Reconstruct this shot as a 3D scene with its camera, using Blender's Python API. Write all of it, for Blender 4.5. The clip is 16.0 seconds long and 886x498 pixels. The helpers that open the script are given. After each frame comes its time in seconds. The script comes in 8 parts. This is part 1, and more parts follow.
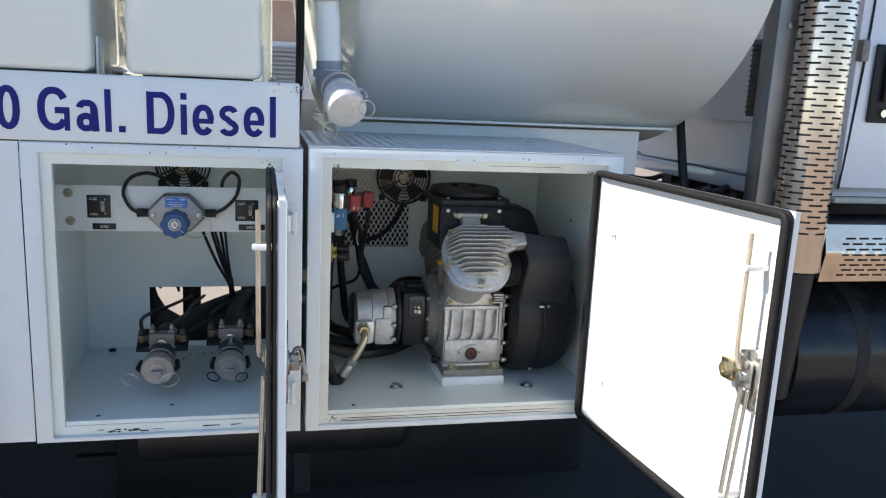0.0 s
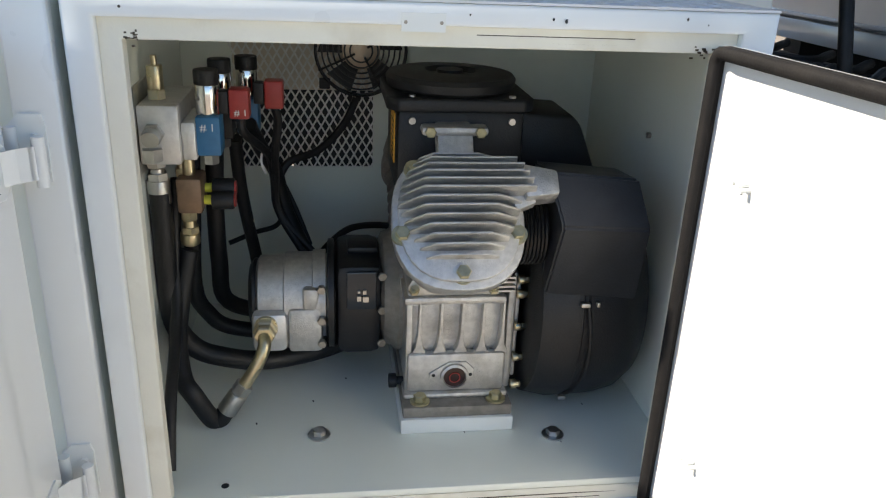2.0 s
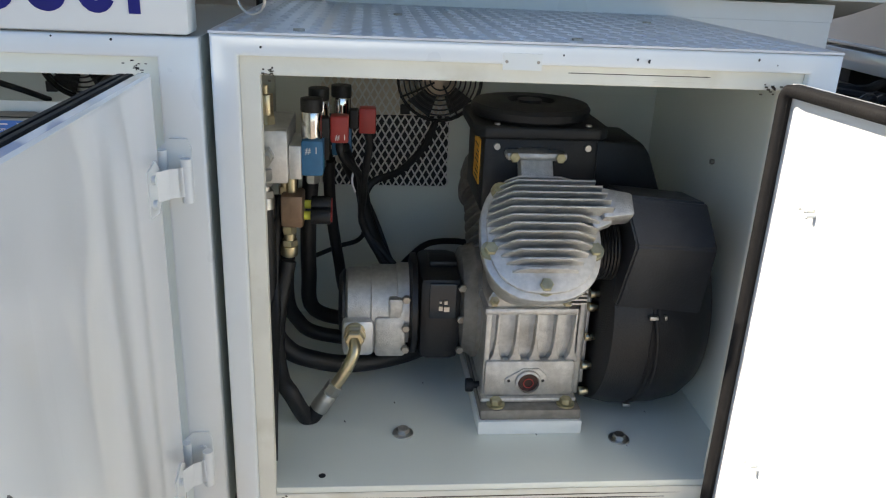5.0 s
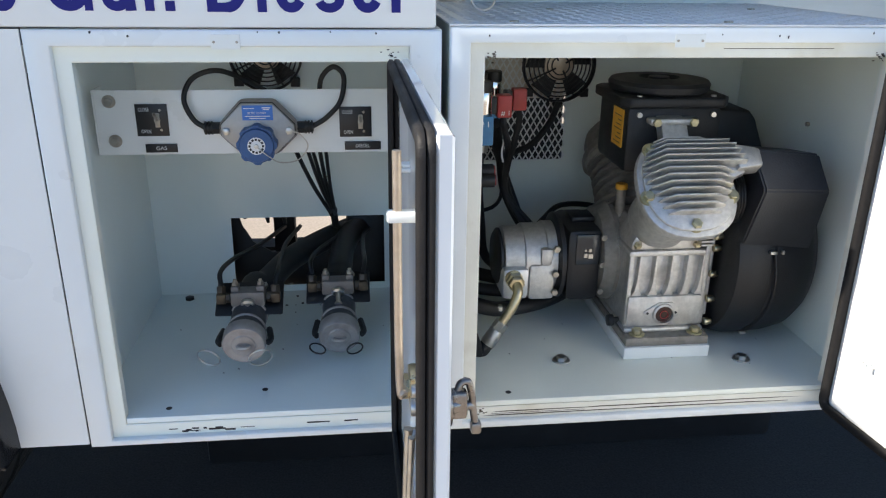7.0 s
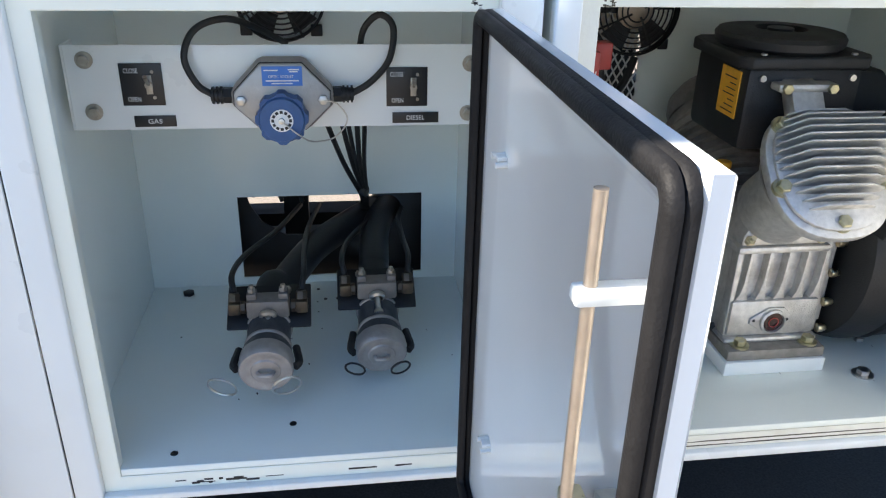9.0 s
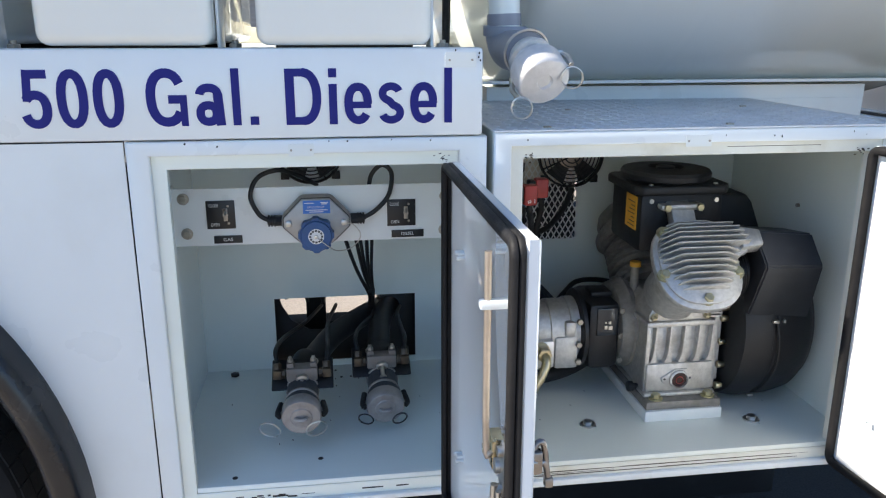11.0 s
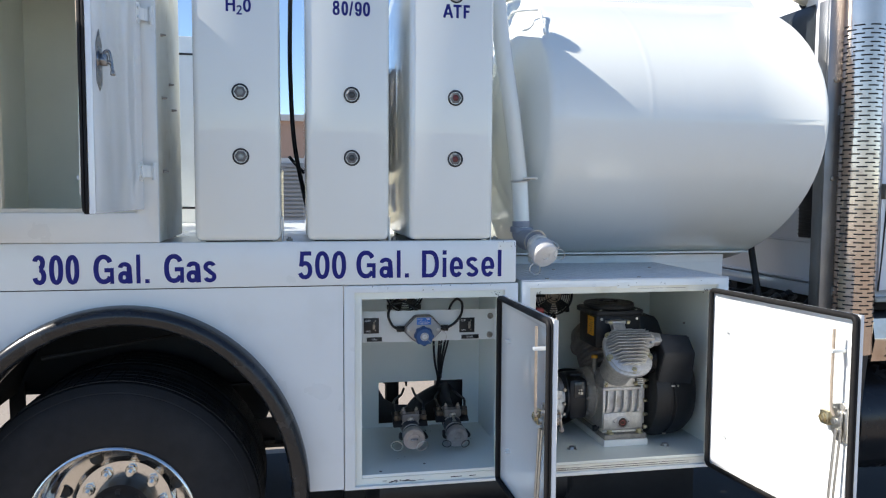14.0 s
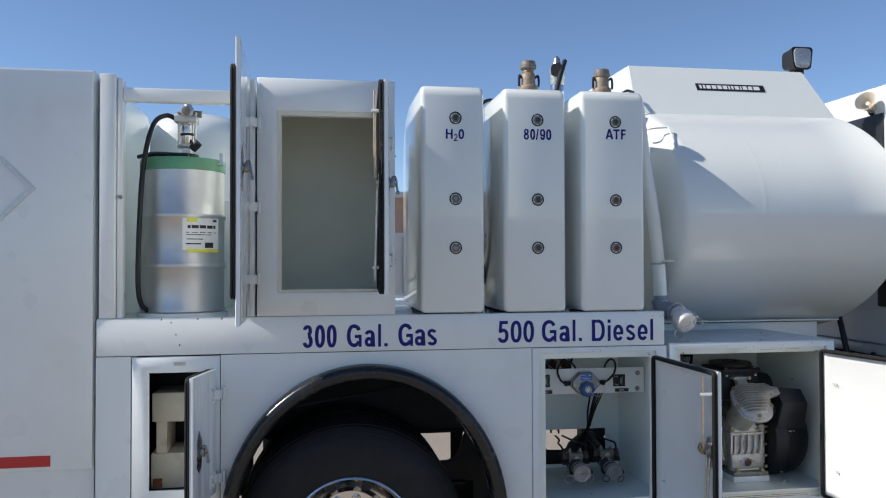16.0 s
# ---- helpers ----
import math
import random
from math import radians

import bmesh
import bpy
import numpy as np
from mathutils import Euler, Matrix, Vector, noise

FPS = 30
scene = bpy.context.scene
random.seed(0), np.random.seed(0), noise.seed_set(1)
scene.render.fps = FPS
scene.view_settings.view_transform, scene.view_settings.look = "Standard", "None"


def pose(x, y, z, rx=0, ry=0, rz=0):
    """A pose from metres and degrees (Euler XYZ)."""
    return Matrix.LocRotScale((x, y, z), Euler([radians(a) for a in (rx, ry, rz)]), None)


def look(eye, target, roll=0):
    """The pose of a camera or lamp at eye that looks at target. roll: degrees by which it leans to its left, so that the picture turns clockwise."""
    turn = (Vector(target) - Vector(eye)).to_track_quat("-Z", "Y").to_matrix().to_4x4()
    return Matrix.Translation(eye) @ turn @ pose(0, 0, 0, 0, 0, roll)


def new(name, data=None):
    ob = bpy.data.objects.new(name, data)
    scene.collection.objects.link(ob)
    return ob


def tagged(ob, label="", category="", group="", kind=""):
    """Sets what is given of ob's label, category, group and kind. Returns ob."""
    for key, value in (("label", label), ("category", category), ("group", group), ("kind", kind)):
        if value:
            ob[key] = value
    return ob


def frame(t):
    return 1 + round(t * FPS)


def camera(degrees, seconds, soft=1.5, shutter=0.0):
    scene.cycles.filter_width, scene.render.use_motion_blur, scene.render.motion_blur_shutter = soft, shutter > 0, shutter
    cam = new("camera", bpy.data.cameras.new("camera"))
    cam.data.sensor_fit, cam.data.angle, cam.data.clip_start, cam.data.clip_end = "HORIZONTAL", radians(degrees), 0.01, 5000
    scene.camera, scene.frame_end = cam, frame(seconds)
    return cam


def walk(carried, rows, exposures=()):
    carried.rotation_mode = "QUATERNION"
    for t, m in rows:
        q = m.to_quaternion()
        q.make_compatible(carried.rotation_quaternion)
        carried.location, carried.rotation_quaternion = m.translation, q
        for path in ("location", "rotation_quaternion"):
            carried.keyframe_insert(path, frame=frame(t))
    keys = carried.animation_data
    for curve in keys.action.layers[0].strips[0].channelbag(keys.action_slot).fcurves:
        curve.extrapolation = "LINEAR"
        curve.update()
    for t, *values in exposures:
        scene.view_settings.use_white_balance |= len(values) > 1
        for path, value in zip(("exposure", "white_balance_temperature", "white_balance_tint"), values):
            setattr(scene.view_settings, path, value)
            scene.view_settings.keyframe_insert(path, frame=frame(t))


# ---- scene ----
cam = camera(59.1, 16.0, soft=1.15)
PATH = [
    (0, (0.005, -2.009, 1.473), (0.442, -0.099, 1.074), 2.7),
    (0.5, (0.148, -1.731, 1.424), (0.544, 0.176, 0.966), 3.1),
    (1, (0.244, -1.427, 1.411), (0.645, 0.442, 0.825), 2.8),
    (1.5, (0.336, -1.16, 1.397), (0.709, 0.687, 0.728), 2.7),
    (2, (0.406, -0.957, 1.391), (0.684, 0.877, 0.645), 2.6),
    (2.5, (0.409, -0.781, 1.379), (0.689, 1.021, 0.558), 2.8),
    (3, (0.415, -0.707, 1.366), (0.721, 1.06, 0.48), 2.9),
    (3.2, (0.414, -0.703, 1.366), (0.724, 1.057, 0.468), 2.8),
    (5.3, (0.248, -1.132, 1.438), (0.434, 0.734, 0.743), 2.6),
    (5.5, (0.186, -1.176, 1.444), (0.379, 0.69, 0.749), 2.3),
    (6, (0.071, -1.262, 1.446), (0.269, 0.611, 0.774), 1.7),
    (6.5, (-0.002, -1.327, 1.441), (0.191, 0.555, 0.792), 1.5),
    (7, (-0.053, -1.312, 1.422), (0.16, 0.549, 0.721), 0.7),
    (7.5, (-0.118, -1.165, 1.407), (0.105, 0.678, 0.663), 0.8),
    (8, (-0.159, -0.999, 1.39), (0.097, 0.809, 0.575), 1.1),
    (8.2, (-0.163, -0.94, 1.384), (0.098, 0.851, 0.533), 1.5),
    (10.3, (-0.162, -1.141, 1.452), (0.104, 0.693, 0.699), 0.6),
    (10.5, (-0.165, -1.225, 1.463), (0.113, 0.628, 0.763), 0.4),
    (11, (-0.197, -1.453, 1.499), (0.071, 0.456, 0.964), 0.0),
    (11.5, (-0.301, -1.678, 1.543), (-0.036, 0.259, 1.123), -0.5),
    (12, (-0.395, -1.889, 1.568), (-0.071, 0.053, 1.214), 0.1),
    (12.5, (-0.442, -2.121, 1.57), (-0.071, -0.182, 1.251), 1.1),
    (13, (-0.526, -2.355, 1.597), (-0.146, -0.41, 1.329), 0.7),
    (13.5, (-0.657, -2.599, 1.602), (-0.255, -0.651, 1.394), 0.5),
    (14, (-0.76, -2.83, 1.651), (-0.373, -0.873, 1.506), 0.3),
    (14.5, (-0.91, -3.065, 1.679), (-0.531, -1.103, 1.593), 0.5),
    (15, (-1.093, -3.225, 1.694), (-0.756, -1.254, 1.665), 0.6),
    (15.5, (-1.342, -3.35, 1.709), (-1.01, -1.378, 1.737), 0.1),
    (16, (-1.547, -3.493, 1.703), (-1.227, -1.519, 1.739), -0.2),
]
EXPOSURES = [(0, 0.93, 6920, 10), (0.5, 0.94, 7020, 10), (1, 0.94, 7170, 10), (1.5, 0.87, 7520, 10), (2, 0.98, 7620, 10), (2.5, 1.78, 7770, 10), (3.2, 1.96, 7920, 10), (5.3, 0.91, 7420, 10), (6, 0.93, 7270, 10), (7, 1.20, 7070, 10), (8.2, 1.46, 7020, 10), (10.3, 1.40, 6970, 10), (11, 1.17, 6820, 10), (12, 0.96, 6620, 10), (13, 0.89, 6670, 10), (14, 0.74, 6720, 10), (14.5, 0.49, 6670, 10), (15, 0.35, 6670, 10), (15.5, 0.15, 6670, 10), (16, 0.07, 6670, 10)]
walk(cam, [(t, look(eye, target, roll)) for t, eye, target, roll in PATH], EXPOSURES)

# ---------------- world, sun, exposure ----------------
SUN_EL, SUN_AZ = 40.2, 0.0
w = bpy.data.worlds.new("sky")
scene.world = w
w.use_nodes = True
wn = w.node_tree
sky = wn.nodes.new("ShaderNodeTexSky")
sky.sky_type, sky.sun_disc = "NISHITA", False
sky.sun_elevation, sky.sun_rotation = radians(SUN_EL), radians(-90)
sky.air_density, sky.dust_density, sky.ozone_density = 0.70, 0.0, 4.0
wn.links.new(sky.outputs[0], wn.nodes["Background"].inputs[0])
wn.nodes["Background"].inputs[1].default_value = 0.142
sun_data = bpy.data.lights.new("sun", "SUN")
sun_data.energy, sun_data.angle, sun_data.color = 4.9, radians(0.53), (1.0, 0.95, 0.88)
sun = new("sun", sun_data)
ce, se = math.cos(radians(SUN_EL)), math.sin(radians(SUN_EL))
sun.matrix_world = look((-30 * ce * math.cos(radians(SUN_AZ)), 30 * ce * math.sin(radians(SUN_AZ)), 30 * se), (0, 0, 0))

# ---------------- materials ----------------
def mat(name, color, rough=0.5, metal=0.0, var=0.06, grain=40.0, bump=0.0, bump_scale=200.0, stain=None, stain_amt=0.0, stain_scale=3.0, coat=0.0, rvar=0.1, spread=0.0, coat_rough=0.08, spec=0.5):
    m = bpy.data.materials.new(name)
    m.use_nodes = True
    nt = m.node_tree
    b = nt.nodes["Principled BSDF"]
    L = nt.links.new
    tc = nt.nodes.new("ShaderNodeTexCoord")
    n1 = nt.nodes.new("ShaderNodeTexNoise")
    n1.inputs["Scale"].default_value, n1.inputs["Detail"].default_value = grain, 5
    L(tc.outputs["Object"], n1.inputs["Vector"])
    n2 = nt.nodes.new("ShaderNodeTexNoise")
    n2.inputs["Scale"].default_value, n2.inputs["Detail"].default_value = stain_scale, 6
    L(tc.outputs["Object"], n2.inputs["Vector"])
    hsv = nt.nodes.new("ShaderNodeHueSaturation")
    hsv.inputs["Color"].default_value = (*color, 1)
    mr = nt.nodes.new("ShaderNodeMapRange")
    mr.inputs["From Min"].default_value, mr.inputs["From Max"].default_value = 0.3, 0.7
    mr.inputs["To Min"].default_value, mr.inputs["To Max"].default_value = 1 - var, 1 + var
    L(n1.outputs["Fac"], mr.inputs["Value"])
    val = mr.outputs[0]
    if spread:
        oi = nt.nodes.new("ShaderNodeObjectInfo")
        mo = nt.nodes.new("ShaderNodeMapRange")
        mo.inputs["To Min"].default_value, mo.inputs["To Max"].default_value = 1 - spread, 1 + spread
        L(oi.outputs["Random"], mo.inputs["Value"])
        mu = nt.nodes.new("ShaderNodeMath")
        mu.operation = "MULTIPLY"
        L(val, mu.inputs[0])
        L(mo.outputs[0], mu.inputs[1])
        val = mu.outputs[0]
    L(val, hsv.inputs["Value"])
    out = hsv.outputs[0]
    if stain:
        ramp = nt.nodes.new("ShaderNodeMapRange")
        ramp.inputs["From Min"].default_value, ramp.inputs["From Max"].default_value = 0.56, 0.74
        ramp.inputs["To Min"].default_value, ramp.inputs["To Max"].default_value = 0.0, stain_amt
        L(n2.outputs["Fac"], ramp.inputs["Value"])
        mx = nt.nodes.new("ShaderNodeMix")
        mx.data_type = "RGBA"
        mx.inputs["B"].default_value = (0, 0, 0, 0)
        mx.inputs[7].default_value = (*stain, 1)
        L(ramp.outputs[0], mx.inputs[0])
        L(out, mx.inputs[6])
        out = mx.outputs[2]
    L(out, b.inputs["Base Color"])
    rr = nt.nodes.new("ShaderNodeMapRange")
    rr.inputs["From Min"].default_value, rr.inputs["From Max"].default_value = 0.3, 0.7
    rr.inputs["To Min"].default_value, rr.inputs["To Max"].default_value = max(0.02, rough - rvar * rough), min(1, rough + rvar)
    L(n2.outputs["Fac"], rr.inputs["Value"])
    L(rr.outputs[0], b.inputs["Roughness"])
    b.inputs["Metallic"].default_value = metal
    b.inputs["Specular IOR Level"].default_value = spec
    b.inputs["Coat Weight"].default_value = coat
    b.inputs["Coat Roughness"].default_value = coat_rough
    if bump:
        n3 = nt.nodes.new("ShaderNodeTexNoise")
        n3.inputs["Scale"].default_value, n3.inputs["Detail"].default_value = bump_scale, 3
        L(tc.outputs["Object"], n3.inputs["Vector"])
        bp = nt.nodes.new("ShaderNodeBump")
        bp.inputs["Strength"].default_value, bp.inputs["Distance"].default_value = bump, 0.002
        L(n3.outputs["Fac"], bp.inputs["Height"])
        L(bp.outputs[0], b.inputs["Normal"])
    return m


WHITE = mat("white_body_paint", (0.775, 0.80, 0.785), 0.28, 0, 0.015, 6, 0.12, 9, (0.62, 0.60, 0.53), 0.25, 4, coat=0.3)
# warm bounce off the sunlit door, put into paint; also a cream lip
CREAM_BOUNCE_IN = mat("cream_bounce_inside_paint", (0.82, 0.855, 0.775), 0.26, 0, 0.02, 5, 0.05, 40, (0.68, 0.68, 0.58), 0.14, 3.5, coat=0.3, rvar=0.0)
WHITE_IN = mat("white_inside_paint", (0.80, 0.865, 0.835), 0.24, 0, 0.02, 5, 0.05, 40, (0.70, 0.72, 0.66), 0.10, 3.5, coat=0.3, rvar=0.0)
OLIVEW = mat("aged_cabinet_lining", (0.74, 0.77, 0.68), 0.4, 0, 0.03, 6, 0.12, 60, (0.60, 0.60, 0.50), 0.2, 2.5)
HANDLE = mat("worn_chrome_handle", (0.27, 0.255, 0.245), 0.24, 1.0, 0.12, 60, 0.2, 200, (0.25, 0.22, 0.2), 0.5, 25)
DOORW = mat("glossy_door_paint", (0.82, 0.84, 0.835), 0.22, 0, 0.02, 4, 0.04, 6, (0.66, 0.63, 0.55), 0.15, 3, coat=1.0, coat_rough=0.03, rvar=0.05)
GREYCAP = mat("dull_grey_cap", (0.37, 0.345, 0.33), 0.5, 0.6, 0.1, 70, 0.3, 250, (0.2, 0.19, 0.17), 0.5, 16)
DULLST = mat("dull_stainless", (0.31, 0.315, 0.32), 0.42, 1.0, 0.1, 8, 0.15, 60, (0.24, 0.22, 0.2), 0.4, 6)
CREAM = mat("cream_overspray_bounce_paint", (0.76, 0.74, 0.64), 0.45, 0, 0.04, 14, 0.2, 120, (0.45, 0.38, 0.24), 0.5, 9)
TANKW = mat("white_tank_paint", (0.775, 0.80, 0.76), 0.32, 0, 0.012, 3, 0.03, 5, (0.66, 0.64, 0.58), 0.18, 2.2, coat=1.0, coat_rough=0.025)
CABW = mat("white_cab_paint", (0.80, 0.81, 0.83), 0.15, 0, 0.01, 3, 0, 5, coat=0.6)
BLUE_LET = mat("navy_vinyl", (0.009, 0.011, 0.165), 0.5, 0, 0.08, 30, spec=0.3)
BLACK_LET = mat("black_vinyl", (0.012, 0.012, 0.013), 0.4, 0, 0.1, 40)
WHITE_LET = mat("white_print", (0.75, 0.75, 0.74), 0.5, 0, 0.05, 90)
RUBBER = mat("black_rubber_seal", (0.011, 0.0105, 0.011), 0.62, 0, 0.2, 60, 0.3, 300, (0.022, 0.020, 0.019), 0.4, 14, spec=0.22)
FENDER = mat("black_fender_plastic", (0.013, 0.014, 0.016), 0.2, 0, 0.2, 12, 0.1, 60, (0.05, 0.05, 0.05), 0.5, 6)
TYRE = mat("tyre_rubber", (0.011, 0.0115, 0.013), 0.8, 0, 0.2, 25, 0.4, 180, (0.026, 0.025, 0.025), 0.5, 5)
CHROME = mat("polished_aluminium", (0.74, 0.72, 0.69), 0.10, 1.0, 0.04, 20, 0, 1, (0.6, 0.57, 0.52), 0.4, 14)
# brown of the mirrored ground is put into this chrome; also browns the tip
WARMCHROME = mat("ground_brown_chrome", (0.60, 0.49, 0.41), 0.13, 1.0, 0.06, 9, 0.06, 14, (0.34, 0.22, 0.15), 0.55, 7)
STEEL = mat("zinc_steel", (0.56, 0.55, 0.52), 0.33, 1.0, 0.1, 60, 0.15, 200, (0.35, 0.31, 0.25), 0.4, 20)
GALV = mat("grey_plastic_pipe", (0.27, 0.285, 0.325), 0.4, 0.1, 0.06, 30, 0.15, 150, (0.3, 0.3, 0.31), 0.4, 10)
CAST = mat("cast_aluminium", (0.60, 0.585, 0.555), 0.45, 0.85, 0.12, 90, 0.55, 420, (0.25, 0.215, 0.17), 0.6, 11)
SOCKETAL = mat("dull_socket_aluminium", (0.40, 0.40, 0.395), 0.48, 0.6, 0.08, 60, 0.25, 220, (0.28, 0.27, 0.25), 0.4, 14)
DARKCAST = mat("shaded_grimy_cast_aluminium", (0.27, 0.25, 0.22), 0.55, 0.5, 0.15, 70, 0.5, 380, (0.08, 0.07, 0.06), 0.5, 11)
# the cap's sunlit look is put into this paler cast colour
CAPBRIGHT = mat("sun_brightened_cap", (0.63, 0.615, 0.60), 0.4, 0.3, 0.06, 70, 0.35, 260, (0.5, 0.48, 0.45), 0.5, 20)
CAPAL = mat("camlock_aluminium", (0.72, 0.71, 0.69), 0.42, 0.7, 0.08, 70, 0.3, 250, (0.36, 0.34, 0.31), 0.5, 16)
WARMGREY = mat("warm_grey_valve_metal", (0.215, 0.188, 0.168), 0.55, 0.35, 0.12, 60, 0.3, 220, (0.17, 0.14, 0.12), 0.5, 20)
SCUFFAL = mat("scratched_grey_coupling", (0.06, 0.064, 0.072), 0.42, 0.4, 0.2, 60, 0.3, 200, (0.20, 0.20, 0.20), 0.5, 18)
WEATHER = mat("weathered_bronze_fitting", (0.27, 0.21, 0.155), 0.6, 0.2, 0.15, 50, 0.3, 200, (0.2, 0.16, 0.12), 0.5, 16)
ASPHALT = mat("underbody_shade_asphalt", (0.028, 0.028, 0.029), 0.92, 0, 0.35, 160, 0.9, 140, (0.045, 0.043, 0.04), 0.6, 1.5)
BRASS = mat("yellow_zinc_plate", (0.62, 0.54, 0.36), 0.28, 1.0, 0.12, 60, 0.1, 120, (0.35, 0.25, 0.1), 0.5, 30)
DARKBRONZE = mat("dark_bronze", (0.085, 0.062, 0.042), 0.4, 0.5, 0.2, 50, 0.2, 200, (0.26, 0.19, 0.1), 0.5, 30)
BRONZE = mat("dull_bronze", (0.26, 0.17, 0.11), 0.45, 0.6, 0.15, 50, 0.2, 200)
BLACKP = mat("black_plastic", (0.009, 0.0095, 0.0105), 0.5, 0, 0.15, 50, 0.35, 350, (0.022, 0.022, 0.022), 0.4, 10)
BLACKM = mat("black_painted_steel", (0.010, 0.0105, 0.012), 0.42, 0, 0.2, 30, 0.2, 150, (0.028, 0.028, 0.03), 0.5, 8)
CHASSIS = mat("dark_chassis_steel", (0.012, 0.012, 0.013), 0.65, 0, 0.3, 12, 0.3, 90, (0.035, 0.03, 0.027), 0.6, 6)
HOSE = mat("black_hydraulic_hose", (0.009, 0.009, 0.0095), 0.5, 0, 0.15, 80, 0.3, 400)
RED = mat("red_plastic", (0.36, 0.035, 0.03), 0.42, 0, 0.08, 60)
REDTAPE = mat("red_reflective_tape", (0.55, 0.03, 0.025), 0.35, 0, 0.1, 300)
BLUE = mat("blue_coil_plastic", (0.03, 0.16, 0.32), 0.4, 0, 0.1, 60, 0.1, 200)
BLUECAP = mat("blue_socket_cap", (0.022, 0.085, 0.23), 0.38, 0, 0.08, 60, 0.1, 200)
BLUELAB = mat("blue_label", (0.03, 0.17, 0.55), 0.35, 0, 0.05, 60)
YELLOW = mat("orange_warning_label", (0.75, 0.36, 0.03), 0.5, 0, 0.08, 80)
YLAB = mat("yellow_label", (0.75, 0.72, 0.08), 0.5, 0, 0.05, 80)
GREEN = mat("green_drum_lid", (0.10, 0.30, 0.16), 0.4, 0, 0.1, 20, 0.1, 60, (0.2, 0.28, 0.2), 0.4, 8)
DRUM = mat("galvanised_drum_steel", (0.60, 0.60, 0.59), 0.44, 1.0, 0.08, 12, 0.12, 40, (0.45, 0.44, 0.42), 0.4, 6)
PAPER = mat("white_label_paper", (0.78, 0.78, 0.76), 0.6, 0, 0.04, 120)
TREAD = mat("white_painted_tread_plate", (0.66, 0.68, 0.70), 0.32, 0.15, 0.06, 20, 0.1, 80, (0.45, 0.46, 0.47), 0.4, 6)
MESHM = mat("painted_expanded_metal", (0.74, 0.75, 0.72), 0.5, 0.0, 0.08, 60, 0.1, 200)
WIRE = mat("black_wire_guard", (0.02, 0.02, 0.02), 0.35, 0.3, 0.1, 60)
BROWNR = mat("brown_rod_steel", (0.52, 0.43, 0.34), 0.42, 0.6, 0.12, 60, 0.2, 200, (0.34, 0.22, 0.14), 0.5, 30)
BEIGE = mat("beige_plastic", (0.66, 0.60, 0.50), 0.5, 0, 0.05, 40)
CREAMBOX = mat("cream_enamel", (0.68, 0.63, 0.50), 0.4, 0, 0.05, 20, 0.1, 60, (0.3, 0.2, 0.12), 0.5, 10)
BOLT = mat("dull_bolt", (0.40, 0.37, 0.32), 0.42, 0.9, 0.15, 90, 0.1, 300, (0.2, 0.15, 0.1), 0.5, 40)
YBOLT = mat("yellow_zinc_bolt", (0.50, 0.45, 0.28), 0.4, 0.9, 0.15, 90, 0.1, 300)
OILMARK = mat("oily_brown_mark", (0.075, 0.058, 0.035), 0.6, 0, 0.3, 60, 0.2, 200)
RUST = mat("rust", (0.20, 0.08, 0.03), 0.8, 0, 0.3, 60, 0.5, 200)
SIGHTRING = mat("grey_sight_ring", (0.16, 0.155, 0.15), 0.42, 0.6, 0.1, 90)
GLASSG = mat("sight_glass_dark", (0.05, 0.052, 0.05), 0.12, 0, 0.1, 30)
GLASSC = mat("sight_glass_clear", (0.30, 0.32, 0.30), 0.12, 0, 0.1, 30)
OILGLASS = mat("oil_glass", (0.035, 0.012, 0.010), 0.1, 0, 0.1, 30)
GUARDP = mat("grey_black_plastic", (0.022, 0.024, 0.028), 0.42, 0, 0.15, 30, 0.25, 250, (0.07, 0.07, 0.07), 0.4, 8)
GLASSR = mat("sight_glass_red", (0.15, 0.028, 0.022), 0.14, 0, 0.1, 30)
LENS = mat("lamp_lens", (0.40, 0.41, 0.42), 0.15, 0.4, 0.2, 60, 0.4, 120)
TAN = mat("tan_render_wall", (0.46, 0.30, 0.22), 0.85, 0, 0.06, 2, 0.3, 12, (0.36, 0.26, 0.2), 0.4, 0.4)
WALLW = mat("off_white_wall", (0.62, 0.60, 0.56), 0.8, 0, 0.05, 2, 0.2, 12)
LOUVRE = mat("grey_louvre", (0.30, 0.29, 0.28), 0.6, 0, 0.08, 4)
WINDOW = mat("dark_window", (0.03, 0.035, 0.04), 0.1, 0, 0.1, 4)

GROUND = bpy.data.materials.new("sandy_asphalt")
GROUND.use_nodes = True
nt = GROUND.node_tree
tc = nt.nodes.new("ShaderNodeTexCoord")
a = nt.nodes.new("ShaderNodeTexNoise")
a.inputs["Scale"].default_value, a.inputs["Detail"].default_value = 0.25, 6
c = nt.nodes.new("ShaderNodeTexNoise")
c.inputs["Scale"].default_value, c.inputs["Detail"].default_value = 90, 4
r1 = nt.nodes.new("ShaderNodeValToRGB")
r1.color_ramp.elements[0].position, r1.color_ramp.elements[0].color = 0.35, (0.275, 0.234, 0.192, 1)
r1.color_ramp.elements[1].position, r1.color_ramp.elements[1].color = 0.68, (0.380, 0.326, 0.270, 1)
mx = nt.nodes.new("ShaderNodeMix")
mx.data_type, mx.blend_type = "RGBA", "MULTIPLY"
mx.inputs[0].default_value = 0.55
r2 = nt.nodes.new("ShaderNodeValToRGB")
r2.color_ramp.elements[0].position, r2.color_ramp.elements[1].position = 0.3, 0.65
r2.color_ramp.elements[0].color, r2.color_ramp.elements[1].color = (0.55, 0.55, 0.55, 1), (1, 1, 1, 1)
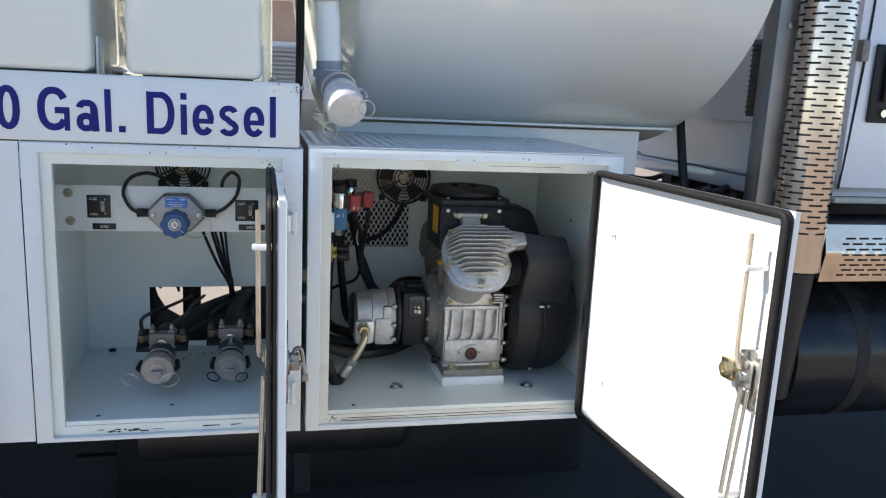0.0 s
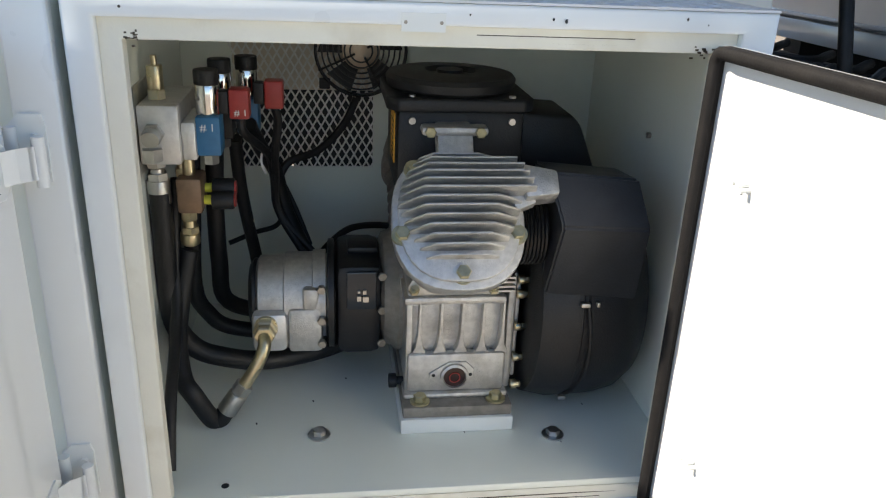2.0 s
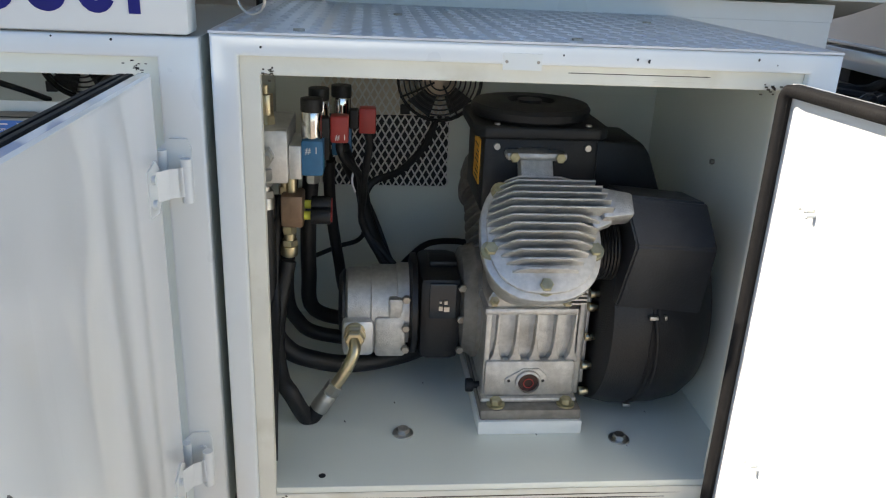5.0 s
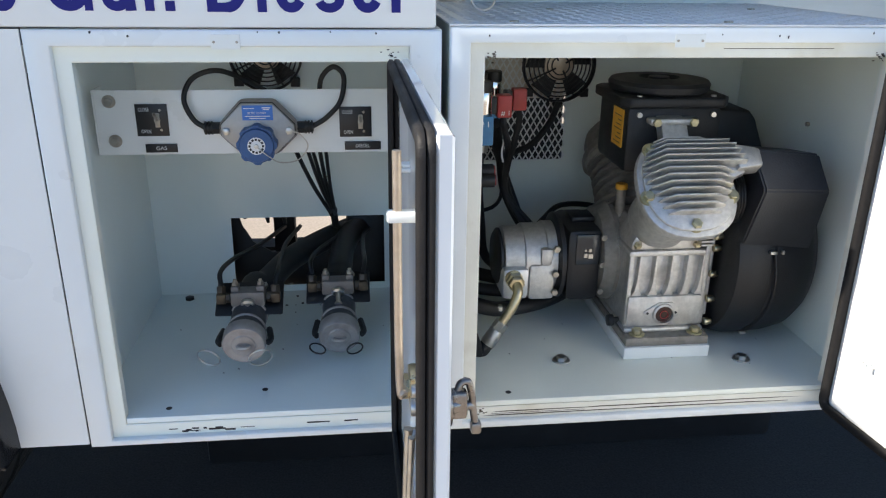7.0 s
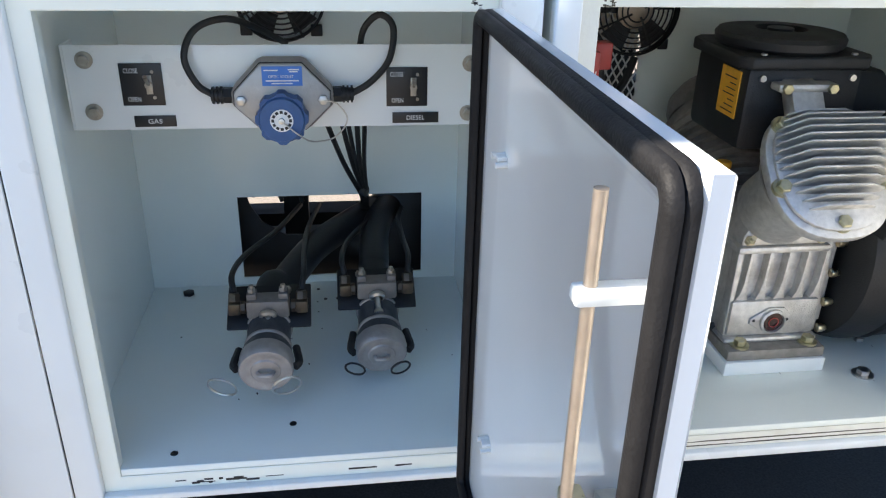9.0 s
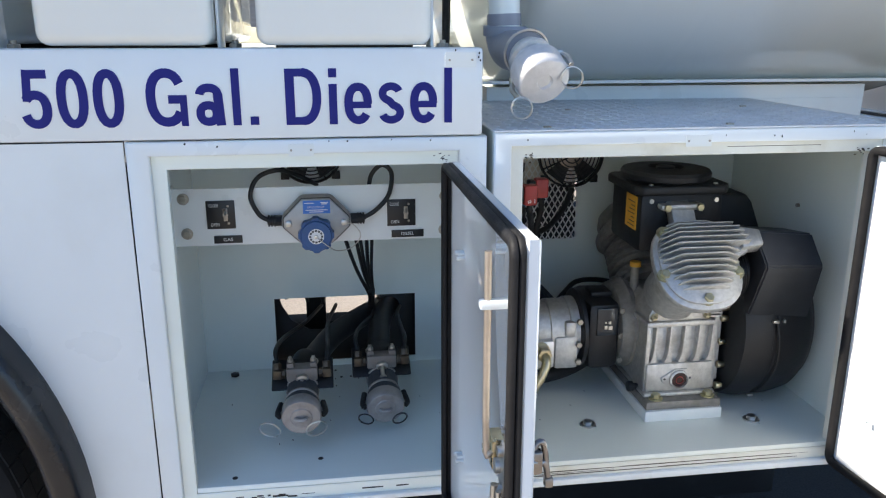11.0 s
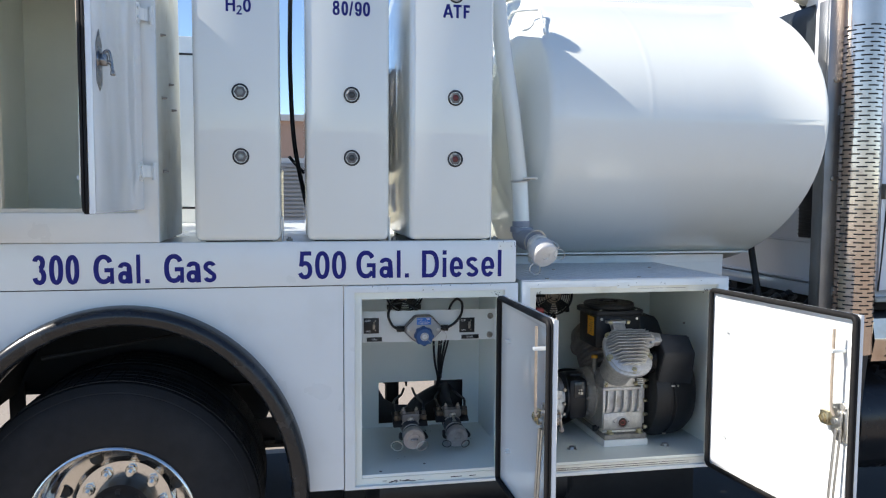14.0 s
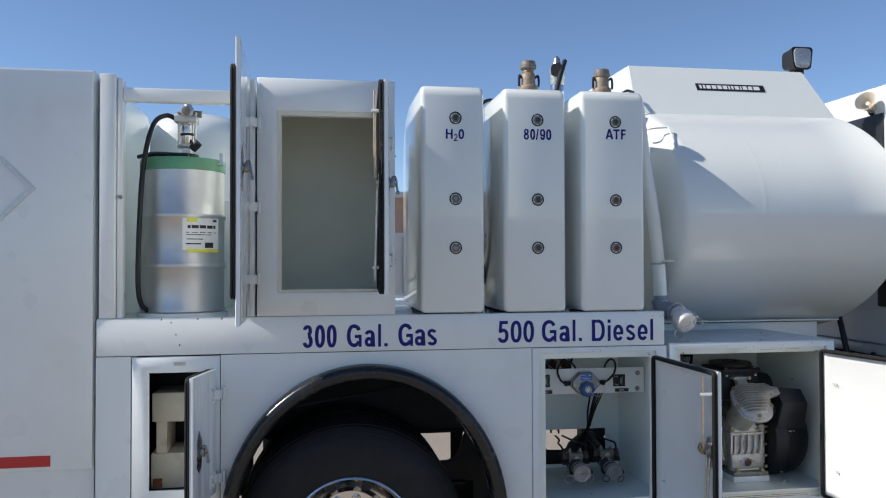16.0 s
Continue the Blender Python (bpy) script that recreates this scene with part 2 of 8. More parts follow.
for s_, d_ in ((a, r1), (c, r2)):
    nt.links.new(tc.outputs["Object"], s_.inputs["Vector"])
    nt.links.new(s_.outputs["Fac"], d_.inputs[0])
nt.links.new(r1.outputs[0], mx.inputs[6])
nt.links.new(r2.outputs[0], mx.inputs[7])
nt.links.new(mx.outputs[2], nt.nodes["Principled BSDF"].inputs["Base Color"])
nt.nodes["Principled BSDF"].inputs["Roughness"].default_value = 0.9
bp = nt.nodes.new("ShaderNodeBump")
bp.inputs["Distance"].default_value, bp.inputs["Strength"].default_value = 0.006, 0.7
nt.links.new(c.outputs["Fac"], bp.inputs["Height"])
nt.links.new(bp.outputs[0], nt.nodes["Principled BSDF"].inputs["Normal"])


# ---------------- mesh helpers ----------------
def basis(d):
    d = Vector(d).normalized()
    u = d.orthogonal().normalized() if abs(d.z) > 0.9 else d.cross(Vector((0, 0, 1))).normalized()
    return d, u, d.cross(u)


def box(bm, lo, hi, bevel=0.0, seg=2, m=None):
    t = bmesh.new()
    bmesh.ops.create_cube(t, size=1)
    lo, hi = Vector(lo), Vector(hi)
    for v in t.verts:
        v.co = Vector([lo[i] + (v.co[i] + 0.5) * (hi[i] - lo[i]) for i in range(3)])
    if bevel:
        bmesh.ops.bevel(t, geom=t.edges[:], offset=bevel, segments=seg, profile=0.5, affect="EDGES")
    return merge(bm, t, m)


def merge(bm, t, m=None):
    if m is not None:
        bmesh.ops.transform(t, matrix=m, verts=t.verts)
    tmp = bpy.data.meshes.new("tmp")
    t.to_mesh(tmp)
    t.free()
    bm.from_mesh(tmp)
    bpy.data.meshes.remove(tmp)
    return bm


def lathe(bm, profile, origin, axis, n=32, cap=True):
    """Turn (distance along axis, radius) pairs round the axis."""
    d, u, v = basis(axis)
    o = Vector(origin)
    rings = []
    for h, r in profile:
        if r < 1e-6:
            rings.append([bm.verts.new(o + d * h)])
        else:
            rings.append([bm.verts.new(o + d * h + (u * math.cos(k * math.tau / n) + v * math.sin(k * math.tau / n)) * r) for k in range(n)])
    for p, q in zip(rings, rings[1:]):
        for k in range(n):
            j = (k + 1) % n
            if len(p) == 1 and len(q) == 1:
                continue
            if len(p) == 1:
                bm.faces.new((p[0], q[j], q[k]))
            elif len(q) == 1:
                bm.faces.new((p[k], p[j], q[0]))
            else:
                bm.faces.new((p[k], p[j], q[j], q[k]))
    if cap:
        for ring, flip in ((rings[0], True), (rings[-1], False)):
            if len(ring) > 2:
                bm.faces.new(ring[::-1] if flip else ring)
    return bm


def cyl(bm, p0, p1, r0, r1=None, n=20, bevel=0.0):
    r1 = r0 if r1 is None else r1
    p0, p1 = Vector(p0), Vector(p1)
    h = (p1 - p0).length
    if bevel:
        prof = [(0, r0 - bevel), (bevel * 0.3, r0 - bevel * 0.3), (bevel, r0), (h - bevel, r1), (h - bevel * 0.3, r1 - bevel * 0.3), (h, r1 - bevel)]
    else:
        prof = [(0, r0), (h, r1)]
    return lathe(bm, prof, p0, p1 - p0, n)


def smooth_path(points, n=6):
    """Catmull-Rom through the points."""
    P = [Vector(p) for p in points]
    P = [P[0] * 2 - P[1]] + P + [P[-1] * 2 - P[-2]]
    out = []
    for i in range(1, len(P) - 2):
        for k in range(n):
            t = k / n
            a0, a1, a2, a3 = P[i - 1], P[i], P[i + 1], P[i + 2]
            out.append(0.5 * (2 * a1 + (a2 - a0) * t + (2 * a0 - 5 * a1 + 4 * a2 - a3) * t * t + (3 * a1 - a0 - 3 * a2 + a3) * t ** 3))
    return out + [P[-2]]


def tube(bm, points, r, n=10, smooth=6, closed=False):
    pts = smooth_path(points, smooth) if smooth else [Vector(p) for p in points]
    rings, u = [], None
    for i, p in enumerate(pts):
        if closed:
            d = (pts[(i + 1) % len(pts)] - pts[i - 1]).normalized()
        else:
            d = (pts[min(i + 1, len(pts) - 1)] - pts[max(i - 1, 0)]).normalized()
        u = basis(d)[1] if u is None else (u - d * u.dot(d)).normalized()
        v = d.cross(u)
        rings.append([bm.verts.new(p + (u * math.cos(k * math.tau / n) + v * math.sin(k * math.tau / n)) * r) for k in range(n)])
    pairs = list(zip(rings, rings[1:])) + ([(rings[-1], rings[0])] if closed else [])
    for p, q in pairs:
        for k in range(n):
            bm.faces.new((p[k], p[(k + 1) % n], q[(k + 1) % n], q[k]))
    if not closed:
        bm.faces.new(rings[0][::-1])
        bm.faces.new(rings[-1])
    return bm


def ring_tube(bm, centre, axis, R, r, n=28, k=8):
    d, u, v = basis(axis)
    c0 = Vector(centre)
    return tube(bm, [c0 + (u * math.cos(i * math.tau / n) + v * math.sin(i * math.tau / n)) * R for i in range(n)], r, k, 0, True)


def prism(bm, pts, offset, bevel=0.0, seg=2):
    """Extrude a flat outline (list of 3D points) by the offset vector."""
    t = bmesh.new()
    lo = [t.verts.new(Vector(p)) for p in pts]
    hi = [t.verts.new(Vector(p) + Vector(offset)) for p in pts]
    t.faces.new(lo)
    t.faces.new(hi[::-1])
    for i in range(len(pts)):
        j = (i + 1) % len(pts)
        t.faces.new((lo[j], lo[i], hi[i], hi[j]))
    bmesh.ops.recalc_face_normals(t, faces=t.faces)
    if bevel:
        bmesh.ops.bevel(t, geom=t.edges[:], offset=bevel, segments=seg, profile=0.5, affect="EDGES")
    return merge(bm, t)


def rect_ring(bm, loops, close=True):
    """One connected frame from rectangular loops (x0, x1, z0, z1, y), each joined to the next."""
    vs = [[bm.verts.new((x, y, z)) for x, z in ((x0, z0), (x1, z0), (x1, z1), (x0, z1))] for x0, x1, z0, z1, y in loops]
    if close:
        vs.append(vs[0])
    for p, q in zip(vs, vs[1:]):
        for k in range(4):
            bm.faces.new((p[k], p[(k + 1) % 4], q[(k + 1) % 4], q[k]))
    return bm


def hexnut(bm, p, axis, r, h, stud=0.0):
    p, d = Vector(p), Vector(axis).normalized()
    lathe(bm, [(0, r * 0.98), (h * 0.85, r), (h, r * 0.86)], p, d, 6)
    if stud:
        cyl(bm, p + d * h, p + d * (h + stud), r * 0.5, n=10)
    return bm


def thing(name, at, label, category, group="", kind=""):
    e = new(name)
    e.empty_display_size = 0.05
    e.location = at
    return tagged(e, label, category, group, kind)


def part(name, bm, material, parent=None, label="", local=False, smooth=40):
    me = bpy.data.meshes.new(name)
    if parent is not None and not local:
        o = Vector(parent.location) + (Vector(parent.parent.location) if parent.parent else Vector())
        bmesh.ops.translate(bm, vec=-o, verts=bm.verts)
    bmesh.ops.recalc_face_normals(bm, faces=bm.faces)
    bm.to_mesh(me)
    bm.free()
    me.materials.append(material)
    if smooth:
        me.polygons.foreach_set("use_smooth", [True] * len(me.polygons))
        me.set_sharp_from_angle(angle=radians(smooth))
    ob = new(name, me)
    ob.parent = parent
    if label:
        ob["label"] = label
    return ob


def B(*boxes, bevel=0.0):
    bm = bmesh.new()
    for lo, hi in boxes:
        box(bm, lo, hi, bevel)
    return bm


def C(p0, p1, r0, r1=None, n=20, bevel=0.0):
    return cyl(bmesh.new(), p0, p1, r0, r1, n, bevel)


def T(points, r, n=10, smooth=6):
    return tube(bmesh.new(), points, r, n, smooth)


def words(text, lo, hi, y, fat=0.02, depth=0.0015, name="lettering"):
    """Letters that fill the rectangle lo..hi (x, z) on a face that looks to -y; returns a bmesh."""
    cu = bpy.data.curves.new("letters", "FONT")
    cu.body, cu.size, cu.offset, cu.extrude = text, 1.0, fat, 0.001
    cu.resolution_u = 4
    ob = new("letters", cu)
    bpy.context.view_layer.update()
    me = bpy.data.meshes.new_from_object(ob.evaluated_get(bpy.context.evaluated_depsgraph_get()))
    bm = bmesh.new()
    bm.from_mesh(me)
    bpy.data.objects.remove(ob)
    bpy.data.curves.remove(cu)
    bpy.data.meshes.remove(me)
    xs, ys = [v.co.x for v in bm.verts], [v.co.y for v in bm.verts]
    x0, x1, y0, y1 = min(xs), max(xs), min(ys), max(ys)
    for v in bm.verts:
        v.co = Vector((lo[0] + (v.co.x - x0) / (x1 - x0) * (hi[0] - lo[0]), y - depth * (0.5 + (1 if v.co.z > 0 else 0)), lo[1] + (v.co.y - y0) / (y1 - y0) * (hi[1] - lo[1])))
    return bm


# ---------------- flat sans lettering ----------------
def ribbon(bm, pts, w, put, closed=False, k=0):
    """A flat stroke of width w along pts (unit coordinates), placed by put(x, z, layer)."""
    n = len(pts)
    lo, hi = [], []
    for i, (x, z) in enumerate(pts):
        a = pts[(i - 1) % n] if closed or i else pts[0]
        c = pts[(i + 1) % n] if closed or i < n - 1 else pts[-1]
        t = Vector((c[0] - a[0], c[1] - a[1]))
        t.normalize()
        lo.append(bm.verts.new(put(x + t.y * w / 2, z - t.x * w / 2, k)))
        hi.append(bm.verts.new(put(x - t.y * w / 2, z + t.x * w / 2, k)))
    for i in range(n if closed else n - 1):
        j = (i + 1) % n
        bm.faces.new((lo[i], lo[j], hi[j], hi[i]))


def oval(cx, cz, rx, rz, a0, a1, n=22, power=2.3):
    out = []
    for i in range(n + 1):
        a = radians(a0 + (a1 - a0) * i / n)
        c, s_ = math.cos(a), math.sin(a)
        q = (abs(c) ** power + abs(s_) ** power) ** (-1 / power)
        out.append((cx + rx * c * q, cz + rz * s_ * q))
    return out


def strokes(ch, w, s):
    """Strokes (points, width, closed) of a bold sans letter w wide and 1 high with stem s."""
    h, m = s / 2, w / 2
    x, xr = 0.74, (w - s) / 2
    bar = lambda x0, z0, x1, z1, t=s: ([(x0, z0), (x1, z1)], t, False)
    if ch in "0O":
        return [(oval(m, 0.5, xr, 0.5 - h * 0.85, 0, 360)[:-1], s * 0.95, True)]
    if ch == "5":
        return [bar(0.10, 1 - h * 0.9, w - 0.04, 1 - h * 0.9, s * 0.9), ([(0.10 + h * 0.7, 1.0), (0.035 + h, 0.46)], s * 0.85, False), (oval(m - 0.01, 0.325, xr + 0.005, 0.325 - h * 0.9, 143, -158), s * 0.95, False)]
    if ch == "3":
        return [(oval(m - 0.02, 0.745, xr - 0.02, 0.255 - h * 0.9, 165, -85), s * 0.95, False), (oval(m - 0.01, 0.29, xr, 0.29 - h * 0.9, 88, -165), s * 0.95, False)]
    if ch == "G":
        return [(oval(m, 0.5, xr, 0.5 - h * 0.9, 33, 325), s, False), bar(0.54 * w, 0.47, w, 0.47, s * 0.9), bar(w - h * 0.75, 0.5, w - h * 0.75, 0.0, s * 0.75)]
    if ch == "a":
        return [(oval(m - 0.035, 0.215, xr - 0.03, 0.215 - h * 0.85, 0, 360)[:-1], s * 0.9, True), bar(w - h - 0.03, 0.56, w - h, 0.0), (oval(m - 0.015, 0.52, xr - 0.01, 0.22 - h * 0.9, 5, 168), s * 0.9, False)]
    if ch == "l":
        return [bar(m, 0.0, m, 1.0, w)]
    if ch == ".":
        return [bar(m, 0.0, m, w, w)]
    if ch == "D":
        return [bar(h, 0.0, h, 1.0), bar(s, 1 - h * 0.85, 0.52 * w, 1 - h * 0.85, s * 0.85), bar(s, h * 0.85, 0.52 * w, h * 0.85, s * 0.85), (oval(0.48 * w, 0.5, 0.52 * w - h, 0.5 - h * 0.85, 90, -90, power=2.2), s * 0.95, False)]
    if ch == "i":
        return [bar(m, 0.0, m, 0.725, w), bar(m, 0.84, m, 1.0, w)]
    if ch == "e":
        return [(oval(m, x / 2, xr, x / 2 - h * 0.85, -2, 322), s * 0.92, False), bar(h, 0.345, w - 0.02, 0.345, s * 0.72)]
    if ch == "s":
        return [(oval(m, 0.545, xr - 0.01, 0.195 - h * 0.8, 18, 255, 30, 2.0) + oval(m, 0.20, xr, 0.20 - h * 0.8, 75, -162, 30, 2.0), s * 0.86, False)]
    if ch == "H":
        return [bar(h, 0, h, 1), bar(w - h, 0, w - h, 1), bar(s, 0.53, w - s, 0.53, s * 0.9)]
    if ch == "2":
        return [(oval(m, 0.70, xr, 0.30 - h * 0.9, 168, -25, 18) + [(h * 1.2, h)], s * 0.9, False), bar(0, h, w, h, s)]
    if ch == "8":
        return [(oval(m, 0.745, xr - 0.02, 0.255 - h * 0.85, 0, 360)[:-1], s * 0.9, True), (oval(m, 0.285, xr, 0.285 - h * 0.85, 0, 360)[:-1], s * 0.9, True)]
    if ch == "9":
        return [(oval(m, 0.66, xr, 0.34 - h * 0.85, 0, 360)[:-1], s * 0.9, True), (oval(m, 0.5, xr, 0.5 - h * 0.85, 25, -150), s * 0.9, False)]
    if ch == "/":
        return [bar(h * 0.6, 0.0, w - h * 0.6, 1.0, s * 0.7)]
    if ch == "A":
        return [bar(h * 0.9, 0, m - h * 0.1, 1), bar(w - h * 0.9, 0, m + h * 0.1, 1), bar(0.2 * w, 0.3, 0.8 * w, 0.3, s * 0.9)]
    if ch == "T":
        return [bar(m, 0, m, 1 - s), bar(0, 1 - h, w, 1 - h)]
    return [bar(h, 0, h, 1), bar(s, 1 - h, w, 1 - h), bar(s, 0.52, w * 0.92, 0.52, s * 0.9)]


def sign_word(text, spans, x0, x1, z0, z1, y=0.0, stem=0.165):
    """One word of flat vinyl letters between x0 and x1; spans are each letter's share of the width."""
    bm = bmesh.new()
    hgt = z1 - z0
    k = 0
    for ch, (a, b) in zip(text, spans):
        xa, xb = x0 + a * (x1 - x0), x0 + b * (x1 - x0)
        for pts, t, closed in strokes(ch, (xb - xa) / hgt, stem):
            ribbon(bm, pts, t, lambda px, pz, q: (xa + px * hgt, y - 0.0008 - 0.00012 * q, z0 + pz * hgt), closed, k)
            k = (k + 1) % 7
    bmesh.ops.recalc_face_normals(bm, faces=bm.faces)
    return bm


# ---------------- ground and distance ----------------
GZ = -0.084
bm = bmesh.new()
bmesh.ops.create_grid(bm, x_segments=8, y_segments=8, size=600)
bmesh.ops.translate(bm, vec=(0, 0, GZ), verts=bm.verts)
tagged(part("ground", bm, GROUND, smooth=0), "sunlit sandy asphalt yard under the parked truck", "ground", kind="structure")

# narrow strip only under the truck; underbody shade is in its dark colour
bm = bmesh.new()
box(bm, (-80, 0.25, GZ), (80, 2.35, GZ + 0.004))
tagged(part("road", bm, ASPHALT, smooth=0), "asphalt strip under the truck, its colour holding the underbody shade", "road", kind="structure")


def building(x0, x1, y, h, louvre_h):
    th = thing("warehouse", ((x0 + x1) / 2, y, GZ), "tan rendered low warehouse with grey louvres across the yard", "building")
    part("wall", B(((x0, y, GZ), (x1, y + 12, GZ + h))), TAN, th)
    part("roof", B(((x0 - 0.2, y - 0.2, GZ + h), (x1 + 0.2, y + 12.2, GZ + h + 0.25))), WALLW, th)
    part("plinth_wall", B(((x0, y - 0.08, GZ), (x1, y - 0.002, GZ + louvre_h + 0.5))), WALLW, th, "off-white lower wall")
    x = x0 + 0.6
    while x + 2.4 < x1:
        bm = bmesh.new()
        box(bm, (x, y - 0.16, GZ + 0.5), (x + 2.2, y - 0.085, GZ + louvre_h + 0.3))
        for k in range(14):
            z = GZ + 0.55 + k * (louvre_h - 0.25) / 14
            box(bm, (x, y - 0.26, z), (x + 2.2, y - 0.165, z + 0.09))
        part("louvre", bm, LOUVRE, th, "grey slatted louvre")
        x += 3.1


building(-14, 26, 30, 4.6, 2.6)


# ---------------- truck: frame, running gear ----------------
fr = thing("chassis_frame", (0, 0.9, GZ), "dark steel truck chassis rails with cross members", "chassis")
for y0 in (0.80, 1.56):
    bm = bmesh.new()
    for xa, xb, za, zb in ((-4.2, -0.62, 0.77, 1.02), (-0.66, 0.34, 0.12, 0.38), (0.30, 4.2, 0.55, 0.82)):
        bm = bmesh.new()
        box(bm, (xa, y0, za), (xb, y0 + 0.008, zb))
        box(bm, (xa, y0 - 0.03, za), (xb, y0 + 0.07, za + 0.012))
        box(bm, (xa, y0 - 0.03, zb - 0.012), (xb, y0 + 0.07, zb))
        part("rail", bm, CHASSIS, fr)
    for x, zt in ((-0.68, 1.0), (0.28, 0.82)):
        part("drop_plate", B(((x, y0 + 0.01, 0.12), (x + 0.08, y0 + 0.02, zt))), CHASSIS, fr)
for x, zc in ((-3.2, 0.8), (-2.2, 0.8), (0.6, 0.6), (1.5, 0.6), (2.4, 0.6)):
    part("cross_member", B(((x, 0.80, zc), (x + 0.08, 1.64, zc + 0.18)), bevel=0.01), CHASSIS, fr)
part("spring_hanger", prism(bmesh.new(), [(-0.955, 0.74, 0.515), (-0.50, 0.74, 0.505), (-0.50, 0.74, 0.80), (-0.735, 0.74, 0.80), (-0.76, 0.74, 0.72), (-0.79, 0.74, 0.66), (-0.83, 0.74, 0.625), (-0.955, 0.74, 0.618)], (0, 0.02, 0)), CHASSIS, fr, smooth=0)
part("rear_hanger", B(((-1.935, 0.74, 0.30), (-1.875, 0.76, 0.90))), CHASSIS, fr)
part("axle", C((-1.35, 0.30, 0.385), (-1.35, 2.12, 0.385), 0.075), CHASSIS, fr)
part("differential", lathe(bmesh.new(), [(0, 0.02), (0.05, 0.14), (0.16, 0.19), (0.28, 0.14), (0.34, 0.05)], (-1.35, 1.06, 0.385), (0, 1, 0), 24), CHASSIS, fr)
bm = bmesh.new()
for k in range(5):
    box(bm, (-1.95 + k * 0.08, 0.70, 0.50 + k * 0.018), (-0.75 - k * 0.08, 0.78, 0.514 + k * 0.018))
part("leaf_spring", bm, CHASSIS, fr)

# unseen box added to keep the underbody black and block sunlit ground
bt = thing("underbody_blocker", (0.45, 1.0, GZ), "unseen black box added under the body to block lit ground", "underbody box")
part("body", B(((-0.52, 0.72, -0.02), (1.25, 1.02, 0.56)), bevel=0.015), BLACKM, bt)
part("strap", B(((0.1, 0.712, -0.03), (0.16, 1.03, 0.58))), CHASSIS, bt)
for x in (0.0, 0.8):
    part("hanger", B(((x, 0.79, 0.5), (x + 0.08, 0.81, 0.6))), CHASSIS, bt)
# unseen cylinder, added only to keep the underside dark
ar = thing("underbody_filler", (-0.2, 0.5, GZ), "unseen black cylinder added to darken the underbody", "air tank")
lathe_p = [(0, 0.0), (0.02, 0.08), (0.06, 0.12), (0.9, 0.12), (0.94, 0.08), (0.96, 0.0)]
part("shell", lathe(bmesh.new(), lathe_p, (-0.45, 0.52, 0.36), (1, 0, 0), 28), BLACKM, ar)
for x in (-0.2, 0.2):
    part("bracket", B(((x, 0.5, 0.45), (x + 0.04, 0.54, 0.58))), CHASSIS, ar)


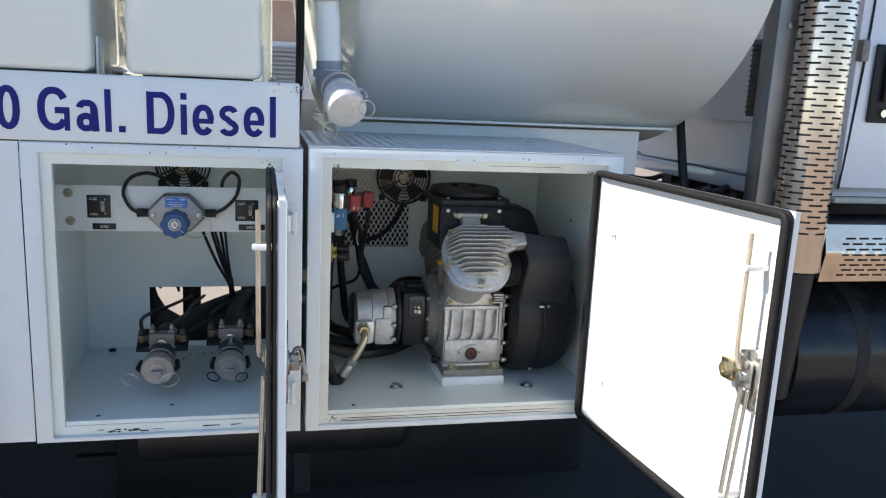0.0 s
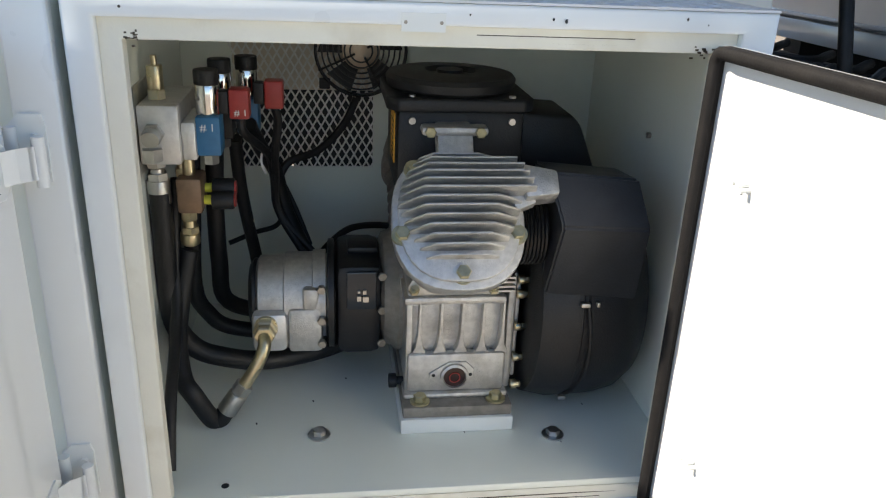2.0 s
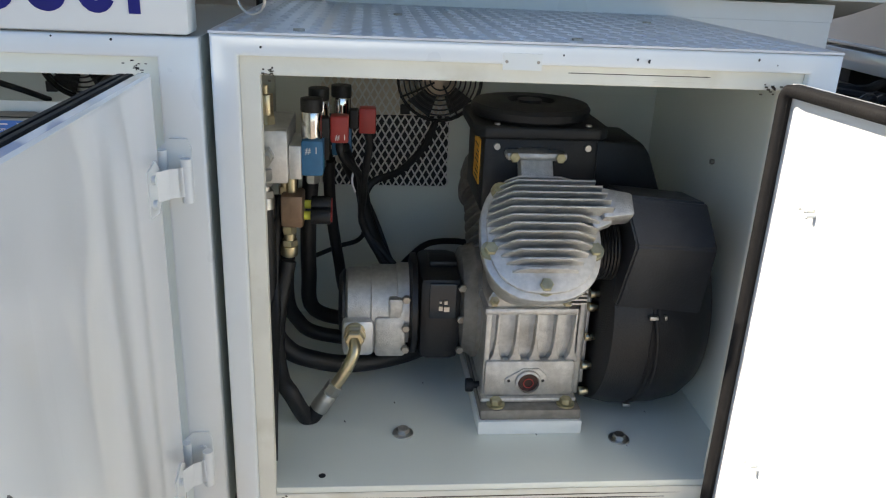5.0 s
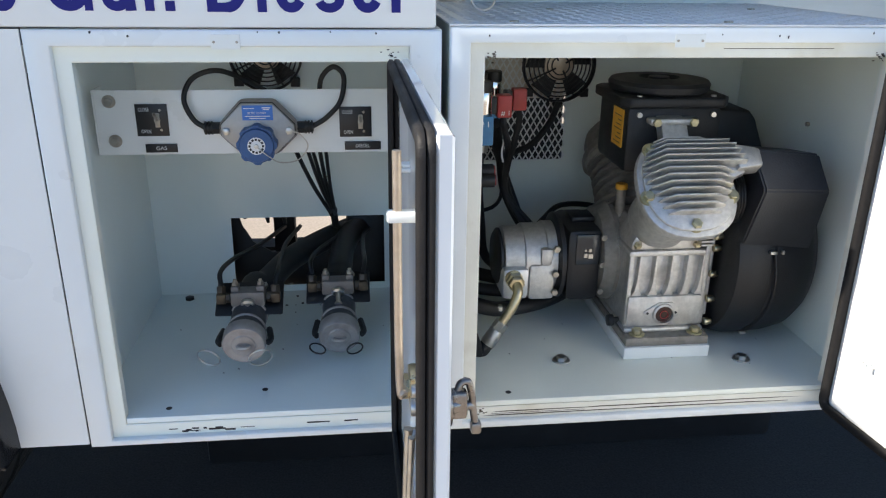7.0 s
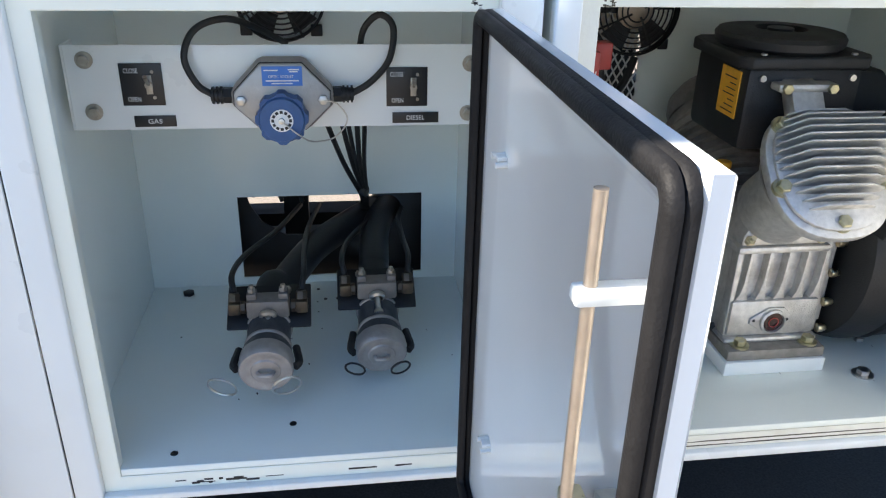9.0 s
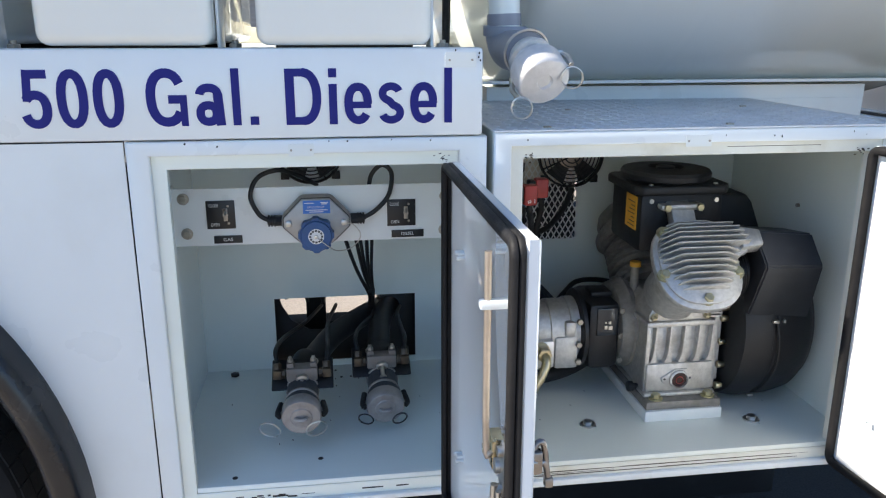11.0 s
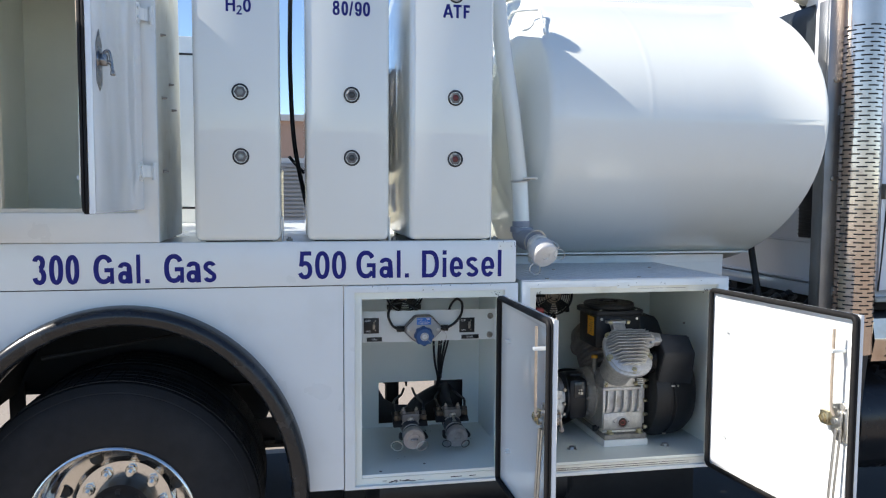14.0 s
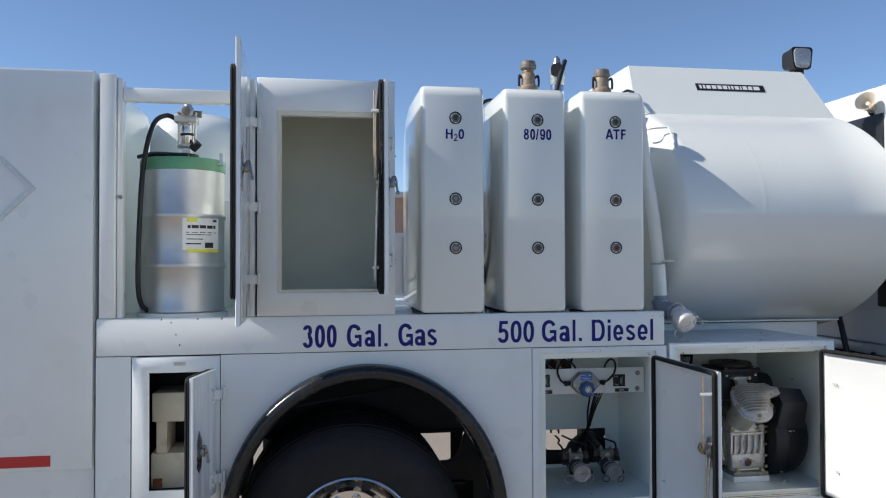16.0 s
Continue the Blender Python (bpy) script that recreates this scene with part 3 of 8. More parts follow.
def wheel(y_out, facing):
    """Dual-side wheel with its outer face at y_out; facing -1 looks to the camera's side."""
    cx, cz = -1.39, 0.443
    th = thing("truck_wheel", (cx, y_out, cz), "truck wheel with black tyre and polished ten-stud aluminium rim", "wheel", "rear wheels")
    s = -facing
    prof = [(0.03, 0.280), (0.0, 0.300), (-0.012, 0.34), (-0.016, 0.39), (-0.006, 0.455), (0.006, 0.484), (0.010, 0.488), (0.0105, 0.492), (0.02, 0.505), (0.034, 0.518), (0.06, 0.524), (0.22, 0.524), (0.245, 0.518), (0.26, 0.505), (0.28, 0.47), (0.29, 0.40), (0.28, 0.31), (0.25, 0.280)]
    tyre = part("tyre", lathe(bmesh.new(), prof, (cx, y_out, cz), (0, s, 0), 84, cap=False), TYRE, th, smooth=25)
    bm = bmesh.new()
    for k in range(64):
        a_ = k * math.tau / 64
        m = Matrix.Translation((cx, y_out + s * 0.14, cz)) @ Matrix.Rotation(a_, 4, "Y")
        for o in (-0.075, -0.025, 0.025, 0.075):
            box(bm, (-0.0235, o - 0.0215, 0.5235), (0.0235, o + 0.0215, 0.527), m=m)
    part("tread", bm, TYRE, tyre, smooth=0)["kind"] = "stuff"
    rim = part("rim", lathe(bmesh.new(), [(0.03, 0.292), (0.0, 0.298), (-0.006, 0.294), (-0.008, 0.288), (0.002, 0.282), (0.02, 0.277), (0.05, 0.266), (0.12, 0.260), (0.165, 0.254), (0.178, 0.243), (0.188, 0.205), (0.196, 0.182), (0.204, 0.176), (0.204, 0.110), (0.23, 0.105)], (cx, y_out, cz), (0, s, 0), 84, cap=False), CHROME, th, "polished aluminium rim")
    for k in range(10):
        a_ = k * math.tau / 10 + 0.1
        p = Vector((cx + math.cos(a_) * 0.143, y_out + s * 0.204, cz + math.sin(a_) * 0.143))
        bm = bmesh.new()
        lathe(bm, [(0, 0.022), (0.006, 0.022), (0.01, 0.018)], p, (0, -s, 0), 20)
        hexnut(bm, p + Vector((0, -s * 0.008, 0)), (0, -s, 0), 0.0175, 0.026, 0.02)
        part("wheel_nut", bm, CHROME, rim)
    for k in range(8):
        a_ = k * math.tau / 8 + 0.42
        p = Vector((cx + math.cos(a_) * 0.219, y_out + s * 0.182, cz + math.sin(a_) * 0.219))
        part("hand_hole", lathe(bmesh.new(), [(0.002, 0.0), (0.002, 0.020), (0.004, 0.024), (-0.02, 0.026)], p, (0.22 * math.cos(a_), -s, 0.22 * math.sin(a_)), 24, cap=False), BLACKM, rim, "dark vent hole")
    part("hub", lathe(bmesh.new(), [(0.205, 0.112), (0.13, 0.110), (0.12, 0.10), (0.10, 0.085), (0.06, 0.08), (0.052, 0.07), (0.052, 0.0)], (cx, y_out, cz), (0, s, 0), 36, cap=False), BLACKM, th, "black oily axle hub")
    bm = bmesh.new()
    for k in range(8):
        a_ = k * math.tau / 8
        bm = bmesh.new()
        hexnut(bm, (cx + math.cos(a_) * 0.092, y_out + s * 0.112, cz + math.sin(a_) * 0.092), (0, -s, 0), 0.011, 0.016)
        part("hub_bolt", bm, BLACKM, th)
    return th


wheel(0.07, -1)
wheel(0.38, -1)
wheel(2.37, 1)

# ---------------- side panels and band ----------------
FX = -1.325
bod = thing("service_body", (-1.2, 0.02, 0.55), "white painted steel service body side with lettering band and wheel arch", "truck body")
# wheel-arch panel cut by a half ellipse
pts = [(-1.955, 0.003, 0.553), (-1.955, 0.003, 1.3095), (-0.5685, 0.003, 1.3095), (-0.5685, 0.003, 0.553)]
arch = []
for k in range(41):
    a_ = math.pi * k / 40
    arch.append((FX + 0.595 * math.cos(a_), 0.003, 0.553 + 0.665 * math.sin(a_)))
part("arch_panel", prism(bmesh.new(), pts + arch, (0, 0.004, 0)), WHITE, bod, smooth=0)
bm = bmesh.new()
rows_ = []
for k in range(49):
    a_ = math.pi * k / 48
    ring_ = []
    for (dr, dy) in ((-0.035, 0.05), (-0.035, -0.035), (-0.025, -0.062), (0.0, -0.075), (0.022, -0.066), (0.03, -0.045), (0.032, 0.0025)):
        ring_.append(bm.verts.new((FX + (0.602 + dr) * math.cos(a_), dy, 0.553 + (0.672 + dr) * math.sin(a_))))
    rows_.append(ring_)
for p, q in zip(rows_, rows_[1:]):
    for i in range(6):
        bm.faces.new((p[i], p[i + 1], q[i + 1], q[i]))
fl = thing("wheel_arch_flare", (FX, -0.03, 0.553), "glossy black rubber flare round the rear wheel arch", "fender flare")
part("flare", bm, FENDER, fl, smooth=50)
part("bottom_return", B(((FX - 0.63, -0.06, 0.548), (FX - 0.57, 0.05, 0.553)), ((FX + 0.57, -0.06, 0.548), (FX + 0.63, 0.05, 0.553))), FENDER, fl)
# inner wheel tub
bm = bmesh.new()
rows_ = [[bm.verts.new((FX + 0.60 * math.cos(math.pi * k / 32), y_, 0.62 + 0.60 * math.sin(math.pi * k / 32))) for y_ in (0.04, 0.72)] for k in range(4, 30)]
for p, q in zip(rows_, rows_[1:]):
    bm.faces.new((p[0], p[1], q[1], q[0]))
tub = thing("wheel_tub", (FX, 0.3, 1.2), "dirty black inner wheel housing above the tyre", "wheel housing")
ob = part("tub", bm, CHASSIS, tub)
sol = ob.modifiers.new("thickness", "SOLIDIFY")
sol.thickness = 0.004
cut = []
for k in range(33):
    a_ = math.pi * k / 32
    cut.append((FX + 0.60 * math.cos(a_), 0.722, max(0.84, 0.62 + 0.60 * math.sin(a_))))
part("tub_back", prism(bmesh.new(), cut, (0, 0.004, 0)), CHASSIS, tub, smooth=0)
part("brace", C((FX - 0.35, 0.3, 1.02), (FX + 0.42, 0.62, 1.09), 0.008), CHASSIS, tub)
# band with the lettering
part("joint_backing", B(((-1.95, 0.010, 1.285), (-0.5685, 0.013, 1.3118))), CHASSIS, bod)
part("band", B(((-2.465, 0.0, 1.312), (0.082, 0.05, 1.472)), bevel=0.006), WHITE, bod)
part("deck", B(((-2.465, 0.052, 1.40), (0.082, 1.2, 1.462))), WHITE, bod, "white deck plate")
tpl = part("tie_plate", B(((0.012, -0.0015, 1.437), (0.068, 0.0, 1.464))), TANKW, bod, "blank riveted plate")
for x in (0.019, 0.061):
    part("rivet", C((x, -0.0015, 1.450), (x, -0.003, 1.450), 0.0022, n=10), BOLT, tpl)
S500, SGAL, SGAS = ((0, 0.301), (0.349, 0.656), (0.699, 1)), ((0, 0.362), (0.434, 0.696), (0.765, 0.838), (0.921, 1)), ((0, 0.375), (0.42, 0.70), (0.735, 1))
SDIE = ((0, 0.212), (0.256, 0.304), (0.344, 0.514), (0.546, 0.709), (0.741, 0.911), (0.952, 1))
for word, spans, xa, xb, za in (("300", S500, -1.606, -1.458, 1.332), ("Gal.", SGAL, -1.414, -1.233, 1.332), ("Gas", SGAS, -1.185, -1.009, 1.332), ("500", S500, -0.729, -0.557, 1.337), ("Gal.", SGAL, -0.5204, -0.3276, 1.3375), ("Diesel", SDIE, -0.2794, 0.0237, 1.3365)):
    part("lettering", sign_word(word, spans, xa, xb, za, za + 0.100), BLUE_LET, bod, "navy blue vinyl lettering", smooth=0)
part("rear_panel", B(((-2.465, 0.001, 0.4), (-2.325, 0.02, 1.3095)), ((-2.465, 0.001, 0.0), (-2.325, 0.02, 0.3995))), WHITE, bod)
bm = bmesh.new()
for x, z in ((0.074, 1.462), (0.076, 1.449), (0.073, 1.455), (0.03, 1.4675), (-2.16, 1.452), (-2.14, 1.40), (-2.125, 1.355), (-2.05, 1.466), (-2.2, 1.466), (-1.95, 1.466)):
    w_ = 0.0035 if x > 0 else 0.007
    cyl(bm, (x, -0.0002, z), (x + 0.001, -0.0009, z), w_ * 0.7, w_ * 0.5, n=6)
part("paint_chips", bm, CHASSIS, bod, "small dark paint chips", smooth=0)["kind"] = "stuff"

# big rear cabinet
rc = thing("rear_cabinet", (-3.4, 0.3, 0.4), "tall white steel rear cabinet with closed side panel", "cabinet")
part("body", B(((-5.2, 0.02, 0.3), (-2.475, 1.1, 2.53)), bevel=0.006), WHITE, rc)
part("side_panel", B(((-5.1, -0.006, 0.845), (-2.478, 0.019, 2.52)), bevel=0.006), WHITE, rc)
bm = bmesh.new()
for sx, sz in ((1, 1), (1, -1)):
    q = Vector((-2.715, -0.012, 2.02))
    d2 = Vector((-0.135 * sx, 0, 0.135 * sz))
    prism(bm, [q + Vector((-0.012, 0, 0)), q + Vector((0.012, 0, 0)), q + d2 + Vector((0.012, 0, 0)), q + d2 + Vector((-0.012, 0, 0))], (0, 0.005, 0))
    q2 = Vector((-2.985, -0.012, 2.02))
    d2 = Vector((0.135, 0, 0.135 * sz))
    prism(bm, [q2 + Vector((-0.012, 0, 0)), q2 + Vector((0.012, 0, 0)), q2 + d2 + Vector((0.012, 0, 0)), q2 + d2 + Vector((-0.012, 0, 0))], (0, 0.005, 0))
part("placard_holder", bm, STEEL, rc, "diamond-shaped metal placard holder", smooth=0)
part("reflector_strip", B(((-3.2, -0.008, 0.862), (-2.64, -0.0062, 0.908))), REDTAPE, rc, "red reflective strip")

# upright post and top rail of the drum bay
db = thing("drum_bay", (-2.1, 0.2, 1.472), "open white steel bay with post, top rail and panels", "storage bay")
part("post", B(((-2.455, 0.0, 1.473), (-2.39, 0.06, 2.515)), ((-2.388, 0.02, 1.473), (-2.365, 0.08, 2.50)), bevel=0.004), WHITE, db)
part("top_rail", B(((-2.364, 0.02, 2.405), (-1.9, 0.07, 2.462)), bevel=0.005), WHITE, db)
part("left_wall", B(((-2.47, 0.062, 1.463), (-2.45, 0.95, 2.50))), WHITE_IN, db)
part("right_wall", B(((-1.822, 0.045, 1.463), (-1.812, 0.95, 2.50))), WHITE_IN, db)
part("back_wall", B(((-2.45, 0.94, 1.463), (-1.822, 0.95, 2.05))), WHITE_IN, db)
part("right_post", B(((-1.868, 0.0, 1.473), (-1.812, 0.04, 2.515)), bevel=0.004), WHITE, db)
part("post_bolt", C((-2.372, 0.0185, 1.99), (-2.372, 0.0, 1.99), 0.008), BOLT, db)


# ---------------- hinged doors ----------------
def door(parent, hx, z0, z1, width, angle, label, rod=True, thick=0.018, latch_z=0.3, hy=-0.004, panel=DOORW, paddle=True, rod_top=0.962, rod_in=0.056, seal_in=0.0):
    """A hinged door: local x runs from the hinge (0) to the free edge (-width); outer face at -y."""
    h = z1 - z0
    m = pose(hx - parent.location.x, hy - parent.location.y, z0 - parent.location.z, 0, 0, angle)
    bm = bmesh.new()
    # outer shell with a dished inner pan
    dish = 0.012 if h < 0.9 else 0.008
    rect_ring(bm, [(-width + 0.003, -0.003, 0.003, h - 0.003, -thick), (-width, 0, 0, h, -thick + 0.003), (-width, 0, 0, h, -0.003), (-width + 0.003, -0.003, 0.003, h - 0.003, 0), (-width + 0.022, -0.022, 0.022, h - 0.022, 0), (-width + 0.046, -0.046, 0.046, h - 0.046, -dish)], close=False)
    for lim, y_ in ((0.003, -thick), (0.046, -dish)):
        bm.faces.new([bm.verts.new(c_) for c_ in ((-width + lim, y_, lim), (-lim, y_, lim), (-lim, y_, h - lim), (-width + lim, y_, h - lim))])
    bmesh.ops.remove_doubles(bm, verts=bm.verts, dist=0.0002)
    # pressed outer skin with shallow oil-canning
    nx_, nz_ = 28, 20
    skin = []
    for j in range(nz_ + 1):
        row = []
        for i in range(nx_ + 1):
            u, v = i / nx_, j / nz_
            edge = min(1.0, 9 * min(u, 1 - u)) * min(1.0, 9 * min(v, 1 - v))
            wave = 0.55 * math.sin(15.5 * u + 0.8 * math.sin(3 * v)) + 0.3 * math.sin(31 * u + 2.1 * v + 1) + 0.25 * math.sin(5 * v + 4 * u)
            row.append(bm.verts.new((-width + 0.006 + u * (width - 0.012), -thick - 0.0006 - 0.0016 * edge * (0.9 + 1.3 * wave), 0.006 + v * (h - 0.012))))
        skin.append(row)
    for j in range(nz_):
        for i in range(nx_):
            bm.faces.new((skin[j][i], skin[j][i + 1], skin[j + 1][i + 1], skin[j + 1][i]))
    d = part("door", bm, panel, parent, label, local=True, smooth=30)
    d.matrix_basis = m
    # rubber seal: two ribs round the inner edge
    for off, r, ya, yb in ((0.004, 0.006, 0.0005, 0.0095), (0.0065, 0.0085, 0.010, 0.0190)):
        bm = bmesh.new()
        a0, a1, b0, b1_ = -width + off, -off, off + seal_in, h - off - seal_in
        loops = []
        q = 0.0035
        for grow, y_ in ((r, ya), (r, yb - q), (0.4 * r, yb), (-0.4 * r, yb), (-r, yb - q), (-r, ya)):
            rad = 0.016 + grow
            ring_ = []
            for cx_, cz_, st in ((a1 - 0.016, b1_ - 0.016, 0), (a0 + 0.016, b1_ - 0.016, 90), (a0 + 0.016, b0 + 0.016, 180), (a1 - 0.016, b0 + 0.016, 270)):
                for k in range(6):
                    g_ = radians(st + 18 * k)
                    ring_.append(bm.verts.new((cx_ + rad * math.cos(g_), y_, cz_ + rad * math.sin(g_))))
            loops.append(ring_)
        loops.append(loops[0])
        for p, q_ in zip(loops, loops[1:]):
            for k in range(24):
                bm.faces.new((p[k], p[(k + 1) % 24], q_[(k + 1) % 24], q_[k]))
        part("seal", bm, RUBBER, d, "black rubber door seal", local=True, smooth=60)
    for zz in (0.17 * h + 0.02, 0.78 * h):
        bm = bmesh.new()
        cyl(bm, (-0.072, -dish, zz), (-0.072, 0.004, zz), 0.004, n=10)
        box(bm, (-0.088, -dish, zz - 0.0025), (-0.066, 0.0, zz + 0.0025), 0.001)
        cyl(bm, (-0.090, -dish, zz - 0.006), (-0.090, 0.003, zz - 0.006), 0.0035, n=10)
        part("door_clip", bm, WHITE, d, local=True)
    if rod:
        xr = -width + rod_in
        part("lock_rod", T([(xr - 0.006, 0.028, latch_z * h + 0.02), (xr + 0.002, 0.033, h * 0.6), (xr, 0.034, rod_top * h)], 0.0048, 10), BROWNR, d, "brown zinc lock rod", local=True)
        part("lock_rod", T([(xr - 0.012, 0.024, latch_z * h - 0.02), (xr + 0.002, 0.034, 0.05)], 0.005, 10), STEEL, d, "steel lock rod", local=True)
        part("lock_rod", T([(xr - 0.030, 0.022, latch_z * h - 0.02), (xr - 0.014, 0.032, 0.05)], 0.004, 10), STEEL, d, "steel lock rod", local=True)
        for zz in (h * (rod_top - 0.098), 0.10):
            part("rod_guide", B(((xr - 0.008, -dish, zz - 0.006), (xr + 0.008, 0.045, zz + 0.006)), bevel=0.003), WHITE, d, "white rod guide", local=True)
        lz = latch_z * h
        bm = bmesh.new()
        prism(bm, [(xr - 0.036, -dish, lz - 0.066), (xr - 0.036, -dish, lz + 0.050), (xr - 0.018, -dish, lz + 0.062), (xr + 0.024, -dish, lz + 0.050), (xr + 0.030, -dish, lz - 0.034), (xr + 0.006, -dish, lz - 0.066)], (0, dish + 0.004, 0), 0.0012)
        lm = part("latch_mechanism", bm, STEEL, d, "zinc steel latch mechanism", local=True)
        bm = bmesh.new()
        prism(bm, [(xr - 0.022, 0.010, lz - 0.040), (xr - 0.026, 0.010, lz + 0.030), (xr - 0.004, 0.010, lz + 0.040), (xr + 0.014, 0.010, lz + 0.010), (xr + 0.006, 0.010, lz - 0.036)], (0, 0.004, 0), 0.001)
        part("rotor_plate", bm, STEEL, lm, "zinc rotor plate", local=True)
        for dx, dz, rr_ in ((-0.012, 0.028, 0.0075), (-0.008, -0.030, 0.0075), (0.004, -0.002, 0.0105), (-0.028, 0.045, 0.005), (-0.028, -0.055, 0.005), (0.020, 0.038, 0.005)):
            part("rivet", C((xr + dx, 0.004, lz + dz), (xr + dx, 0.021 if rr_ > 0.006 else 0.008, lz + dz), rr_, n=14, bevel=0.001), STEEL, lm, local=True)
        bm = bmesh.new()
        box(bm, (xr + 0.024, 0.0, lz - 0.022), (xr + 0.062, 0.020, lz + 0.024), 0.004)
        lathe(bm, [(0, 0.015), (0.006, 0.015), (0.008, 0.009), (0.004, 0.008)], (xr + 0.046, 0.020, lz + 0.001), (0, 1, 0), 6)
        part("latch_housing", bm, BRASS, lm, "yellow zinc latch housing", local=True)
    if paddle:
        xc, zc = -width + 0.058, latch_z * h
        bm = bmesh.new()
        outline = [(xc - 0.026, -0.06), (xc - 0.026, 0.045), (xc, 0.085), (xc + 0.026, 0.045), (xc + 0.026, -0.06), (xc, -0.085)]
        prism(bm, [(x, -thick - 0.004, zc + z) for x, z in outline], (0, 0.004, 0))
        lathe(bm, [(0, 0.026), (0.003, 0.024), (0.006, 0.012), (0.014, 0.010)], (xc, -thick - 0.004, zc), (0, -1, 0), 18)
        box(bm, (xc - 0.009, -thick - 0.026, zc - 0.016), (xc + 0.009, -thick - 0.006, zc + 0.018), 0.004)
        tube(bm, [(xc, -thick - 0.020, zc - 0.008), (xc + 0.004, -thick - 0.027, zc - 0.004), (xc + 0.006, -thick - 0.033, zc - 0.008)], 0.0055, 10, 3)
        tube(bm, [(xc, -thick - 0.014, zc + 0.010), (xc + 0.003, -thick - 0.018, zc + 0.024), (xc + 0.005, -thick - 0.027, zc + 0.026), (xc + 0.006, -thick - 0.032, zc + 0.010), (xc + 0.006, -thick - 0.034, zc - 0.010), (xc + 0.005, -thick - 0.037, zc - 0.030)], 0.0045, 10, 3)
        box(bm, (xc - 0.002, -thick - 0.044, zc - 0.042), (xc + 0.011, -thick - 0.031, zc - 0.027), 0.0035)
        part("paddle_handle", bm, HANDLE, d, "worn steel paddle latch handle", local=True)
    # hinges
    for zz in (0.22 * h - 0.05, 0.80 * h) if h < 0.9 else (0.15 * h, 0.45 * h, 0.80 * h):
        bm = bmesh.new()
        prism(bm, [(-0.07, -thick - 0.004, zz - 0.03), (-0.07, -thick - 0.004, zz + 0.03), (-0.03, -thick - 0.004, zz + 0.035), (-0.012, -thick - 0.004, zz + 0.02), (-0.012, -thick - 0.004, zz - 0.02), (-0.03, -thick - 0.004, zz - 0.035)], (0, 0.004, 0))
        for a_, c_ in zip(((-0.03, -0.004), (-0.016, -0.012), (-0.008, -0.026)), ((-0.016, -0.012), (-0.008, -0.026), (0.004, -0.034))):
            prism(bm, [(a_[0], -thick + a_[1], zz - 0.02), (a_[0], -thick + a_[1], zz + 0.02), (c_[0], -thick + c_[1], zz + 0.02), (c_[0], -thick + c_[1], zz - 0.02)], (0.003, -0.004, 0))
        cyl(bm, (0.004, -thick - 0.034, zz - 0.03), (0.004, -thick - 0.034, zz + 0.03), 0.0075, n=12)
        for dz in (-0.016, 0.016):
            cyl(bm, (-0.052, -thick - 0.004, zz + dz), (-0.052, -thick - 0.009, zz + dz), 0.006, n=10)
        part("hinge", bm, WHITE, d, "white painted hinge", local=True)
    return d


def body_hinge(parent, x, z):
    bm = bmesh.new()
    prism(bm, [(x - 0.008, -0.004, z - 0.035), (x - 0.008, -0.004, z + 0.035), (x + 0.006, -0.004, z + 0.048), (x + 0.03, -0.004, z + 0.048), (x + 0.034, -0.004, z + 0.035), (x + 0.034, -0.004, z - 0.035)], (0, 0.004, 0))
    cyl(bm, (x - 0.004, -0.010, z - 0.034), (x - 0.004, -0.010, z + 0.034), 0.0075, n=12)
    for dz in (-0.018, 0.02):
        cyl(bm, (x + 0.02, -0.004, z + dz), (x + 0.02, -0.008, z + dz), 0.006, n=10)
    return part("hinge_leaf", bm, WHITE, parent, "white painted hinge leaf")


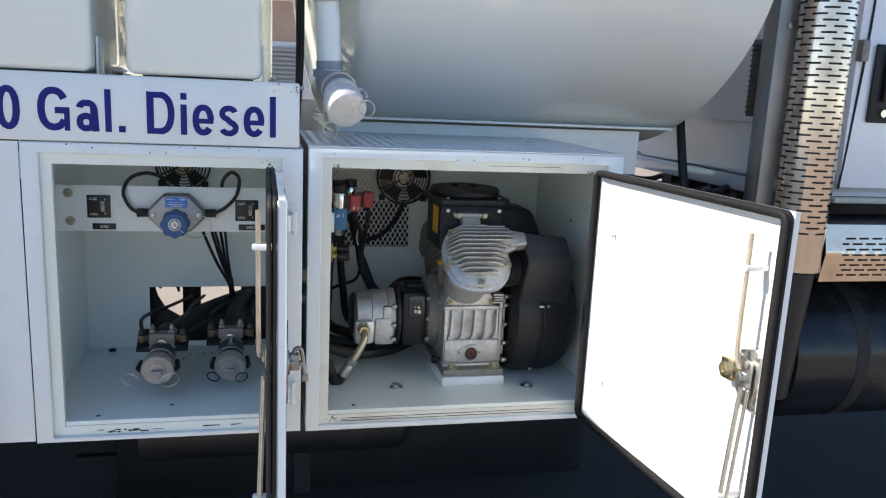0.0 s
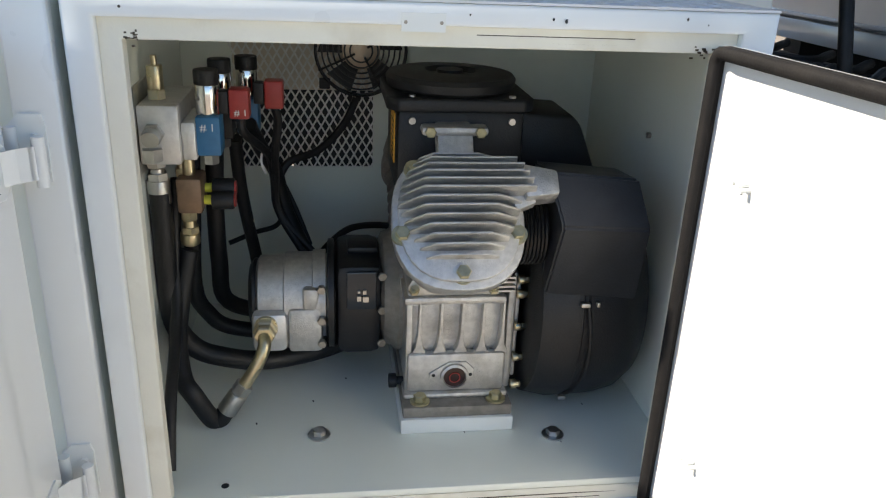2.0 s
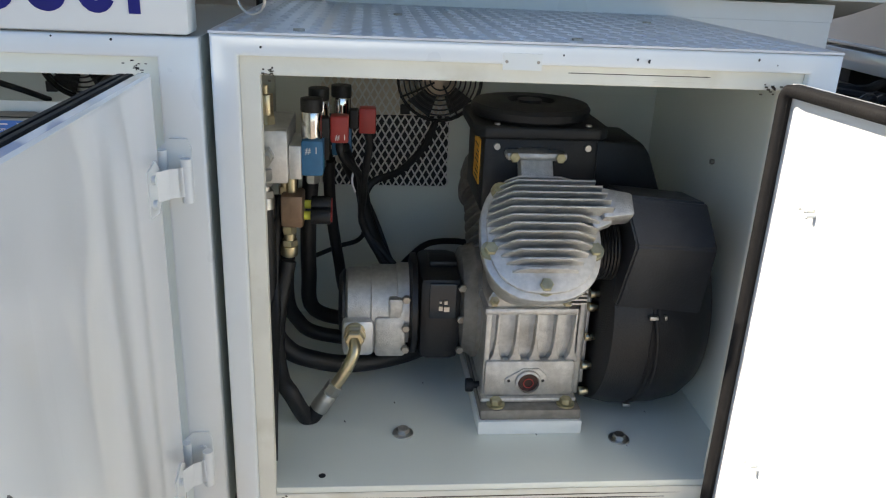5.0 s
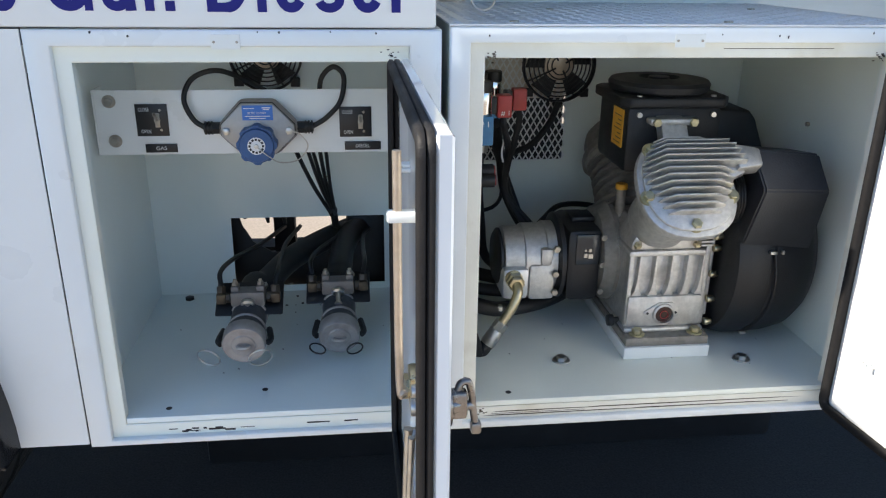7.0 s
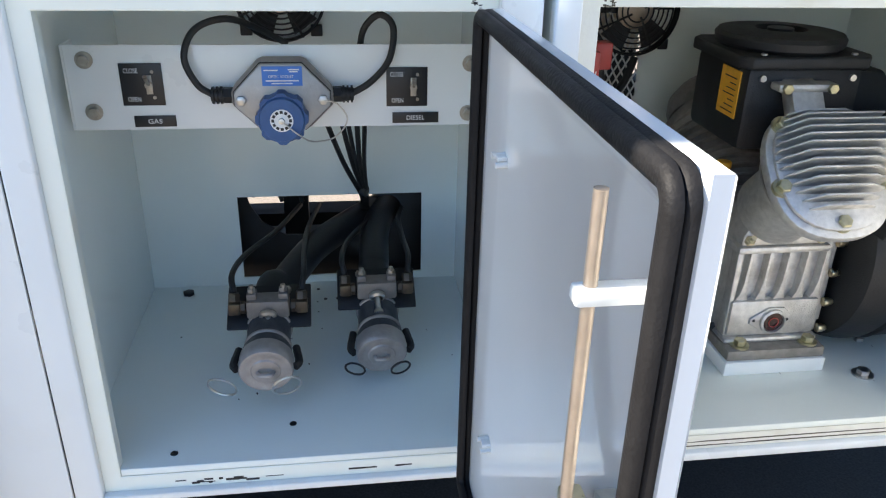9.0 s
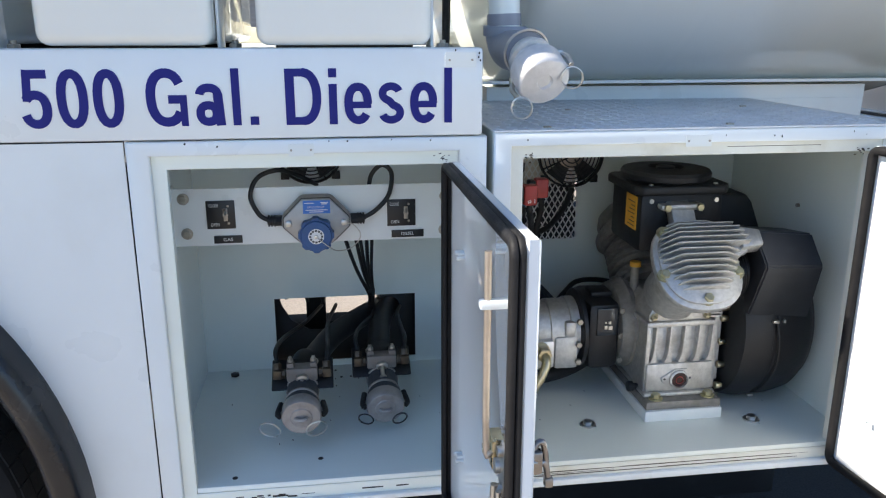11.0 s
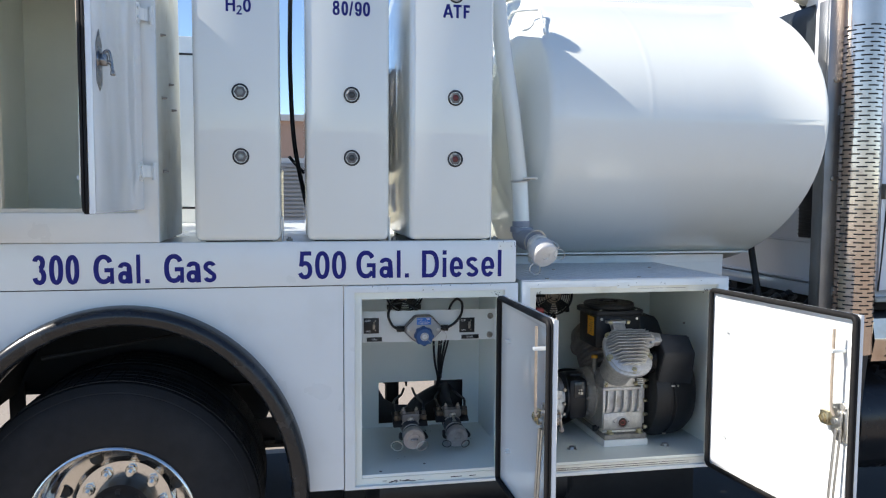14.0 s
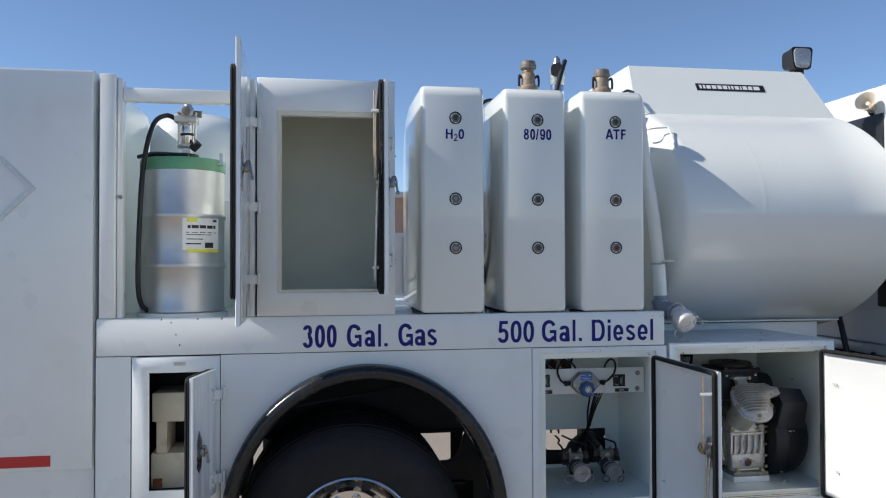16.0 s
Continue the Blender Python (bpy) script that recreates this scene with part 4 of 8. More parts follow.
def compartment(name, x0, x1, z0, z1, ox0, ox1, oz0, oz1, depth, label, back_hole=None, top=None, wall=0.004, lining=WHITE_IN, lip=CREAM_BOUNCE_IN):
    """A steel box with a framed opening: sheet walls, floor, back and the front frame with a stepped lip."""
    th = thing(name, ((x0 + x1) / 2, depth / 2, z0), label, "storage box")
    fz = oz0 + 0.012
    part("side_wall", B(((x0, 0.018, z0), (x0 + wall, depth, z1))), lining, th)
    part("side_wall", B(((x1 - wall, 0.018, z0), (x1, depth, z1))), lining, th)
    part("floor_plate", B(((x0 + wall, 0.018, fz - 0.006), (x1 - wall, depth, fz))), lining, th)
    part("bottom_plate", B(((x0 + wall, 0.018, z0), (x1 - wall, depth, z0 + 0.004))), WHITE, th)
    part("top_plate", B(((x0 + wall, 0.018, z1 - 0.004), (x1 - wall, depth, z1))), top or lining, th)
    if back_hole:
        a0, a1, b0, b1 = back_hole
        for lo, hi in (((x0, b1), (x1, z1)), ((x0, z0), (x1, b0)), ((x0, b0), (a0, b1)), ((a1, b0), (x1, b1))):
            part("back_plate", B(((lo[0], depth, lo[1]), (hi[0], depth + wall, hi[1]))), lining, th, smooth=0)
    else:
        part("back_plate", B(((x0, depth, z0), (x1, depth + wall, z1))), lining, th, smooth=0)
    part("floor_fold", B(((ox0 + 0.0005, 0.0148, oz0 + 0.0005), (ox1 - 0.0005, 0.0195, fz + 0.0004)), bevel=0.002), lining, th)
    # outer frame: folded channel, then the stepped lip
    e, q = 0.026, 0.004
    i0, i1, k0, k1 = ox0 - e, ox1 + e, oz0 - e, oz1 + e
    part("front_frame", rect_ring(bmesh.new(), [(x0, x1, z0, z1, 0.018), (x0, x1, z0, z1, q), (x0 + 0.001, x1 - 0.001, z0 + 0.001, z1 - 0.001, 0.001), (x0 + q, x1 - q, z0 + q, z1 - q, 0.0), (i0 - q, i1 + q, k0 - q, k1 + q, 0.0), (i0 - 0.001, i1 + 0.001, k0 - 0.001, k1 + 0.001, 0.001), (i0, i1, k0, k1, q), (i0, i1, k0, k1, 0.018)]), WHITE, th, smooth=60)
    part("opening_lip", rect_ring(bmesh.new(), [(i0 + 0.0005, i1 - 0.0005, k0 + 0.0005, k1 - 0.0005, 0.0175), (i0 + 0.0005, i1 - 0.0005, k0 + 0.0005, k1 - 0.0005, 0.013), (ox0 - 0.003, ox1 + 0.003, oz0 - 0.003, oz1 + 0.003, 0.0125), (ox0, ox1, oz0, oz1, 0.0145), (ox0, ox1, oz0, oz1, 0.034), (ox0 - 0.004, ox1 + 0.004, oz0 - 0.004, oz1 + 0.004, 0.034), (ox0 - 0.004, ox1 + 0.004, oz0 - 0.004, oz1 + 0.004, 0.0175)]), lip, th, "cream-stained inner door lip", smooth=40)
    return th


b1 = compartment("fuel_compartment", -0.5655, 0.0915, 0.547, 1.3095, -0.500, 0.012, 0.585, 1.257, 0.60, "open white steel compartment with fuel outlets and control panel", back_hole=(-0.372, 0.012, 0.614, 0.80))
b2 = compartment("compressor_compartment", 0.105, 0.968, 0.545, 1.316, 0.166, 0.897, 0.585, 1.263, 0.685, "open white steel compartment holding the air compressor", back_hole=(0.208, 0.492, 0.918, 1.185), lining=CREAM_BOUNCE_IN, lip=CREAM)
d1 = door(b1, 0.018, 0.562, 1.267, 0.575, 90.3, "white door standing open with black double seal", latch_z=0.54, hy=-0.027)
d2 = door(b2, 0.896, 0.560, 1.276, 0.725, 96.5, "white door standing open, inner side in full sun", latch_z=0.51, rod_in=0.067, rod_top=0.927)
for z in (0.67, 1.13):
    body_hinge(b1, 0.040, z)
for z in (0.67, 1.13):
    body_hinge(b2, 0.925, z)
part("wall_bolt", C((0.964, 0.338, 1.077), (0.957, 0.338, 1.077), 0.005, n=10), BOLT, b2)

# upper cabinet
uc = thing("upper_cabinet", (-1.5, 0.3, 1.472), "open white upper cabinet, empty inside", "cabinet")
for nm_, lo, hi in (("side_wall", (-1.80, 0.0185, 1.473), (-1.79, 0.6, 2.512)), ("side_wall", (-1.21, 0.0185, 1.473), (-1.20, 0.6, 2.512)), ("top_plate", (-1.79, 0.0185, 2.50), (-1.21, 0.6, 2.512)), ("floor_plate", (-1.79, 0.0185, 1.556), (-1.21, 0.6, 1.562)), ("back_plate", (-1.80, 0.6, 1.473), (-1.20, 0.61, 2.512))):
    # right wall takes cream for the warm bounce between cabinet and tank
    part(nm_, B((lo, hi)), CREAM if lo[0] == -1.21 else OLIVEW, uc)
ux0, ux1, uz0, uz1 = -1.716, -1.270, 1.575, 2.378
part("front_frame", rect_ring(bmesh.new(), [(-1.803, -1.198, 1.473, 2.52, 0.018), (-1.803, -1.198, 1.473, 2.52, 0.003), (-1.800, -1.201, 1.476, 2.517, 0.0), (ux0 - 0.003, ux1 + 0.003, uz0 - 0.003, uz1 + 0.003, 0.0), (ux0, ux1, uz0, uz1, 0.003), (ux0, ux1, uz0, uz1, 0.018)]), WHITE, uc, smooth=60)
part("opening_lip", rect_ring(bmesh.new(), [(ux0 + 0.0005, ux1 - 0.0005, uz0 + 0.0005, uz1 - 0.0005, 0.0175), (ux0 + 0.0005, ux1 - 0.0005, uz0 + 0.0005, uz1 - 0.0005, 0.012), (ux0 + 0.016, ux1 - 0.004, uz0 + 0.012, uz1 - 0.018, 0.0115), (ux0 + 0.018, ux1 - 0.005, uz0 + 0.014, uz1 - 0.020, 0.0135), (ux0 + 0.018, ux1 - 0.005, uz0 + 0.014, uz1 - 0.020, 0.045), (ux0 + 0.014, ux1 - 0.002, uz0 + 0.010, uz1 - 0.016, 0.045)]), CREAM, uc, smooth=30)
ud = door(uc, -1.262, 1.587, 2.402, 0.545, 86.5, "white cabinet door standing open with black seal", latch_z=0.52, rod=True)
dd = door(db, -1.846, 1.476, 2.53, 0.59, 91, "tall white bay door standing open with black seal", latch_z=0.55, rod=False, seal_in=0.1)

# low storage box behind the wheel
lb = thing("small_locker", (-2.14, 0.3, 0.5), "narrow white locker with its door ajar", "storage box")
lx0, lx1, lz0, lz1 = -2.252, -2.005, 0.735, 1.238
part("front_frame", rect_ring(bmesh.new(), [(-2.3215, -1.9585, 0.547, 1.306, 0.018), (-2.3215, -1.9585, 0.547, 1.306, 0.003), (-2.3185, -1.9615, 0.55, 1.303, 0.0), (lx0 - 0.003, lx1 + 0.003, lz0 - 0.003, lz1 + 0.003, 0.0), (lx0, lx1, lz0, lz1, 0.003), (lx0, lx1, lz0, lz1, 0.018)]), WHITE, lb, smooth=60)
# black walls hold the locker's unlit dark in their colour
part("shell", B(((-2.32, 0.0185, 0.547), (-2.315, 0.5, 1.30)), ((-1.965, 0.0185, 0.547), (-1.96, 0.5, 1.30)), ((-2.315, 0.0185, 1.295), (-1.965, 0.5, 1.30)), ((-2.315, 0.0185, 0.70), (-1.965, 0.5, 0.705)), ((-2.32, 0.5, 0.547), (-1.96, 0.505, 1.30))), BLACKM, lb, "locker lining painted black in place of unlit depth")
ld = door(lb, -1.990, 0.72, 1.25, 0.268, 78, "narrow white door standing ajar", latch_z=0.42, rod=False)
part("name_plate", B(((-2.15, -0.0015, 1.268), (-2.10, 0.0, 1.284))), STEEL, lb)


# ---------------- fluid tanks ----------------
def sight(parent, x, z, glass, y=0.0):
    s_ = part("sight_glass", lathe(bmesh.new(), [(0.004, 0.029), (-0.002, 0.029), (-0.004, 0.0265), (-0.004, 0.0235), (0.006, 0.0215), (0.006, 0.0)], (x, y, z), (0, 1, 0), 28, cap=False), BLACKM, parent, "dark round sight glass fitting")
    hx_ = bmesh.new()
    lathe(hx_, [(0.0058, 0.0205), (-0.004, 0.0205), (-0.006, 0.018), (-0.006, 0.0125), (0.002, 0.0115)], (x, y, z), (0, 1, 0), 6, cap=False)
    part("hex_ring", hx_, SIGHTRING, s_, "grey hexagon ring")
    part("glass", lathe(bmesh.new(), [(0.002, 0.0125), (-0.002, 0.0115), (-0.0035, 0.007), (-0.004, 0.0)], (x, y, z), (0, 1, 0), 20, cap=False), glass, s_)


def fluid_tank(x0, x1, glass, text, label, cap_fit):
    th = thing("fluid_tank", ((x0 + x1) / 2, 0.38, 1.463), label, "fluid tank", "upright fluid tanks")
    xm = (x0 + x1) / 2
    t = bmesh.new()
    prof = [(0.0, 1.476), (0.0, 2.484), (0.03, 2.516), (0.45, 2.516), (0.62, 2.47), (0.75, 2.30), (0.75, 1.476)]
    lo = [t.verts.new((x0, y_, z_)) for y_, z_ in prof]
    hi = [t.verts.new((x1, y_, z_)) for y_, z_ in prof]
    t.faces.new(lo)
    t.faces.new(hi[::-1])
    for i in range(len(prof)):
        j = (i + 1) % len(prof)
        t.faces.new((lo[j], lo[i], hi[i], hi[j]))
    bmesh.ops.recalc_face_normals(t, faces=t.faces)
    bmesh.ops.bevel(t, geom=t.edges[:], offset=0.026, segments=4, profile=0.5, affect="EDGES", clamp_overlap=True)
    part("body", t, TANKW, th, smooth=60)
    for z in (2.364, 1.995, 1.772):
        sight(th, xm + 0.012, z, GLASSG if z > 2.3 else glass)
    for y_ in (0.06, 0.6):
        part("foot", B(((x0 + 0.03, y_, 1.4625), (x1 - 0.03, y_ + 0.06, 1.4755))), BLACKM, th)
    bm = bmesh.new()
    box(bm, (x1 + 0.004, 0.05, 1.4625), (x1 + 0.05, 0.12, 1.469), 0.002)
    box(bm, (x1 + 0.002, 0.05, 1.469), (x1 + 0.008, 0.12, 1.56), 0.002)
    part("foot_bracket", bm, WHITE, th)
    part("bracket_bolt", hexnut(bmesh.new(), (x1 + 0.03, 0.085, 1.469), (0, 0, 1), 0.012, 0.01, 0.006), BOLT, th)
    if text == "H2O":
        part("lettering", sign_word("H", ((0, 1),), -0.966, -0.934, 2.268, 2.313, 0.0, 0.19), BLUE_LET, th, "navy blue lettering", smooth=0)
        part("lettering", sign_word("2", ((0, 1),), -0.930, -0.912, 2.258, 2.290, 0.0, 0.17), BLUE_LET, th, "navy blue lettering", smooth=0)
        part("lettering", sign_word("O", ((0, 1),), -0.908, -0.881, 2.268, 2.313, 0.0, 0.19), BLUE_LET, th, "navy blue lettering", smooth=0)
    elif text == "80/90":
        part("lettering", sign_word(text, ((0, 0.195), (0.234, 0.416), (0.44, 0.545), (0.584, 0.78), (0.805, 1)), -0.602, -0.469, 2.272, 2.322, 0.0, 0.18), BLUE_LET, th, "navy blue lettering", smooth=0)
    else:
        part("lettering", sign_word(text, ((0, 0.38), (0.385, 0.69), (0.76, 1)), -0.205, -0.105, 2.282, 2.330, 0.0, 0.19), BLUE_LET, th, "navy blue lettering", smooth=0)
    if cap_fit:
        px, py = xm + 0.03, 0.22
        k_ = 1.0 if text == "80/90" else 0.80
        f_ = part("filler_coupling", lathe(bmesh.new(), [(-0.01, 0.036), (0.012, 0.038), (0.030, 0.047), (0.052, 0.047), (0.056, 0.044), (0.062, 0.036), (0.085, 0.034), (0.112, 0.034), (0.116, 0.031), (0.120, 0.028)], (px, py, 2.514), (0, 0, 1), 28), WEATHER, th, "weathered bronze filler coupling")
        part("neck", lathe(bmesh.new(), [(0.0, 0.027), (0.006, 0.029), (0.011, 0.027), (0.016, 0.029), (0.022 * k_, 0.027)], (px, py, 2.634 - 0.02 * (1 - k_)), (0, 0, 1), 20), BRONZE, f_, "rust-brown threaded neck")
        part("cap", lathe(bmesh.new(), [(0.0, 0.036), (0.004, 0.040), (0.018, 0.041), (0.020, 0.037), (0.036, 0.036), (0.040, 0.031), (0.040, 0.0)], (px, py, 2.514 + (0.140 if k_ == 1.0 else 0.112)), (0, 0, 1), 16), WARMGREY, f_, "dusty grey ribbed cap")
        for s_ in (-1, 1):
            part("lever", T([(px + s_ * 0.034, py, 2.612), (px + s_ * 0.046, py - 0.008, 2.622), (px + s_ * 0.050, py - 0.012, 2.60), (px + s_ * 0.049, py - 0.012, 2.568)], 0.0058, 8), BLACKM, f_, "dark cam lever")
    return th


fluid_tank(-1.080, -0.787, GLASSC, "H2O", "tall white water tank with three clear sight glasses", False)
fluid_tank(-0.695, -0.400, GLASSG, "80/90", "tall white gear oil tank with three dark sight glasses", True)
fluid_tank(-0.325, -0.012, GLASSR, "ATF", "tall white transmission fluid tank with three red sight glasses", True)
part_g = thing("delivery_hoses", (-0.74, 0.3, 1.465), "black rubber delivery hoses hanging between the fluid tanks", "hoses")
part("hose", T([(-0.66, 0.46, 1.47), (-0.695, 0.42, 1.63), (-0.735, 0.40, 1.85), (-0.748, 0.40, 2.1), (-0.748, 0.41, 2.30), (-0.738, 0.42, 2.46), (-0.68, 0.44, 2.54), (-0.58, 0.52, 2.55)], 0.009), HOSE, part_g)
part("hose", T([(-0.755, 0.62, 1.80), (-0.72, 0.64, 1.76), (-0.66, 0.66, 1.70)], 0.007), HOSE, part_g)
part("hose", T([(0.094, 0.60, 1.30), (0.100, 0.62, 1.6), (0.092, 0.64, 2.0), (0.05, 0.68, 2.4)], 0.009), HOSE, part_g)
part("hose", T([(0.098, 0.64, 1.30), (0.112, 0.66, 1.6), (0.104, 0.68, 2.0), (0.07, 0.70, 2.4)], 0.008), HOSE, part_g)
part("clip", B(((0.083, 0.61, 1.452), (0.118, 0.67, 1.462)), bevel=0.002), WHITE, part_g)
# plain bottle shape added for the cream form between the tanks
fcn = thing("cream_canister", (-0.84, 0.96, 1.463), "cream bottle-shaped canister on the deck behind the fluid tanks", "filter")
part("body", lathe(bmesh.new(), [(1.4625, 0.052), (1.47, 0.058), (1.74, 0.058), (1.765, 0.05), (1.785, 0.028), (1.83, 0.026), (1.84, 0.02), (1.84, 0.0)], (-0.84, 0.96, 0), (0, 0, 1), 28), CREAMBOX, fcn)
part("cap", C((-0.84, 0.96, 1.84), (-0.84, 0.96, 1.865), 0.03, n=16, bevel=0.003), BLACKP, fcn)
# grease pump between two tanks
gp = thing("drum_pump", (-0.13, 0.66, 1.46), "aluminium piston pump with black hose behind the tanks", "pump")
part("drum", C((-0.13, 1.05, 1.462), (-0.13, 1.05, 2.35), 0.15, n=40, bevel=0.02), TANKW, gp)
part("column", C((-0.13, 0.98, 2.35), (-0.13, 0.98, 2.78), 0.04, n=20, bevel=0.004), CHROME, gp)
part("head", lathe(bmesh.new(), [(0, 0.042), (0.05, 0.048), (0.10, 0.048), (0.11, 0.03), (0.16, 0.018), (0.18, 0.0)], (-0.13, 0.98, 2.76), (0, 0, 1), 20), STEEL, gp)
part("exhaust_muffler", C((-0.13, 0.98, 2.83), (-0.155, 0.90, 2.84), 0.036), BLACKP, gp)
part("hose", T([(-0.09, 0.95, 2.90), (-0.16, 0.85, 2.75), (-0.25, 0.7, 2.5), (-0.30, 0.6, 2.3)], 0.014), HOSE, gp)
# bolts in the bay beside the H2O tank are on the cabinet side
bm = bmesh.new()
for z, y_ in ((2.20, 0.12), (2.05, 0.30), (1.98, 0.12), (1.72, 0.12), (1.96, 0.36)):
    cyl(bm, (-1.1985, y_, z), (-1.18, y_, z), 0.006, 0.003, 8)
part("screws", bm, BOLT, uc)["kind"] = "stuff"

# ---------------- main tank ----------------
TY, TZ, TA, TB = 1.25, 1.96, 1.15, 0.682
TX0, TX1 = 0.29, 1.45
mt = thing("water_tank", (0.87, 1.25, 1.3), "large white elliptical steel tank lying across the truck deck", "tank")
bm = bmesh.new()
rings = []
NS = 96
prof = [(TX0 - 0.20, 0.0), (TX0 - 0.19, 0.25), (TX0 - 0.165, 0.5), (TX0 - 0.12, 0.75), (TX0 - 0.075, 0.9), (TX0 - 0.042, 0.968), (TX0 - 0.036, 0.985), (TX0, 1.0), (TX0 + 0.03, 1.0), (TX0 + 0.362, 1.0), (TX0 + 0.37, 1.0), (TX0 + 0.378, 1.0005), (TX0 + 0.388, 1.0005), (TX0 + 0.396, 1.0), (TX0 + 0.404, 1.0), (TX0 + 0.504, 1.0), (TX0 + 0.512, 1.0), (TX0 + 0.520, 1.0002), (TX0 + 0.530, 1.0002), (TX0 + 0.538, 1.0), (TX0 + 0.546, 1.0), (TX0 + 0.85, 1.0), (TX1 - 0.006, 1.0), (TX1, 1.004), (TX1 + 0.012, 1.003), (TX1 + 0.016, 0.99), (TX1 + 0.07, 0.85), (TX1 + 0.12, 0.6), (TX1 + 0.15, 0.3), (TX1 + 0.16, 0.0)]
for x_, k_ in prof:
    if k_ == 0:
        rings.append([bm.verts.new((x_, TY, TZ))])
    else:
        rings.append([bm.verts.new((x_, TY + TA * k_ * math.cos(i * math.tau / NS), TZ + TB * k_ * math.sin(i * math.tau / NS))) for i in range(NS)])
for p, q in zip(rings, rings[1:]):
    for k in range(NS):
        j = (k + 1) % NS
        if len(p) == 1:
            bm.faces.new((p[0], q[k], q[j]))
        elif len(q) == 1:
            bm.faces.new((p[j], p[k], q[0]))
        else:
            bm.faces.new((p[j], p[k], q[k], q[j]))
part("shell", bm, TANKW, mt, smooth=50)
part("saddle", B(((0.22, 0.665, 1.317), (1.335, 1.85, 1.355)), ((0.21, 0.66, 1.20), (1.33, 1.86, 1.317))), WHITE, mt)
part("saddle_flange", B(((0.16, 0.612, 1.366), (1.44, 0.72, 1.374))), WHITE, mt)
# turret box on top with sloping front
tur = [(0.655, 2.535), (0.86, 2.865), (1.65, 2.865), (1.85, 2.535)]
bm = bmesh.new()
lo = [bm.verts.new((0.225 + (z_ - 2.535) * 0.12, y_, z_)) for y_, z_ in tur]
hi = [bm.verts.new((1.475 - (z_ - 2.535) * 0.25, y_, z_)) for y_, z_ in tur]
bm.faces.new(lo)
bm.faces.new(hi[::-1])
for i in range(4):
    j = (i + 1) % 4
    bm.faces.new((lo[j], lo[i], hi[i], hi[j]))
bmesh.ops.recalc_face_normals(bm, faces=bm.faces)
bmesh.ops.bevel(bm, geom=bm.edges[:], offset=0.006, segments=2, affect="EDGES")
part("turret", bm, TANKW, mt, smooth=30)
sl = Vector((0, 0.205, 0.33)).normalized()
nrm = Vector((0, -0.33, 0.205)).normalized()
o = Vector((0, 0.655, 2.535))
p0 = o + sl * 0.215 + nrm * 0.0015
def on_slope(x_, s_, n_=0.0):
    v_ = o + sl * s_ + nrm * (0.0015 + n_)
    return (x_, v_.y, v_.z)
sg = part("sign_plate", prism(bmesh.new(), [on_slope(0.652, 0.205), on_slope(1.085, 0.205), on_slope(1.085, 0.258), on_slope(0.652, 0.258)], nrm * 0.0015), BLACK_LET, mt, "black sticker with white bars")
bm = bmesh.new()
x_ = 0.672
for wd in (0.014, 0.014, 0.026, 0.026, 0.026, 0.026, 0.01, 0.014, 0.026, 0.008, 0.026, 0.026, 0.038):
    prism(bm, [on_slope(x_, 0.217, 0.002), on_slope(x_ + wd, 0.217, 0.002), on_slope(x_ + wd, 0.245, 0.002), on_slope(x_, 0.245, 0.002)], nrm * 0.0006)
    x_ += wd + 0.0085
part("print", bm, WHITE_LET, sg, smooth=0)
part("vent_pipe", T([(0.162, 0.42, 2.385), (0.168, 0.362, 2.40), (0.255, 0.345, 2.408), (0.270, 0.33, 2.398), (0.262, 0.245, 2.295)], 0.0052, 8, 4), WHITE, mt, "thin white bent pipe")
bm = bmesh.new()
tube(bm, [(0.10, 0.62, 2.60), (0.16, 0.64, 2.66), (0.23, 0.70, 2.67)], 0.008)
tube(bm, [(0.10, 0.64, 2.56), (0.16, 0.66, 2.61), (0.23, 0.72, 2.63)], 0.008)
part("air_lines", bm, HOSE, mt)
part("top_fitting", B(((0.02, 0.55, 2.50), (0.20, 0.72, 2.57)), bevel=0.03), TANKW, mt)
wl = thing("work_light", (1.40, 0.93, 2.865), "square black work lamp on the tank turret", "work lamp")
def rounded(cx, y, cz, w, h, r, flare=0.0):
    """Corner-rounded rectangle in the xz plane, a little wider at the top by flare."""
    pts_ = []
    for sx, sz, a0 in ((1, 1, 0), (-1, 1, 90), (-1, -1, 180), (1, -1, 270)):
        for k in range(6):
            a_ = radians(a0 + 18 * k)
            z_ = cz + sz * (h / 2 - r) + r * math.sin(a_)
            pts_.append(Vector((cx + sx * (w / 2 - r) + r * math.cos(a_) + flare * sx * (z_ - cz) / h, y, z_)))
    return pts_


def loft(bm, loops):
    rows_ = [[bm.verts.new(p_) for p_ in l_] for l_ in loops]
    for p, q in zip(rows_, rows_[1:]):
        for i in range(len(p)):
            j = (i + 1) % len(p)
            bm.faces.new((p[i], p[j], q[j], q[i]))
    bm.faces.new(rows_[0][::-1])
    bm.faces.new(rows_[-1])
    bmesh.ops.recalc_face_normals(bm, faces=bm.faces)
    return bm


part("housing", loft(bmesh.new(), [rounded(1.375, 0.985, 2.955, 0.075, 0.085, 0.02), rounded(1.380, 0.965, 2.955, 0.105, 0.115, 0.026), rounded(1.396, 0.900, 2.955, 0.120, 0.130, 0.026, 0.012), rounded(1.402, 0.878, 2.955, 0.132, 0.140, 0.024, 0.016), rounded(1.402, 0.872, 2.955, 0.130, 0.138, 0.023, 0.016)]), BLACKP, wl, smooth=40)
